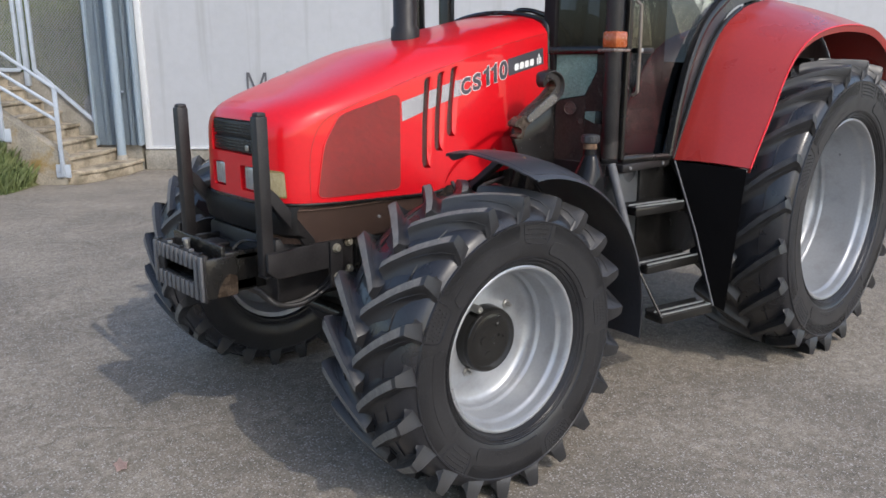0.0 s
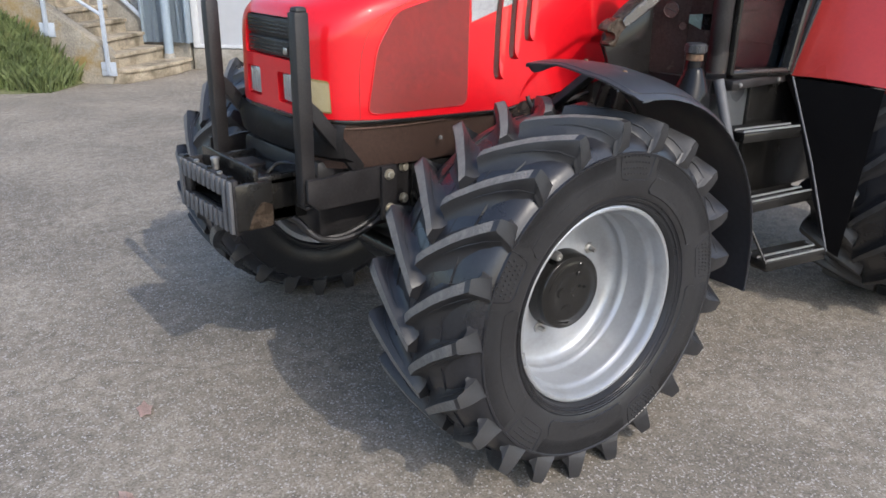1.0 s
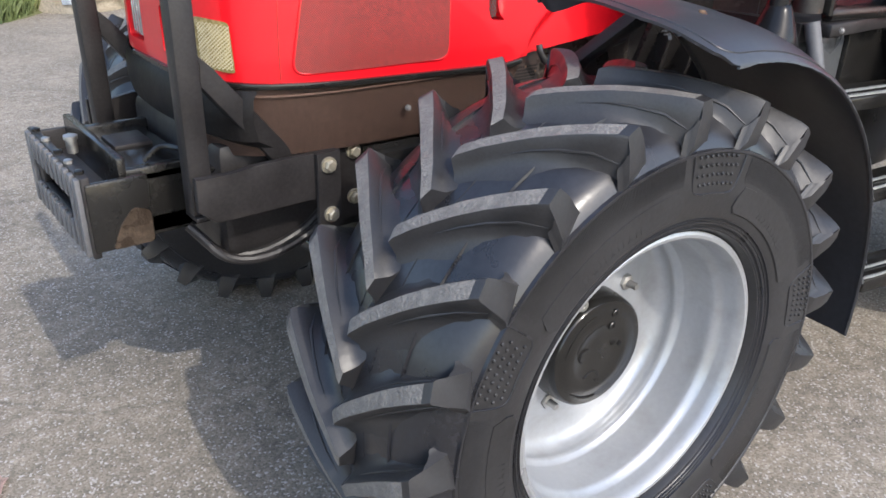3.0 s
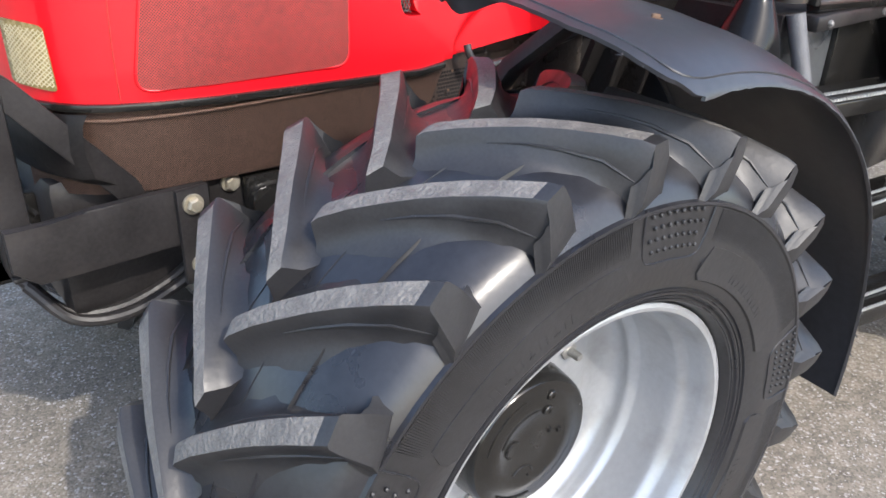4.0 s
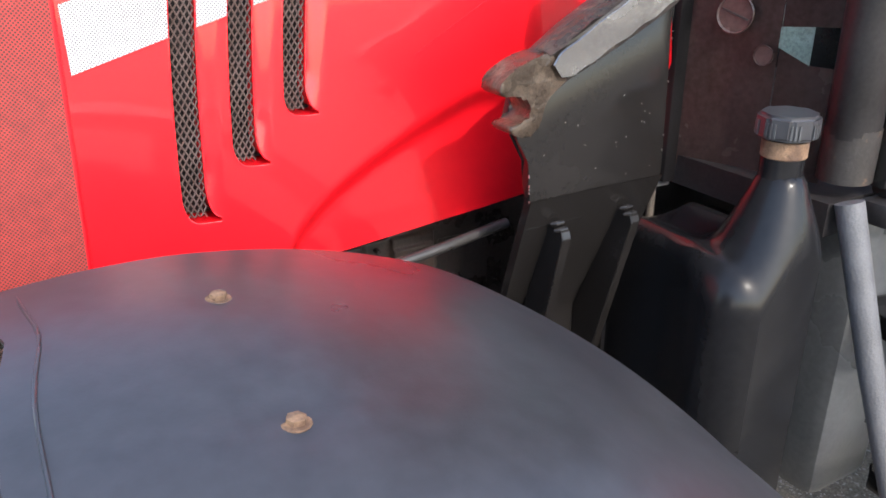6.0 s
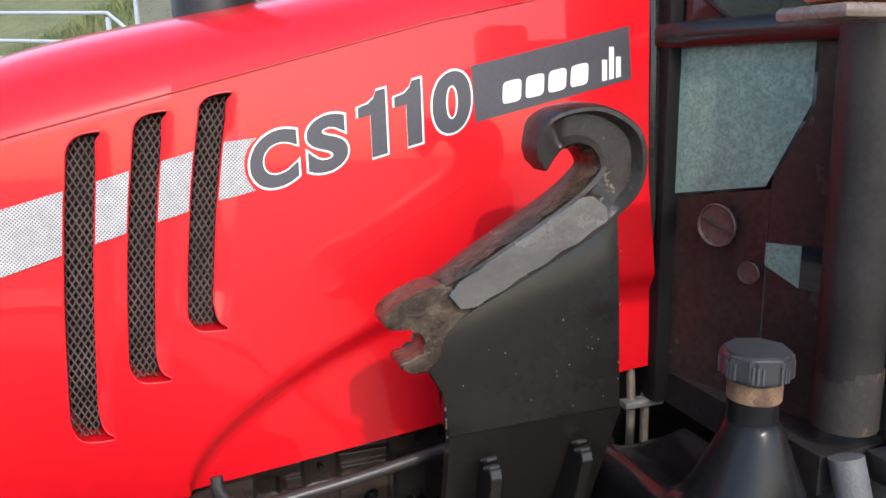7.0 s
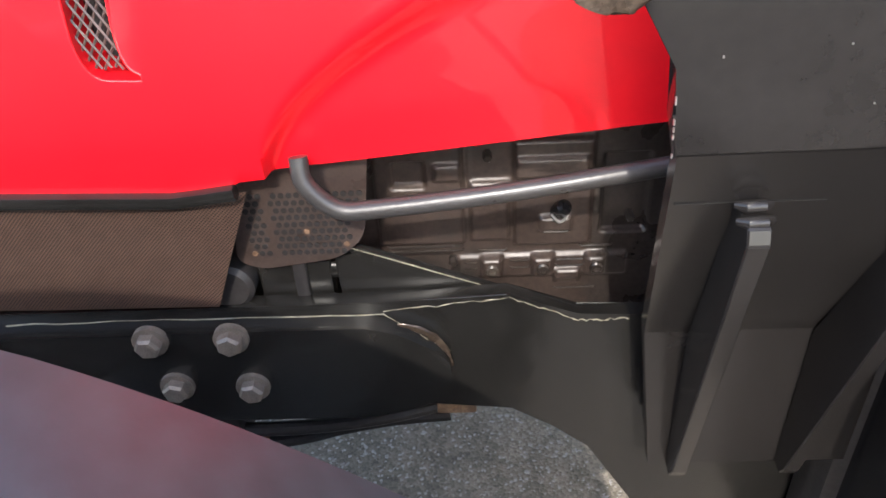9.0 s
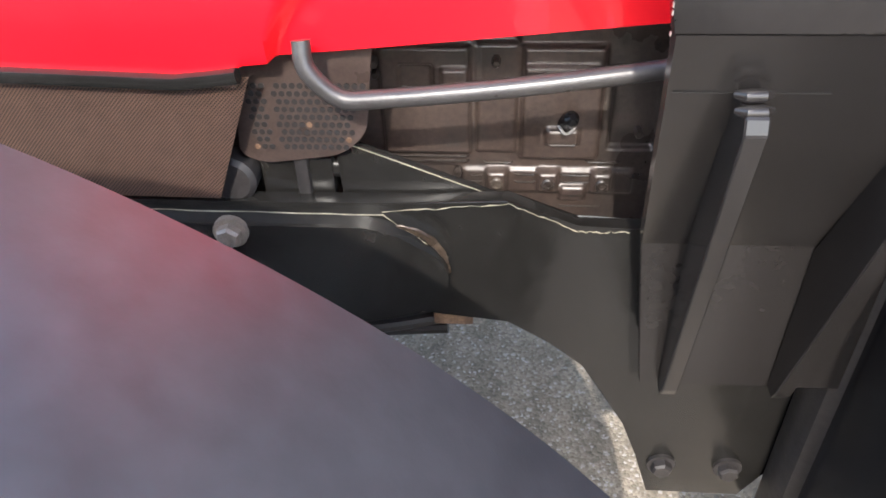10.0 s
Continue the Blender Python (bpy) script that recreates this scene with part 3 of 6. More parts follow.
def bank():
    bm = bmesh.new()
    us = [-40 + i * 1.0 for i in range(26)] + [-14 + i * 0.25 for i in range(36)]
    vs = [9.9 + j * 0.25 for j in range(40)] + [20, 22, 26, 32, 40]
    grid = {}
    for i, u in enumerate(us):
        for j, v in enumerate(vs):
            uu, vv = min(u, -5.62), v
            grid[i, j] = bm.verts.new((uu, vv, bank_height(uu, vv) - 0.015))
    for i in range(len(us) - 1):
        for j in range(len(vs) - 1):
            if us[i] >= -5.62:
                continue
            bm.faces.new((grid[i, j], grid[i + 1, j], grid[i + 1, j + 1], grid[i, j + 1]))
    tagged(part("grass_bank", bm, SOIL, m=BG), "mossy earth bank beside the stairs", "bank", kind="structure")
    rnd = random.Random(11)
    verts, faces = [], []
    for _ in range(38000):
        near = rnd.random() < 0.62
        u = rnd.uniform(-9.5, -5.65) if near else rnd.uniform(-13, -5.65)
        v = rnd.uniform(10.25, 12.4) if near else rnd.uniform(10.2, 18)
        if near and v > 10.95 and rnd.random() < 0.5:
            v = rnd.uniform(10.15, 10.95)
        if 10.95 < v < 12.45:
            continue
        z = bank_height(u, v)
        if z < 0.01 and rnd.random() < 0.6:
            continue
        h, a = rnd.uniform(0.08, 0.28), rnd.uniform(0, 6.28)
        w = rnd.uniform(0.006, 0.014)
        dx, dy = math.cos(a) * w, math.sin(a) * w
        bx, by = rnd.uniform(-0.6, 0.6) * h, rnd.uniform(-0.6, 0.6) * h
        i = len(verts)
        verts += [(u - dx, v - dy, z - 0.02), (u + dx, v + dy, z - 0.02), (u + bx * 0.4 + dx * 0.7, v + by * 0.4 + dy * 0.7, z + h * 0.6), (u + bx, v + by, z + h)]
        faces += [(i, i + 1, i + 2), (i, i + 2, i + 3)]
    me = bpy.data.meshes.new("grass")
    me.from_pydata(verts, [], faces)
    me.materials.append(GRASS)
    g = new("grass", me)
    g.matrix_basis = BG
    tagged(g, "tufts of green and dry grass on the bank", "grass", kind="stuff")


def loose_bits():
    """Dry leaves and stray stones on the asphalt."""
    rnd = random.Random(21)
    for x, y, r in ((1.19, 3.40, 0.045), (0.95, 2.9, 0.03)):
        bm = bmesh.new()
        pts = [(r * math.cos(a) * (1.5 if k % 2 else 0.8), r * math.sin(a) * (0.8 if k % 2 else 0.55)) for k, a in enumerate(np.linspace(0, 2 * math.pi, 10, endpoint=False))]
        c = bm.verts.new((0, 0, 0.012))
        vs = [bm.verts.new((px, py, 0.004 + rnd.uniform(0, 0.014))) for px, py in pts]
        for k in range(len(vs)):
            bm.faces.new((c, vs[k], vs[(k + 1) % len(vs)]))
        bmesh.ops.solidify(bm, geom=bm.faces[:], thickness=0.001)
        tagged(part("leaf", bm, LEAF, m=Matrix.Translation((x, y, 0.0)) @ Matrix.Rotation(x * 9, 4, "Z")), "dry curled brown leaf lying on the asphalt", "leaf", "leaves on the yard")
    for k in range(70):
        u, v = rnd.uniform(-0.5, 4.2), rnd.uniform(0.2, 5.5)
        r = rnd.uniform(0.004, 0.010)
        bm = bmesh.new()
        bmesh.ops.create_icosphere(bm, subdivisions=1, radius=r)
        for w in bm.verts:
            w.co *= rnd.uniform(0.7, 1.2)
            w.co.z *= 0.6
        tagged(part("pebble", bm, CONCRETE, m=Matrix.Translation((u, v, r * 0.4))), "small pale pebble on the asphalt", "pebble", "pebbles on the yard")


loose_bits()
ground()
building()
stairs()
stair_wall()
mesh_gate()
bank()

# ---- the tractor ----
MY = 3.31                      # its middle line
TRACTOR = thing("tractor", (3.4, MY, 0), "red farm tractor with black tyres, silver rims and black front fenders", "tractor")


def lerp_table(x, table):
    return float(np.interp(x, [a for a, _ in table], [b for _, b in table]))


TOP = [(1.785, 1.46), (1.789, 1.50), (1.80, 1.54), (1.82, 1.570), (1.9, 1.605), (2.0, 1.64), (2.2, 1.71), (2.5, 1.80), (2.8, 1.875), (3.1, 1.95), (3.46, 2.02)]
HALF = [(1.785, 0.165), (1.788, 0.20), (1.797, 0.24), (1.81, 0.275), (1.83, 0.312), (1.85, 0.338), (1.88, 0.366), (1.92, 0.388), (2.0, 0.412), (2.1, 0.428), (2.4, 0.44), (2.8, 0.445), (3.46, 0.44)]
LOW = [(1.785, 1.185), (2.6, 1.160), (2.69, 1.172), (3.08, 1.207), (3.50, 1.252)]


def side_y(x, z):
    """The hood's near side face."""
    b = lerp_table(x, LOW)
    y = MY - (lerp_table(x, HALF) - 0.055 * max(0.0, z - b - 0.05))
    # wheel clearance scoop under an arc
    if x > 2.66 and z < 1.50:
        arc = 1.17 + 0.25 * min(1.0, max(0.0, (x - 2.69) / 0.36)) ** 0.5
        d = arc - z
        k = min(1.0, max(0.0, (d + 0.010) / 0.045))
        y += 0.020 * k * k * (3 - 2 * k)
    # shallow dip behind each vent slot
    for bot, top in VENTS:
        t = (z - bot[1]) / (top[1] - bot[1])
        if 0 < t < 1:
            edge = bot[0] + (top[0] - bot[0]) * t - 0.018
            f = 1 - abs(x - edge + 0.004) / 0.028
            if f > 0:
                y += 0.0075 * f * f * (3 - 2 * f) * min(1.0, 6 * t, 6 * (1 - t))
    return y


VENTS = [((2.597, 1.278), (2.635, 1.705)), ((2.679, 1.352), (2.721, 1.729)), ((2.762, 1.417), (2.808, 1.752))]


def shoulder(x):
    """How far the side seam lies below the crest of the hood."""
    return 0.135 - 0.032 * min(1.0, max(0.0, (x - 1.85) / 0.15))


def hood():
    bm = bmesh.new()
    xs = [1.785, 1.7865, 1.789, 1.793, 1.798, 1.804, 1.812, 1.822, 1.834, 1.85, 1.87, 1.9, 1.95] + [2.0 + 0.04 * i for i in range(14)] + [2.538 + 0.0038 * i for i in range(81)] + [2.846 + 0.012 * i for i in range(21)] + [3.1 + 0.05 * i for i in range(8)] + [3.473]
    rings = []
    for x in xs:
        b, t, w = lerp_table(x, LOW), lerp_table(x, TOP), lerp_table(x, HALF)
        sh = max(t - shoulder(x), b + 0.12)
        half = []
        for k in range(73):
            z = b + (sh - b) * k / 72
            half.append((side_y(x, z), z))
        ws = MY - half[-1][0]
        # flat bevel above the seam, then a gentle crown; rounder at the nose
        crown = t + 0.022 * math.exp(-((x - 2.55) / 0.28) ** 2)
        flat = min(1.0, max(0.0, (x - 1.95) / 0.35))
        for k in range(1, 13):
            a = math.pi / 2 * k / 12
            wide = float(np.interp(k, [0, 2, 4, 6, 8, 10, 12], [1, 0.945, 0.865, 0.74, 0.55, 0.30, 0]))
            high = float(np.interp(k, [0, 2, 4, 6, 8, 10, 12], [0, 0.28, 0.54, 0.75, 0.89, 0.97, 1]))
            half.append((MY - ws * (flat * wide + (1 - flat) * math.cos(a) ** 0.5), sh + (crown - sh) * (flat * high + (1 - flat) * math.sin(a) ** 0.9)))
        lean = 0.085 if x > 3.46 else 0.0
        ring = [bm.verts.new((x + lean * max(0.0, 1.60 - z), y, z)) for y, z in half] + [bm.verts.new((x + lean * max(0.0, 1.60 - z), 2 * MY - y, z)) for y, z in reversed(half[:-1])]
        rings.append(ring)
    n = len(rings[0])
    for a, b in zip(rings, rings[1:]):
        for k in range(n):
            bm.faces.new((a[k], a[(k + 1) % n], b[(k + 1) % n], b[k]))
    bm.faces.new(rings[0])
    bm.faces.new(list(reversed(rings[-1])))
    h = part("hood", bm, RED, TRACTOR, "glossy red painted sheet metal hood")
    return h


HOOD = hood()


def vent_outline(bot, top, w=0.037, grow=0.0):
    """A tall slot whose two ends flick out to a point on the rear side."""
    def edge(t):
        z = bot[1] + (top[1] - bot[1]) * t
        return bot[0] + (top[0] - bot[0]) * t - 0.055 - 0.006 * math.sin(math.pi * t), z
    def bend(a, b, c, n=6):
        return [(a[0] * (1 - k / n) ** 2 + 2 * b[0] * k / n * (1 - k / n) + c[0] * (k / n) ** 2, a[1] * (1 - k / n) ** 2 + 2 * b[1] * k / n * (1 - k / n) + c[1] * (k / n) ** 2) for k in range(n + 1)]
    g = grow
    left = [edge(t) for t in np.linspace(0.09, 0.91, 11)]
    lo, hi = left[0], left[-1]
    out = [(bot[0] + g, bot[1] + 0.005)] + [(bot[0] + g, bot[1] - g), (bot[0] - 0.012, bot[1] - g)]
    out += bend((bot[0] - 0.03, bot[1] - g + 0.001), (lo[0] + 0.002 - g, bot[1] + 0.003 - g), (lo[0] - g, lo[1]))
    out += [(x - g, z) for x, z in left[1:-1]]
    out += bend((hi[0] - g, hi[1]), (hi[0] + 0.001 - g, top[1] - 0.004 + g), (top[0] - 0.026, top[1] - 0.001 + g))
    out += [(top[0] - 0.014 + g, top[1] + g), (top[0] - 0.014 + g, top[1] - 0.004)]
    out += bend((top[0] - 0.017, top[1] - 0.008), (hi[0] + w + 0.001 + g, top[1] - 0.012), (hi[0] + w + g, hi[1] - 0.004))
    out += [(x + w + g, z) for x, z in reversed(left[2:-2])]
    out += bend((lo[0] + w + g, lo[1] + 0.012), (lo[0] + w + g, bot[1] + 0.017), (bot[0] - 0.006, bot[1] + 0.009))
    return out


def vents():
    cutters = []
    for bot, top in VENTS:
        cutters.append(part("cutter", prism(vent_outline(bot, top), 2.78, 2.926), RED, smooth=False))
    # openings for the lamps and the nose grille
    cutters.append(part("cutter", box(1.6, 1.822, 3.125, 3.495, 1.378, 1.528, bevel=0.012), RED, smooth=False))
    for y0, y1 in ((3.125, 3.24), (3.38, 3.495)):
        cutters.append(part("cutter", box(1.6, 1.828, y0, y1, 1.218, 1.33, bevel=0.01), RED, smooth=False))
    cut(HOOD, cutters)
    for bot, top in VENTS:
        bm = bmesh.new()
        z0, z1 = bot[1] + 0.006, top[1] - 0.006
        rows = int((z1 - z0) / 0.0155)
        def cx(z):
            t = (z - bot[1]) / (top[1] - bot[1])
            return bot[0] + (top[0] - bot[0]) * t - 0.055 - 0.006 * math.sin(math.pi * t)
        def deep(z):
            return MY - 0.443 + 0.055 * (z - 1.215) + 0.013
        # expanded metal: slanting strands both ways
        for i in range(-6, rows + 7):
            for sgn in (1, -1):
                pts = []
                for s in range(41):
                    f = s / 40
                    z = z0 + i * 0.0155 + sgn * (f - 0.5) * 0.100
                    t = (z - bot[1]) / (top[1] - bot[1])
                    if z0 < z < z1 and f < 0.66:
                        pts.append((cx(z) - 0.002 + f * 0.059, deep(z) + 0.0008 * sgn, z))
                if len(pts) > 1:
                    add_tube(bm, [pts[0], pts[-1]], 0.0013, 4)
        part("vent_mesh", bm, VENT_METAL, HOOD, "dark expanded metal mesh")
        # added dark sheet: paints the shade of the slot behind the mesh
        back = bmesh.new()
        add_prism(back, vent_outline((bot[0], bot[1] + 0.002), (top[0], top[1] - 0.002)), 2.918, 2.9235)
        part("vent_shade", back, SHADE, HOOD)
        # rolled lip round the opening
        lip = vent_outline(bot, top, grow=0.0008)
        pts = [(x, side_y(x, z) + 0.001, z) for x, z in lip]
        part("vent_lip", tube(pts + pts[:1], 0.0015, 8), RED, HOOD)


vents()


def side_sheet(outline, off, thick, name, mat, parent, label="", step=0.04, rise=0.05):
    """A thin sheet that follows the hood's side face."""
    bm = bmesh.new()
    f = bm.faces.new([bm.verts.new((x, 0, z)) for x, z in outline])
    xs = [x for x, _ in outline]
    zs = [z for _, z in outline]
    x = min(xs) + step
    while x < max(xs):
        bmesh.ops.bisect_plane(bm, geom=bm.verts[:] + bm.edges[:] + bm.faces[:], plane_co=(x, 0, 0), plane_no=(1, 0, 0))
        x += step
    z = min(zs) + rise
    while z < max(zs):
        bmesh.ops.bisect_plane(bm, geom=bm.verts[:] + bm.edges[:] + bm.faces[:], plane_co=(0, 0, z), plane_no=(0, 0, 1))
        z += rise
    for v in bm.verts:
        v.co.y = side_y(v.co.x, v.co.z) - off
    r = bmesh.ops.extrude_face_region(bm, geom=bm.faces[:])
    for v in r["geom"]:
        if isinstance(v, bmesh.types.BMVert):
            v.co.y -= thick
    return part(name, bm, mat, parent, label)


def hood_details():
    grille = round_outline([(1.965, 1.20), (2.405, 1.197), (2.425, 1.615), (2.395, 1.632), (2.09, 1.555), (2.01, 1.43)], 0.035, 5)
    side_sheet(grille, 0.001, 0.003, "side_grille", RED_MESH, HOOD, "faded red perforated side grille")
    ring = [(x, side_y(x, z) - 0.001, z) for x, z in grille]
    part("grille_lip", tube(ring + ring[:1], 0.0038, 8), RED, HOOD)
    # the silver stripe, solid then dotted, broken by the vents
    def zlo(x):
        return 1.505 + (x - 2.425) * 0.285
    def zhi(x):
        return zlo(x) + 0.088 - (x - 2.42) * 0.02
    def slot(k, z, right):
        bot, top = VENTS[k]
        t = (z - bot[1]) / (top[1] - bot[1])
        return bot[0] + (top[0] - bot[0]) * t - 0.055 - 0.006 * math.sin(math.pi * t) + (0.0385 if right else -0.0015)
    for k in range(4):
        mids = (2.432, 2.60, 2.684, 2.768, 2.815)
        a, b = mids[k], (2.565, 2.647, 2.731, 2.815)[k]
        edge_a = [(a, zhi(a)), (a, zlo(a))] if k == 0 else [(slot(k - 1, z, True), z) for z in (zhi(a), (zhi(a) + zlo(a)) / 2, zlo(a))]
        # the last piece ends in a hollow round the first letter
        edge_b = [(2.8485 - 0.0455 * math.cos(w), 1.649 + 0.0475 * math.sin(w)) for w in np.linspace(-0.80, 0.98, 9)] if k == 3 else [(slot(k, z, False), z) for z in (zlo(b), (zhi(b) + zlo(b)) / 2, zhi(b))]
        side_sheet(edge_a + edge_b, 0.0024, 0.0006, "stripe", DOT_DECAL, HOOD, "dotted silver decal stripe", step=0.0035, rise=0.01)
    # long seam between the side and the top
    seam = []
    for k in range(40):
        x = 2.43 + (3.44 - 2.43) * k / 39
        z = lerp_table(x, TOP) - shoulder(x)
        seam.append((x, side_y(x, z) - 0.0002, z + 0.002))
    part("seam", tube(seam, 0.0014, 6), RED_OLD, HOOD)
    crease = [(x, side_y(x, 1.491 + (x - 2.932) * 0.545) + 0.0005, 1.491 + (x - 2.932) * 0.545) for x in np.linspace(2.93, 3.15, 8)]
    part("crease", tube(crease, 0.0016, 6), RED, HOOD)
    # front cut line of the side panel
    line = [(x, side_y(x, z) - 0.0002, z) for x, z in ((1.940, 1.187), (1.942, 1.30), (1.952, 1.40), (1.985, 1.49), (2.04, 1.545), (2.12, 1.578), (2.25, 1.622), (2.43, 1.676))]
    part("seam", tube(smooth_path(line), 0.0014, 6), RED_OLD, HOOD)
    # model lettering and maker's plate
    glyphs = (("C", 0.0, 0.217), ("S", 0.239, 0.430), ("1", 0.463, 0.604), ("1", 0.626, 0.765), ("0", 0.799, 1.0))
    for char, f0, f1 in glyphs:
        for off, mat, dy, pad in ((0.0086, WHITE_DECAL, 0.0006, 0.0), (0.0086, GREY_DECAL, 0.0012, -0.0030)):
            if char == "1":
                me = bpy.data.meshes.new("letter")
                me.from_pydata([(x, z, 0) for x, z in ((0.44, 0), (1, 0), (1, 1), (0.66, 1), (0.56, 0.90), (0.36, 0.84), (0.0, 0.82), (0.0, 0.66), (0.44, 0.66))], [], [tuple(range(9))])
                me.materials.append(mat)
                ob = new("letter", me)
                ob.parent = HOOD
                ob["label"] = "dark grey model letter with white outline"
            else:
                ob = text_part(char, 0.13, Matrix(), 0.0, mat, HOOD, "letter", "dark grey model letter with white outline", offset=off + pad)
            bm = bmesh.new()
            bm.from_mesh(ob.data)
            bmesh.ops.triangulate(bm, faces=bm.faces[:])
            xs, zs = [v.co.x for v in bm.verts], [v.co.y for v in bm.verts]
            x0, x1 = 2.808 + f0 * 0.346 - pad, 2.808 + f1 * 0.346 + pad
            for v in bm.verts:
                x = x0 + (v.co.x - min(xs)) / (max(xs) - min(xs)) * (x1 - x0)
                z = 1.604 - pad + (v.co.y - min(zs)) / (max(zs) - min(zs)) * ({"C": 0.086, "S": 0.087, "1": 0.101, "0": 0.098}[char] + 2 * pad) + (x - 2.808) * 0.243
                v.co = (x, side_y(x, z) - dy, z)
            bm.to_mesh(ob.data)
            bm.free()
    plate = [(3.158, 1.697), (3.438, 1.757), (3.433, 1.842), (3.152, 1.782)]
    side_sheet(plate, 0.0004, 0.0005, "maker_plate", GREY_DECAL, HOOD, "dark grey decal plate with white marks")
    for i in range(4):
        x0 = 3.203 + i * 0.040
        z0 = 1.722 + (x0 - 3.2) * 0.19
        side_sheet(round_outline([(x0, z0), (x0 + 0.032, z0 + 0.006), (x0 + 0.034, z0 + 0.040), (x0 + 0.002, z0 + 0.034)], 0.008, 3), 0.0016, 0.0004, "mark", WHITE_DECAL, HOOD)
    for i, h in enumerate((0.034, 0.052, 0.034)):
        x0 = 3.382 + i * 0.013
        z0 = 1.754 + (x0 - 3.38) * 0.19
        side_sheet([(x0, z0), (x0 + 0.009, z0 + 0.002), (x0 + 0.009, z0 + h), (x0, z0 + h)], 0.0016, 0.0004, "mark", WHITE_DECAL, HOOD)
    # lamp on the nose corner
    lens = round_outline([(1.800, 1.212), (1.850, 1.205), (1.847, 1.320), (1.800, 1.328)], 0.008)
    lamp = side_sheet(lens, 0.002, 0.006, "corner_lamp", LENS, HOOD, "yellowed ribbed corner lamp", step=0.008)
    # fine slanting lattice moulded into the lens
    lattice = bmesh.new()
    for sgn in (1, -1):
        for k in range(-12, 26):
            rib = []
            for x in np.linspace(1.803, 1.847, 14):
                run = math.hypot(x - 1.803, side_y(1.803, 1.25) - side_y(x, 1.25))
                z = 1.214 + k * 0.0085 + sgn * run * 0.80
                if 1.212 < z < 1.320 - (x - 1.803) * 0.12:
                    rib.append((x, side_y(x, z) - 0.008, z))
            if len(rib) > 1:
                add_tube(lattice, rib, 0.0013 if sgn > 0 else 0.0009, 4)
    part("lens_lattice", lattice, LATTICE, lamp)
    # nose: grille bars, headlamps
    part("nose_grille", box(1.812, 1.822, 3.127, 3.493, 1.380, 1.526), BLACK_ROUGH, HOOD)
    for z0, z1 in ((1.384, 1.446), (1.456, 1.522)):
        part("grille_panel", box(1.797, 1.812, 3.132, 3.488, z0, z1, bevel=0.005), BLACK_ROUGH, HOOD, "black slatted grille panel")
        for k in range(4):
            z = z0 + 0.009 + k * 0.0135
            part("grille_bar", box(1.794, 1.799, 3.137, 3.483, z, z + 0.005, bevel=0.0015), BLACK, HOOD)
    part("badge", box(1.788, 1.795, 3.165, 3.195, 1.395, 1.42, bevel=0.004), STEEL, HOOD)
    for y0, y1 in ((3.128, 3.222), (3.398, 3.492)):
        lampo = part("headlamp", box(1.794, 1.828, y0, y1, 1.222, 1.326, bevel=0.010), HEADLAMP, HOOD, "rectangular clear headlamp in a red recess")
        for k in range(4):
            y = y0 + 0.016 + k * 0.018
            part("flute", box(1.7925, 1.795, y, y + 0.008, 1.232, 1.316, bevel=0.001), HEADLAMP, lampo)
    # black weather strip and lower mesh panel
    strip = [(x, side_y(x, lerp_table(x, LOW)) - 0.004, lerp_table(x, LOW) - 0.006) for x in [1.788, 1.797, 1.81, 1.83, 1.85, 1.88, *np.linspace(1.92, 2.66, 24)]]
    far = [(1.782, y, 1.178) for y in (3.46, 3.31, 3.16)]
    part("weather_strip", tube(far + strip, 0.008, 8, square=0.7), BLACK, HOOD)
    bm = bmesh.new()
    cols = []
    for x in [1.800, 1.812, 1.83, 1.85, 1.88, *np.linspace(1.915, 2.668, 24)]:
        y = MY - lerp_table(x, HALF) + 0.004
        lo = 1.0
        xx = min(x, 2.668)
        cols.append([bm.verts.new((xx - 0.065 * (1 - k / 5) * (x > 2.6) * min(1, (x - 2.6) / 0.06), y + 0.012 * (1 - k / 5), lo + (lerp_table(x, LOW) - 0.012 - lo) * k / 5)) for k in range(6)])
    for a, b in zip(cols, cols[1:]):
        for k in range(5):
            bm.faces.new((a[k], b[k], b[k + 1], a[k + 1]))
    bmesh.ops.solidify(bm, geom=bm.faces[:], thickness=0.004)
    part("lower_mesh_panel", bm, BROWN_MESH, HOOD, "brown-black perforated lower side panel")
    hex_bolt(HOOD, 2.27, 2.862, 1.085, 0.010, DULL)
    edge = [(x, MY - lerp_table(x, HALF) - 0.001, 1.150) for x in np.linspace(1.87, 2.655, 16)]
    part("panel_edge", tube(edge, 0.003, 6), BROWN_MESH, HOOD)
    # bumper round the nose
    bm = bmesh.new()
    rings = []
    for a in np.linspace(-1.45, 1.45, 21):
        cxx, cyy = 1.90 - 0.122 * math.cos(a) ** 0.8, MY - 0.40 * math.sin(a)
        rings.append((cxx, cyy))
    prof = [(0, 1.172), (-0.012, 1.15), (-0.016, 1.10), (-0.006, 1.05), (0.03, 1.03)]
    cols = [[bm.verts.new((cx + d, cy, z)) for d, z in prof] for cx, cy in rings]
    for a, b in zip(cols, cols[1:]):
        for k in range(len(prof) - 1):
            bm.faces.new((a[k], b[k], b[k + 1], a[k + 1]))
    bmesh.ops.solidify(bm, geom=bm.faces[:], thickness=0.02)
    part("nose_bumper", bm, BLACK_ROUGH, TRACTOR, "black plastic nose apron")
    # exhaust stack through the hood
    part("exhaust_pipe", revolve([(0.075, 1.86), (0.075, 1.93), (0.062, 1.95), (0.062, 2.7), (0.05, 2.7)], 28, "Z", (2.815, 3.31, 0)), BLACK_ROUGH, TRACTOR, "dark upright exhaust pipe")


hood_details()


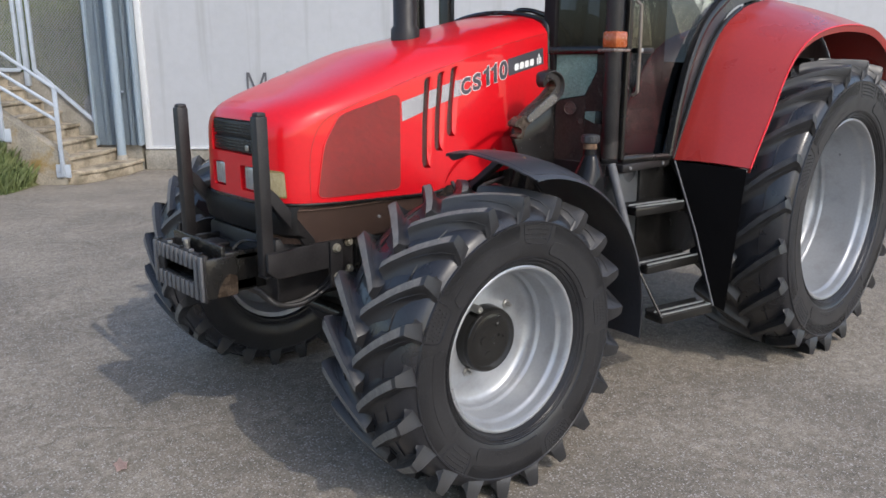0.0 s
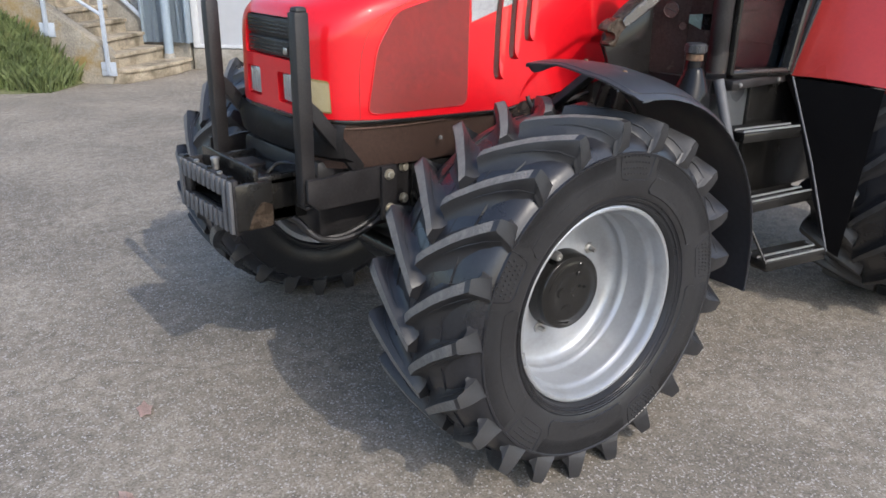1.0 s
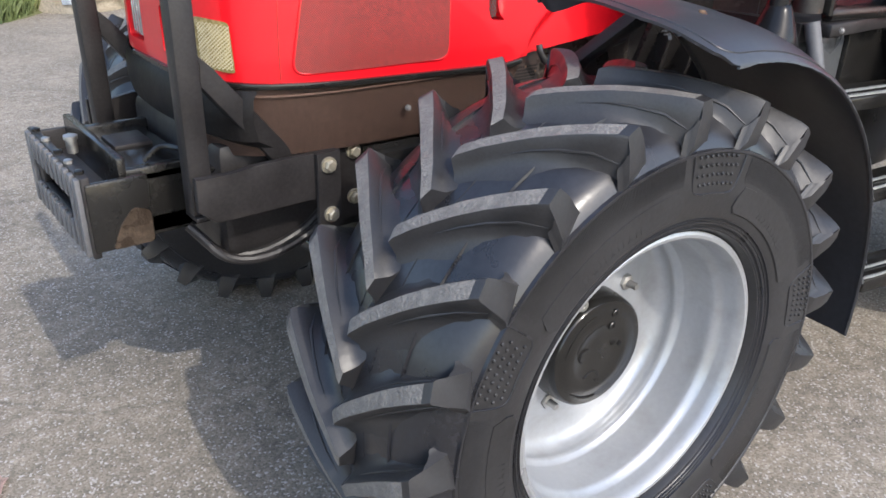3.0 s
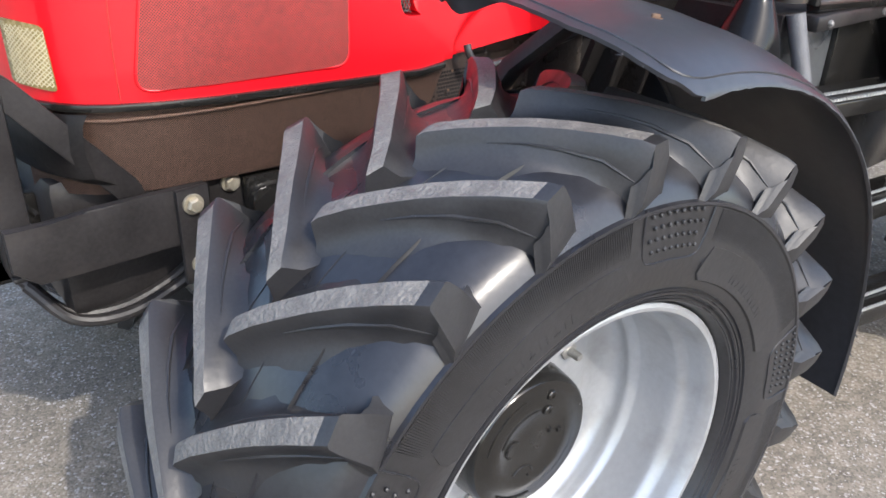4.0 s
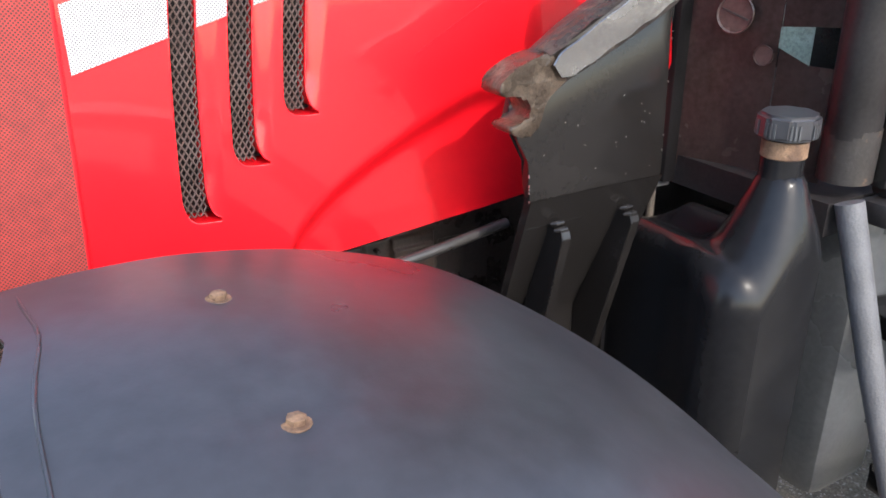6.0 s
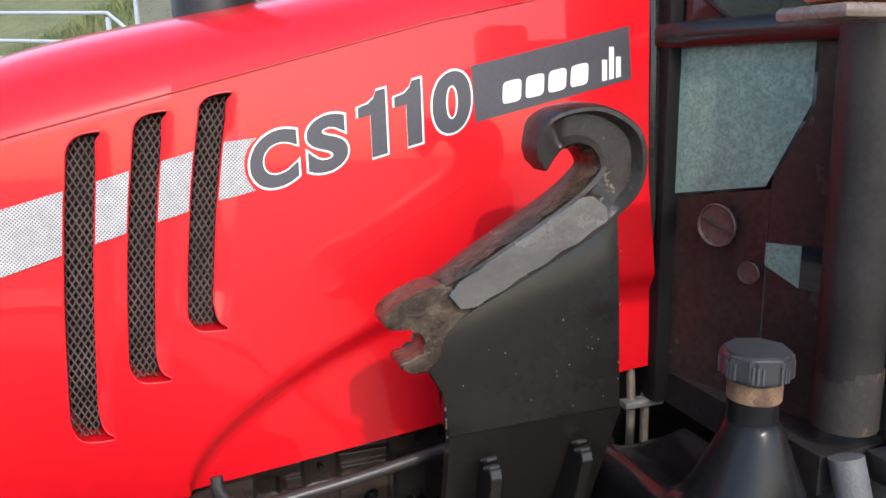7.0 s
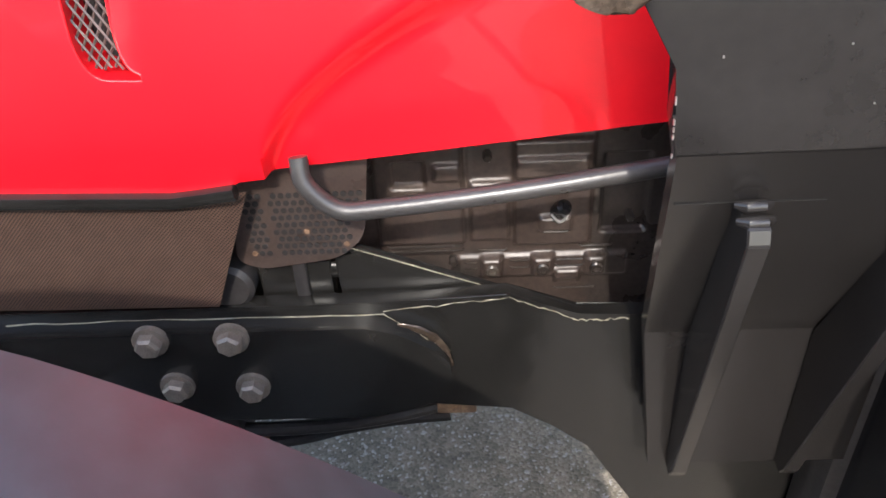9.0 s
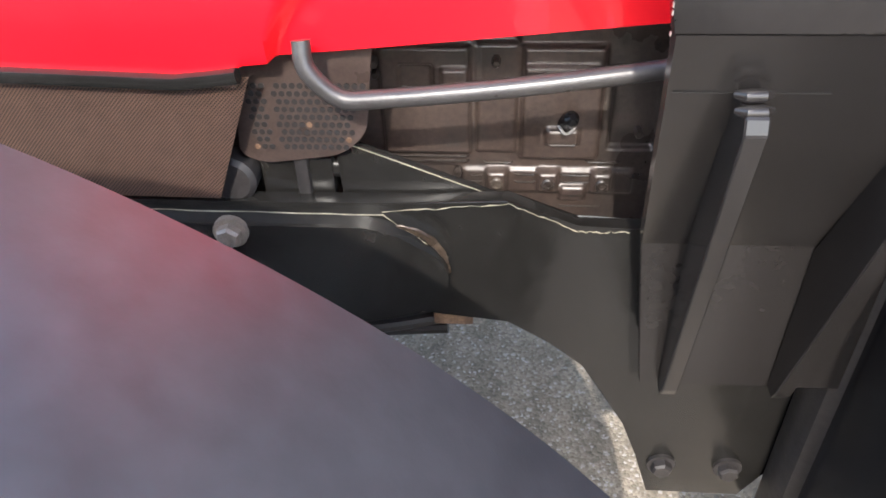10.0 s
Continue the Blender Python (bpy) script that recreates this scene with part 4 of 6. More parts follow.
def make_wheel(name, centre, steer, R, r_rim, half_w, lugs, flip, label, studs, lug_h=0.043, dish=0.0):
    """Rim with hub, bolts, tyre with lugs. Local axis y; the outer side is -y (flip turns it round)."""
    m = Matrix.Translation(centre) @ Matrix.Rotation(radians(steer + (180 if flip else 0)), 4, "Z")
    hw = half_w
    # rim: outer flange, stepped well, disc, inner side
    prof = [(r_rim - 0.012, -hw * 0.74), (r_rim + 0.004, -hw * 0.80), (r_rim + 0.004, -hw * 0.835), (r_rim - 0.003, -hw * 0.848), (r_rim - 0.010, -hw * 0.842), (r_rim - 0.017, -hw * 0.80), (r_rim - 0.020, -hw * 0.74),
            (r_rim - 0.0215, -hw * 0.665), (r_rim - 0.0235, -hw * 0.640), (r_rim - 0.030, -hw * 0.605), (r_rim - 0.034, -hw * 0.585), (r_rim - 0.036, -hw * 0.555), (r_rim - 0.0365, -hw * 0.50), (r_rim - 0.038, -hw * 0.23 + dish), (r_rim - 0.040, -hw * 0.205 + dish),
            (r_rim - 0.047, -hw * 0.178 + dish), (r_rim - 0.051, -hw * 0.150 + dish), (r_rim - 0.051, -hw * 0.122 + dish), (r_rim - 0.0485, -hw * 0.095 + dish), (r_rim - 0.0485, -hw * 0.06 + dish), (r_rim - 0.051, -hw * 0.02 + dish), (r_rim - 0.058, 0.004 + dish), (r_rim - 0.066, 0.012 + dish), (r_rim - 0.078, 0.016 + dish), (r_rim - 0.10, 0.018 + dish), (r_rim - 0.13, 0.013 + dish), (r_rim * 0.55, dish - 0.002), (r_rim * 0.40, -0.008 + dish), (r_rim * 0.32, -0.008 + dish),
            (r_rim * 0.32, 0.02 + dish), (r_rim * 0.55, 0.03 + dish), (r_rim - 0.10, 0.045 + dish), (r_rim - 0.05, 0.07 + dish), (r_rim - 0.045, hw * 0.6), (r_rim - 0.02, hw * 0.8), (r_rim + 0.004, hw * 0.83), (r_rim + 0.004, hw * 0.79), (r_rim - 0.012, hw * 0.74)]
    rim = part(name.replace("wheel", "rim"), revolve(prof, 72, closed=True), SILVER, TRACTOR, "silver painted steel rim with " + label, m=m, angle=30)
    # hub
    if dish:
        part("hub", revolve([(r_rim * 0.40, dish + 0.02), (r_rim * 0.40, dish + 0.0), (r_rim * 0.25, dish - 0.01), (0.001, dish - 0.01)], 32), SILVER, rim)
    hub = [(r_rim * 0.42, 0.0), (r_rim * 0.405, -hw * 0.20), (r_rim * 0.395, -hw * 0.255), (r_rim * 0.38, -hw * 0.275), (r_rim * 0.32, -hw * 0.28), (r_rim * 0.31, -hw * 0.288),
           (r_rim * 0.22, -hw * 0.288), (r_rim * 0.205, -hw * 0.28), (r_rim * 0.10, -hw * 0.28), (0.001, -hw * 0.28)]
    if not dish:
        hubo = part("hub", revolve(hub, 40), BLACK, rim, "black planetary hub")
        # cast relief on the hub's face: arcs and two plugs
        for rr, a0, a1, ox, oz in ((0.31, 1.75, 2.95, 0, 0), (0.215, 1.35, 2.9, 0, 0), (0.33, 3.95, 4.75, 0, 0), (0.075, 0.3, 2.6, -0.05, -0.20), (0.075, 3.4, 5.9, 0.06, -0.17), (0.05, 1.0, 4.4, -0.12, 0.02), (0.24, 5.6, 6.7, 0, 0)):
            arc = [(r_rim * (ox + rr * math.cos(a)), -hw * 0.283, r_rim * (oz + rr * math.sin(a))) for a in np.linspace(a0, a1, 16)]
            part("cast_arc", tube(arc, [0.0008] + [0.0026] * 14 + [0.0008], 6), BLACK, hubo)
        for far, a in ((0.30, 1.20), (0.21, 1.12), (0.13, 0.35), (0.19, 0.1)):
            big = 0.011 if far > 0.2 else 0.006
            part("plug", revolve([(big, -hw * 0.27), (big, -hw * 0.298), (big * 0.8, -hw * 0.306), (big * 0.4, -hw * 0.306), (big * 0.3, -hw * 0.295), (0.0005, -hw * 0.295)], 12, "Y", (math.cos(a) * r_rim * far, 0, math.sin(a) * r_rim * far)), BLACK, hubo)
    for a, far in ([(2 * math.pi * k / 8 + 0.35, 0.53) for k in range(8)] if dish else [(0.716, 0.525), (-2.14, 0.46)]):
        x, z = math.cos(a) * r_rim * far, math.sin(a) * r_rim * far
        bm = bmesh.new()
        add_revolve(bm, [(0.020, 0.01), (0.020, -0.012), (0.015, -0.014)], 6, "Y", (x, dish, z))
        add_revolve(bm, [(0.009, 0), (0.009, -0.036), (0.007, -0.040)], 10, "Y", (x, dish, z))
        part("wheel_nut", bm, STEEL, rim)
    if not dish:
        part("valve_boss", revolve([(0.017, 0.0), (0.017, -hw * 0.27), (0.013, -hw * 0.31), (0.006, -hw * 0.31), (0.006, -hw * 0.29), (0.001, -hw * 0.29)], 20, "Y", (r_rim * 0.48 * math.cos(2.02), 0, r_rim * 0.48 * math.sin(2.02))), STEEL, rim, "bright drain plug beside the hub")
    # tyre
    Rb = R - lug_h
    bead = r_rim + 0.003
    half = [(bead, -hw * 0.80), (bead + 0.012, -hw * 0.90), (bead + 0.02, -hw * 0.905), (bead + 0.026, -hw * 0.93), (bead + 0.034, -hw * 0.93), (bead + 0.05, -hw * 0.97), (bead + 0.42 * (Rb - bead), -hw * 1.0), (bead + 0.66 * (Rb - bead), -hw * 0.99),
            (bead + 0.695 * (Rb - bead), -hw * 0.992), (bead + 0.705 * (Rb - bead), -hw * 1.004), (bead + 0.725 * (Rb - bead), -hw * 1.004), (bead + 0.732 * (Rb - bead), -hw * 0.975), (bead + 0.745 * (Rb - bead), -hw * 0.968), (Rb - 0.054, -hw * 0.940), (Rb - 0.045, -hw * 0.912), (Rb - 0.036, -hw * 0.87), (Rb - 0.021, -hw * 0.77), (Rb - 0.010, -hw * 0.64), (Rb - 0.004, -hw * 0.48), (Rb, -hw * 0.3)]
    prof = half + [(Rb + 0.002, 0)] + [(r, -y) for r, y in reversed(half)]
    bm = revolve(prof, 96, closed=True)
    # flattened where it stands on the ground
    for v in bm.verts:
        w = m @ v.co
        if w.z < 0.002:
            w.z = 0.002
            v.co = m.inverted() @ w
    for f in bm.faces:
        c = f.calc_center_median()
        f.material_index = 1 if math.hypot(c.x, c.z) < bead + 0.71 * (Rb - bead) else 0
    tyre = part(name.replace("wheel", "tyre"), bm, [RUBBER, SIDEWALL], TRACTOR, "black rubber tractor tyre with worn grey lugs", m=m, angle=28)
    # moulding lines between the lugs, the ring at the shoulder and those at the bead
    for lat in (-0.52, -0.18, 0.18, 0.52):
        rr = Rb + 0.0008 - 0.008 * max(0, abs(lat) - 0.3)
        part("moulding_ring", revolve([(rr - 0.004, hw * lat - 0.0014), (rr + 0.0014, hw * lat), (rr - 0.004, hw * lat + 0.0014)], 96, closed=True), RUBBER, tyre)
    for rr, lat in ((0.016, 0.903), (0.0235, 0.921), (0.031, 0.931), (0.0385, 0.946)):
        rr += bead
        part("moulding_ring", revolve([(rr - 0.0024, -hw * (lat - 0.02)), (rr - 0.0004, -hw * lat - 0.0026), (rr + 0.0004, -hw * lat - 0.0026), (rr + 0.0024, -hw * (lat - 0.02))], 96, closed=True), RUBBER, tyre)
    # lugs, each a piece of its own on a shared mesh for either half
    pitch = 2 * math.pi / lugs
    turn_way = -1 if flip else 1
    sweep, lead = (0.315, 0.090) if R < 0.8 else (0.30, 0.12)
    for side in (-1, 1):
        bm = bmesh.new()
        rows = []
        for s, lat, r_top in ((0.0, -0.03, R - 0.003), (0.03, 0.0, R), (0.16, 0.13, R), (0.30, 0.28, R), (0.46, 0.44, R), (0.62, 0.60, R - 0.002), (0.80, 0.79, R - 0.005), (0.94, 0.945, R - 0.008), (1.0, 1.005, R - 0.013), (1.01, 1.012, R - 0.036), (1.015, 0.992, R - 0.092)):
            a = -sweep * (s ** 0.86) * turn_way
            y = side * hw * lat
            wid = (0.0165 + 0.005 * s) / R * (1.25 if s == 1.01 else 1.75 if s == 1.015 else 1.0)
            rb = Rb - 0.003 + lerp_table(abs(lat), [(0, 0), (0.3, 0), (0.48, -0.004), (0.64, -0.010), (0.77, -0.021), (0.87, -0.036), (0.95, -0.062)]) - (0.012 if s > 0.9 else 0.0)
            if s > 1.005:
                rb = r_top - 0.012
            yb = y if s < 0.9 else side * hw * 0.92
            row = []
            k = 1.0 - min(1.0, max(0.0, (s - 0.5) / 0.4))
            rb -= 0.022 * (1 - k)
            rm, rl, rf = rb + 0.62 * (r_top - rb), rb + 0.32 * (r_top - rb), rb + 0.12 * (r_top - rb)
            for da, r, yy in ((-wid * (1.7 + 2.7 * k), rb, yb), (-wid * (1.45 + 1.3 * k), rf, (y + 3 * yb) / 4), (-wid * (1.3 + 0.5 * k), rl, (y + yb) / 2), (-wid * (1.15 + 0.2 * k), rm, (3 * y + yb) / 4), (-wid * 1.01, r_top - 0.0045, y), (-wid * 0.84, r_top, y), (wid * 0.76, r_top, y), (wid * 0.93, r_top - 0.0045, y), (wid * (1.1 + 0.2 * k), rm, (3 * y + yb) / 4), (wid * (1.25 + 0.5 * k), rl, (y + yb) / 2), (wid * (1.4 + 1.3 * k), rf, (y + 3 * yb) / 4), (wid * (1.65 + 2.7 * k), rb, yb)):
                row.append(bm.verts.new((r * math.cos(a + da), yy + side * da * R * 0.25 * turn_way, r * math.sin(a + da))))
            rows.append(row)
        for ra, rb_ in zip(rows, rows[1:]):
            for j in range(11):
                f = bm.faces.new((ra[j], ra[j + 1], rb_[j + 1], rb_[j]))
                f.material_index = 0 if j == 5 and ra[0] is not rows[-2][0] and ra[0] is not rows[-3][0] and ra[0] is not rows[-4][0] else 1
        for end in (rows[0], rows[-1]):
            bm.faces.new(end).material_index = 1
        # thin moulding fin along either flank
        old = set(bm.faces)
        for j, pull in ((3, 0.30), (8, 0.30)):
            line = [(r[j].co.lerp(r[j + (1 if j == 3 else -1)].co, -0.15)) for r in rows[3:8]]
            add_tube(bm, line, [0.0008, 0.0022, 0.0032, 0.0030, 0.0010], 6)
        for f in bm.faces:
            if f not in old:
                f.material_index = 1
        first = None
        for k in range(lugs):
            turn = Matrix.Rotation(-(pitch * (k + (0.0 if side < 0 else 0.5)) + lead) * turn_way, 4, "Y")
            if first is None:
                first = part("lug", bm, [LUG_TOP if R < 0.8 else LUG_DARK, LUG_SIDE], tyre, m=turn, angle=36)
            else:
                ob = new("lug", first.data)
                ob.parent, ob.matrix_basis = tyre, turn
    # patches of small studs and bars of raised writing on the sidewall
    bm = bmesh.new()
    rm = bead + 0.50 * (Rb - bead)
    for p in range(studs):
        base = 2 * math.pi * p / studs + 0.17
        for i in range(8):
            for j in range(4):
                a = base + (i - 3.5) * 0.031 + (j % 2) * 0.0155
                r = rm + 0.018 + (j - 1.5) * 0.019
                bmesh.ops.create_icosphere(bm, subdivisions=1, radius=0.0042, matrix=Matrix.Translation((r * math.cos(a), -hw * 1.0, r * math.sin(a))))
        # step that frames the patch
        frame_line = [(base - 0.155, rm + 0.062), (base - 0.150, rm + 0.0), (base - 0.135, rm - 0.022), (base - 0.10, rm - 0.030), (base, rm - 0.031), (base + 0.10, rm - 0.030), (base + 0.135, rm - 0.022), (base + 0.150, rm + 0.0), (base + 0.155, rm + 0.062)]
        part("patch_step", tube(smooth_path([(r * math.cos(a), -hw * 0.998, r * math.sin(a)) for a, r in frame_line], 4), 0.0016, 6), RUBBER, tyre)
    if studs:
        tagged(part("studs", bm, LUG_SIDE, tyre, "patches of small rubber studs"), kind="stuff")
        span = math.pi / studs - 0.20
        ribs = bmesh.new()
        bars = bmesh.new()
        def block(bm, a0, a1, r0, r1, y0, y1):
            q = [bm.verts.new((r * math.cos(a), yy, r * math.sin(a))) for yy in (y0, y1) for a, r in ((a0, r0), (a1, r0), (a1, r1), (a0, r1))]
            for f in ((0, 1, 2, 3), (4, 5, 6, 7), (0, 1, 5, 4), (1, 2, 6, 5), (2, 3, 7, 6), (3, 0, 4, 7)):
                bm.faces.new([q[t] for t in f])
        for p in range(studs):
            mid = 2 * math.pi * (p + 0.5) / studs + 0.17
            # a raised panel with cut corners
            bm = bmesh.new()
            ra, rb_ = bead + 0.22 * (Rb - bead), bead + 0.46 * (Rb - bead)
            outline = [(mid - span * 0.94, ra)] + [(mid + span * (2 * k / 16 - 1) * 0.94, ra) for k in range(1, 17)] + [(mid + span, ra + 0.012), (mid + span, rb_ - 0.03), (mid + span * 0.93, rb_)]
            outline += [(mid - span * (2 * k / 16 - 1) * 0.93, rb_) for k in range(1, 17)] + [(mid - span, rb_ - 0.03), (mid - span, ra + 0.012)]
            lows = [bm.verts.new((r * math.cos(a), -hw * 0.975, r * math.sin(a))) for a, r in outline]
            tops = [bm.verts.new(((r + (0.002 if r < (ra + rb_) / 2 else -0.002)) * math.cos(a), -hw * 1.004 if r > ra + 0.02 else -hw * 0.992, (r + (0.002 if r < (ra + rb_) / 2 else -0.002)) * math.sin(a))) for a, r in outline]
            m_ = len(outline)
            for k in range(m_):
                bm.faces.new((lows[k], lows[(k + 1) % m_], tops[(k + 1) % m_], tops[k]))
            # inner arc runs 0..16, outer arc 19..35
            inner_i, outer_i = list(range(0, 17)), list(range(19, 36))[::-1]
            for k in range(16):
                bm.faces.new((tops[inner_i[k]], tops[inner_i[k + 1]], tops[outer_i[k + 1]], tops[outer_i[k]]))
            bm.faces.new([tops[16], tops[17], tops[18], tops[19]])
            bm.faces.new([tops[35], tops[36], tops[37], tops[0]])
            part("sidewall_panel", bm, SIDEWALL, tyre, angle=20)
            # fine ribbed band outside the panel
            k = 0
            while k * 0.0068 < 2 * span:
                a = mid - span + k * 0.0068
                block(ribs, a, a + 0.0036, rb_ + 0.006, bead + 0.69 * (Rb - bead), -hw * 0.985, -hw * 0.998)
                k += 1
            # faint raised bars of writing
            for i in range(7):
                a = mid + (i - 3) * 0.055
                r0, r1 = ra + 0.014, ra + 0.036
                for a0, a1, q0, q1 in (((-0.018, 0.018, r1 - 0.004, r1), (-0.018, -0.012, r0, r1), (0.012, 0.018, r0, r1)), ((-0.016, 0.012, r0, r0 + 0.004), (-0.004, 0.002, r0, r1)))[i % 2]:
                    block(bars, a + a0, a + a1, q0, q1, -hw * 0.985, -hw * 0.9985)
        tagged(part("sidewall_ribbing", ribs, SIDEWALL, tyre, smooth=False), kind="stuff")
        tagged(part("raised_writing", bars, SIDEWALL, tyre, smooth=False), kind="stuff")
    return rim


FX, FZ = 2.36, 0.635
make_wheel("front_wheel", (FX, 2.29, FZ), -3, 0.655, 0.352, 0.25, 21, False, "a black hub and steel nuts", 5)
make_wheel("front_wheel", (FX + 0.08, 4.22, FZ), -3, 0.655, 0.352, 0.25, 21, True, "a black hub, far side", 0, lug_h=0.028)
RX, RZ = 5.04, 0.885
make_wheel("rear_wheel", (RX, 2.10, RZ), 0, 0.90, 0.552, 0.27, 22, False, "a deep dished well", 5, dish=0.13)
make_wheel("rear_wheel", (RX, 2 * MY - 2.10, RZ), 0, 0.90, 0.552, 0.27, 22, True, "a deep dished well, far side", 0, dish=0.13)


def fender_radius(f, deg):
    """The fender's radius at a share f of its width (0 inside, 1 outside) and an angle round the wheel."""
    inner = float(np.interp(deg, [-8, 20, 42, 50, 58, 67, 76, 87, 97], [0.764, 0.771, 0.779, 0.787, 0.796, 0.807, 0.812, 0.817, 0.818]))
    line = float(np.interp(deg, [-8, 42, 70, 97], [0.750, 0.753, 0.758, 0.768]))
    r = inner + 0.009 * math.sin(math.pi * min(1.0, f / 0.6)) - (inner - line) * min(1.0, max(0.0, (f - 0.22) / 0.742)) ** 4
    r -= (line - 0.745) * max(0.0, (f - 0.962) / 0.038) ** 1.2
    for bf, bdeg, deep, wide in ((0.274, 85.8, 0.0016, 0.020), (0.640, 85.5, 0.0040, 0.026)):
        d2 = ((f - bf) * 0.445) ** 2 + (radians(deg - bdeg) * 0.8) ** 2
        r -= deep * math.exp(-d2 / wide ** 2)
    return r


def fender_edge(f):
    """By how many degrees the fender's front edge lies behind its inner corner."""
    return 0.8 * math.exp(-((f - 0.27) / 0.13) ** 2) + 1.0 * max(0.0, (f - 0.70) / 0.30) ** 2 + 3.4 * (1 - math.sqrt(1 - min(1.0, max(0.0, (f - 0.87) / 0.13)) ** 2))


def front_fender(side):
    """Curved plastic fender with a turned-down outer lip."""
    bm = bmesh.new()
    cx, cz = 2.40, 0.60
    y_in, y_out = 2.445, 2.0
    def at(f, deg, r):
        y = y_in + (y_out - y_in) * f
        return Vector((cx + r * math.cos(radians(deg)), y if side < 0 else 2 * MY - y, cz + r * math.sin(radians(deg))))
    rows = []
    n = 84
    fs = [0.86 * k / 20 for k in range(21)] + [0.885, 0.91, 0.93, 0.945, 0.955, 0.963, 0.972, 0.982, 0.992, 1.0]
    wob = random.Random(8)
    for k in range(n + 1):
        t = k / n
        deg = 97 - 104 * t
        row = []
        for f in fs:
            back = fender_edge(f) * max(0.0, 1 - t / 0.12)
            ragged = wob.uniform(-0.0003, 0.0003) if f == 1.0 else 0.0
            row.append(bm.verts.new(at(f, deg - back, fender_radius(f, deg) + ragged)))
        row.append(bm.verts.new(at(1.002, deg - back, 0.742 + wob.uniform(-0.0012, 0.0012) - 0.004 * max(0.0, 1 - t / 0.06))))
        row.insert(0, bm.verts.new(at(-0.008, deg, fender_radius(0, deg) - 0.012)))
        rows.append(row)
    for a, b in zip(rows, rows[1:]):
        for k in range(len(a) - 1):
            bm.faces.new((a[k], a[k + 1], b[k + 1], b[k]))
    # torn front edge
    rnd = random.Random(3)
    for v in rows[0]:
        v.co.x += rnd.uniform(-0.0015, 0.0015)
    bmesh.ops.recalc_face_normals(bm, faces=bm.faces[:])
    bmesh.ops.solidify(bm, geom=bm.faces[:], thickness=0.006)
    f = part("front_fender", bm, PLASTIC, TRACTOR, "black curved plastic front fender with a frayed edge", angle=50)
    # turned-down front edge, deepest at the inner corner
    lip = bmesh.new()
    cols = []
    for q in np.linspace(0.0, 0.30, 14):
        r = fender_radius(q, 97) - 0.003
        deep = 0.003 + float(np.interp(q, [0, 0.03, 0.07, 0.13, 0.22, 0.30], [0.010, 0.024, 0.028, 0.022, 0.008, 0.0]))
        cols.append([lip.verts.new(at(q, aa, rr)) for rr, aa in ((r, 96.9 - fender_edge(q)), (r - deep, 96.2 - fender_edge(q)), (r - deep, 95.8 - fender_edge(q)), (r, 96.5 - fender_edge(q)))])
    for a, b in zip(cols, cols[1:]):
        for k in range(4):
            lip.faces.new((a[k], a[(k + 1) % 4], b[(k + 1) % 4], b[k]))
    lip.faces.new(cols[0])
    lip.faces.new(cols[-1])
    part("front_lip", lip, PLASTIC, f, angle=40)
    # moulded line inside the front edge, round the corner and back along the outer edge
    if side < 0:
        path = [(q, 95.4 - fender_edge(q)) for q in np.linspace(0.06, 0.86, 20)]
        path += [(0.895, 94.95), (0.925, 94.6), (0.947, 94.0), (0.961, 93.1), (0.968, 91.9), (0.970, 90.4)]
        path += [(0.970, d) for d in np.linspace(88.6, -5.0, 34)]
        pts = [at(q, d, fender_radius(q, d) + 0.0006) for q, d in path]
        part("moulded_line", tube(pts, [0.0004] + [0.0015] * 19 + [0.0020] * (len(pts) - 21) + [0.0004], 6), PLASTIC, f)
        # torn shreds along the front edge by the corner, and along the lip further back
        torn = [(q, 97 - fender_edge(q)) for q in (0.80, 0.865)]
        torn += [(1.0, d) for d in (38, 33.5, 31, 29.5, 27, 22, 18, 11, 6, 2)]
        for q, d in torn:
            p0 = at(q, d, 0.744 if q == 1.0 else fender_radius(q, d) - 0.004)
            long = rnd.uniform(0.002, 0.005) if q < 1.0 else rnd.uniform(0.003, 0.008)
            ahead = Vector((-1, 0, 0)) if q < 1.0 else Vector((0.4, -0.6, -0.8))
            shred = [p0 - ahead * 0.003, p0 + ahead * long * 0.5 + Vector((0, rnd.uniform(-0.005, 0.005), -0.002)), p0 + ahead * long * rnd.uniform(0.4, 1.0) + Vector((0, rnd.uniform(-0.010, 0.010), long * rnd.uniform(-0.8, 0.5)))]
            part("torn_shred", tube(shred, [0.0022, 0.0012, 0.0004], 5), PLASTIC, f)
        for q, d in ((0.274, 85.8), (0.640, 85.5)):
            bm = bmesh.new()
            add_revolve(bm, [(0.0105, -0.004), (0.0105, 0.0005), (0.0098, 0.001)], 18, "Z")
            add_revolve(bm, [(0.0068, 0.0005), (0.0068, 0.0050), (0.0050, 0.0060)], 6, "Z")
            part("bolt", bm, RUST, f, "rusty hexagon bolt", m=Matrix.Translation(at(q, d, fender_radius(q, d))) @ Matrix.Rotation(0.08, 4, "Y"))
    sgn = 1 if side < 0 else -1
    yb = 2.50 if side < 0 else 2 * MY - 2.50
    part_at = [(2.60, yb - 0.08 * sgn, 1.352), (2.56, yb + 0.04 * sgn, 1.24), (2.50, yb + 0.12 * sgn, 1.08), (2.44, yb + 0.14 * sgn, 0.74)]
    part("fender_bracket", tube(part_at, 0.020, 10, square=0.6), BLACK_ROUGH, f)


front_fender(-1)
front_fender(1)


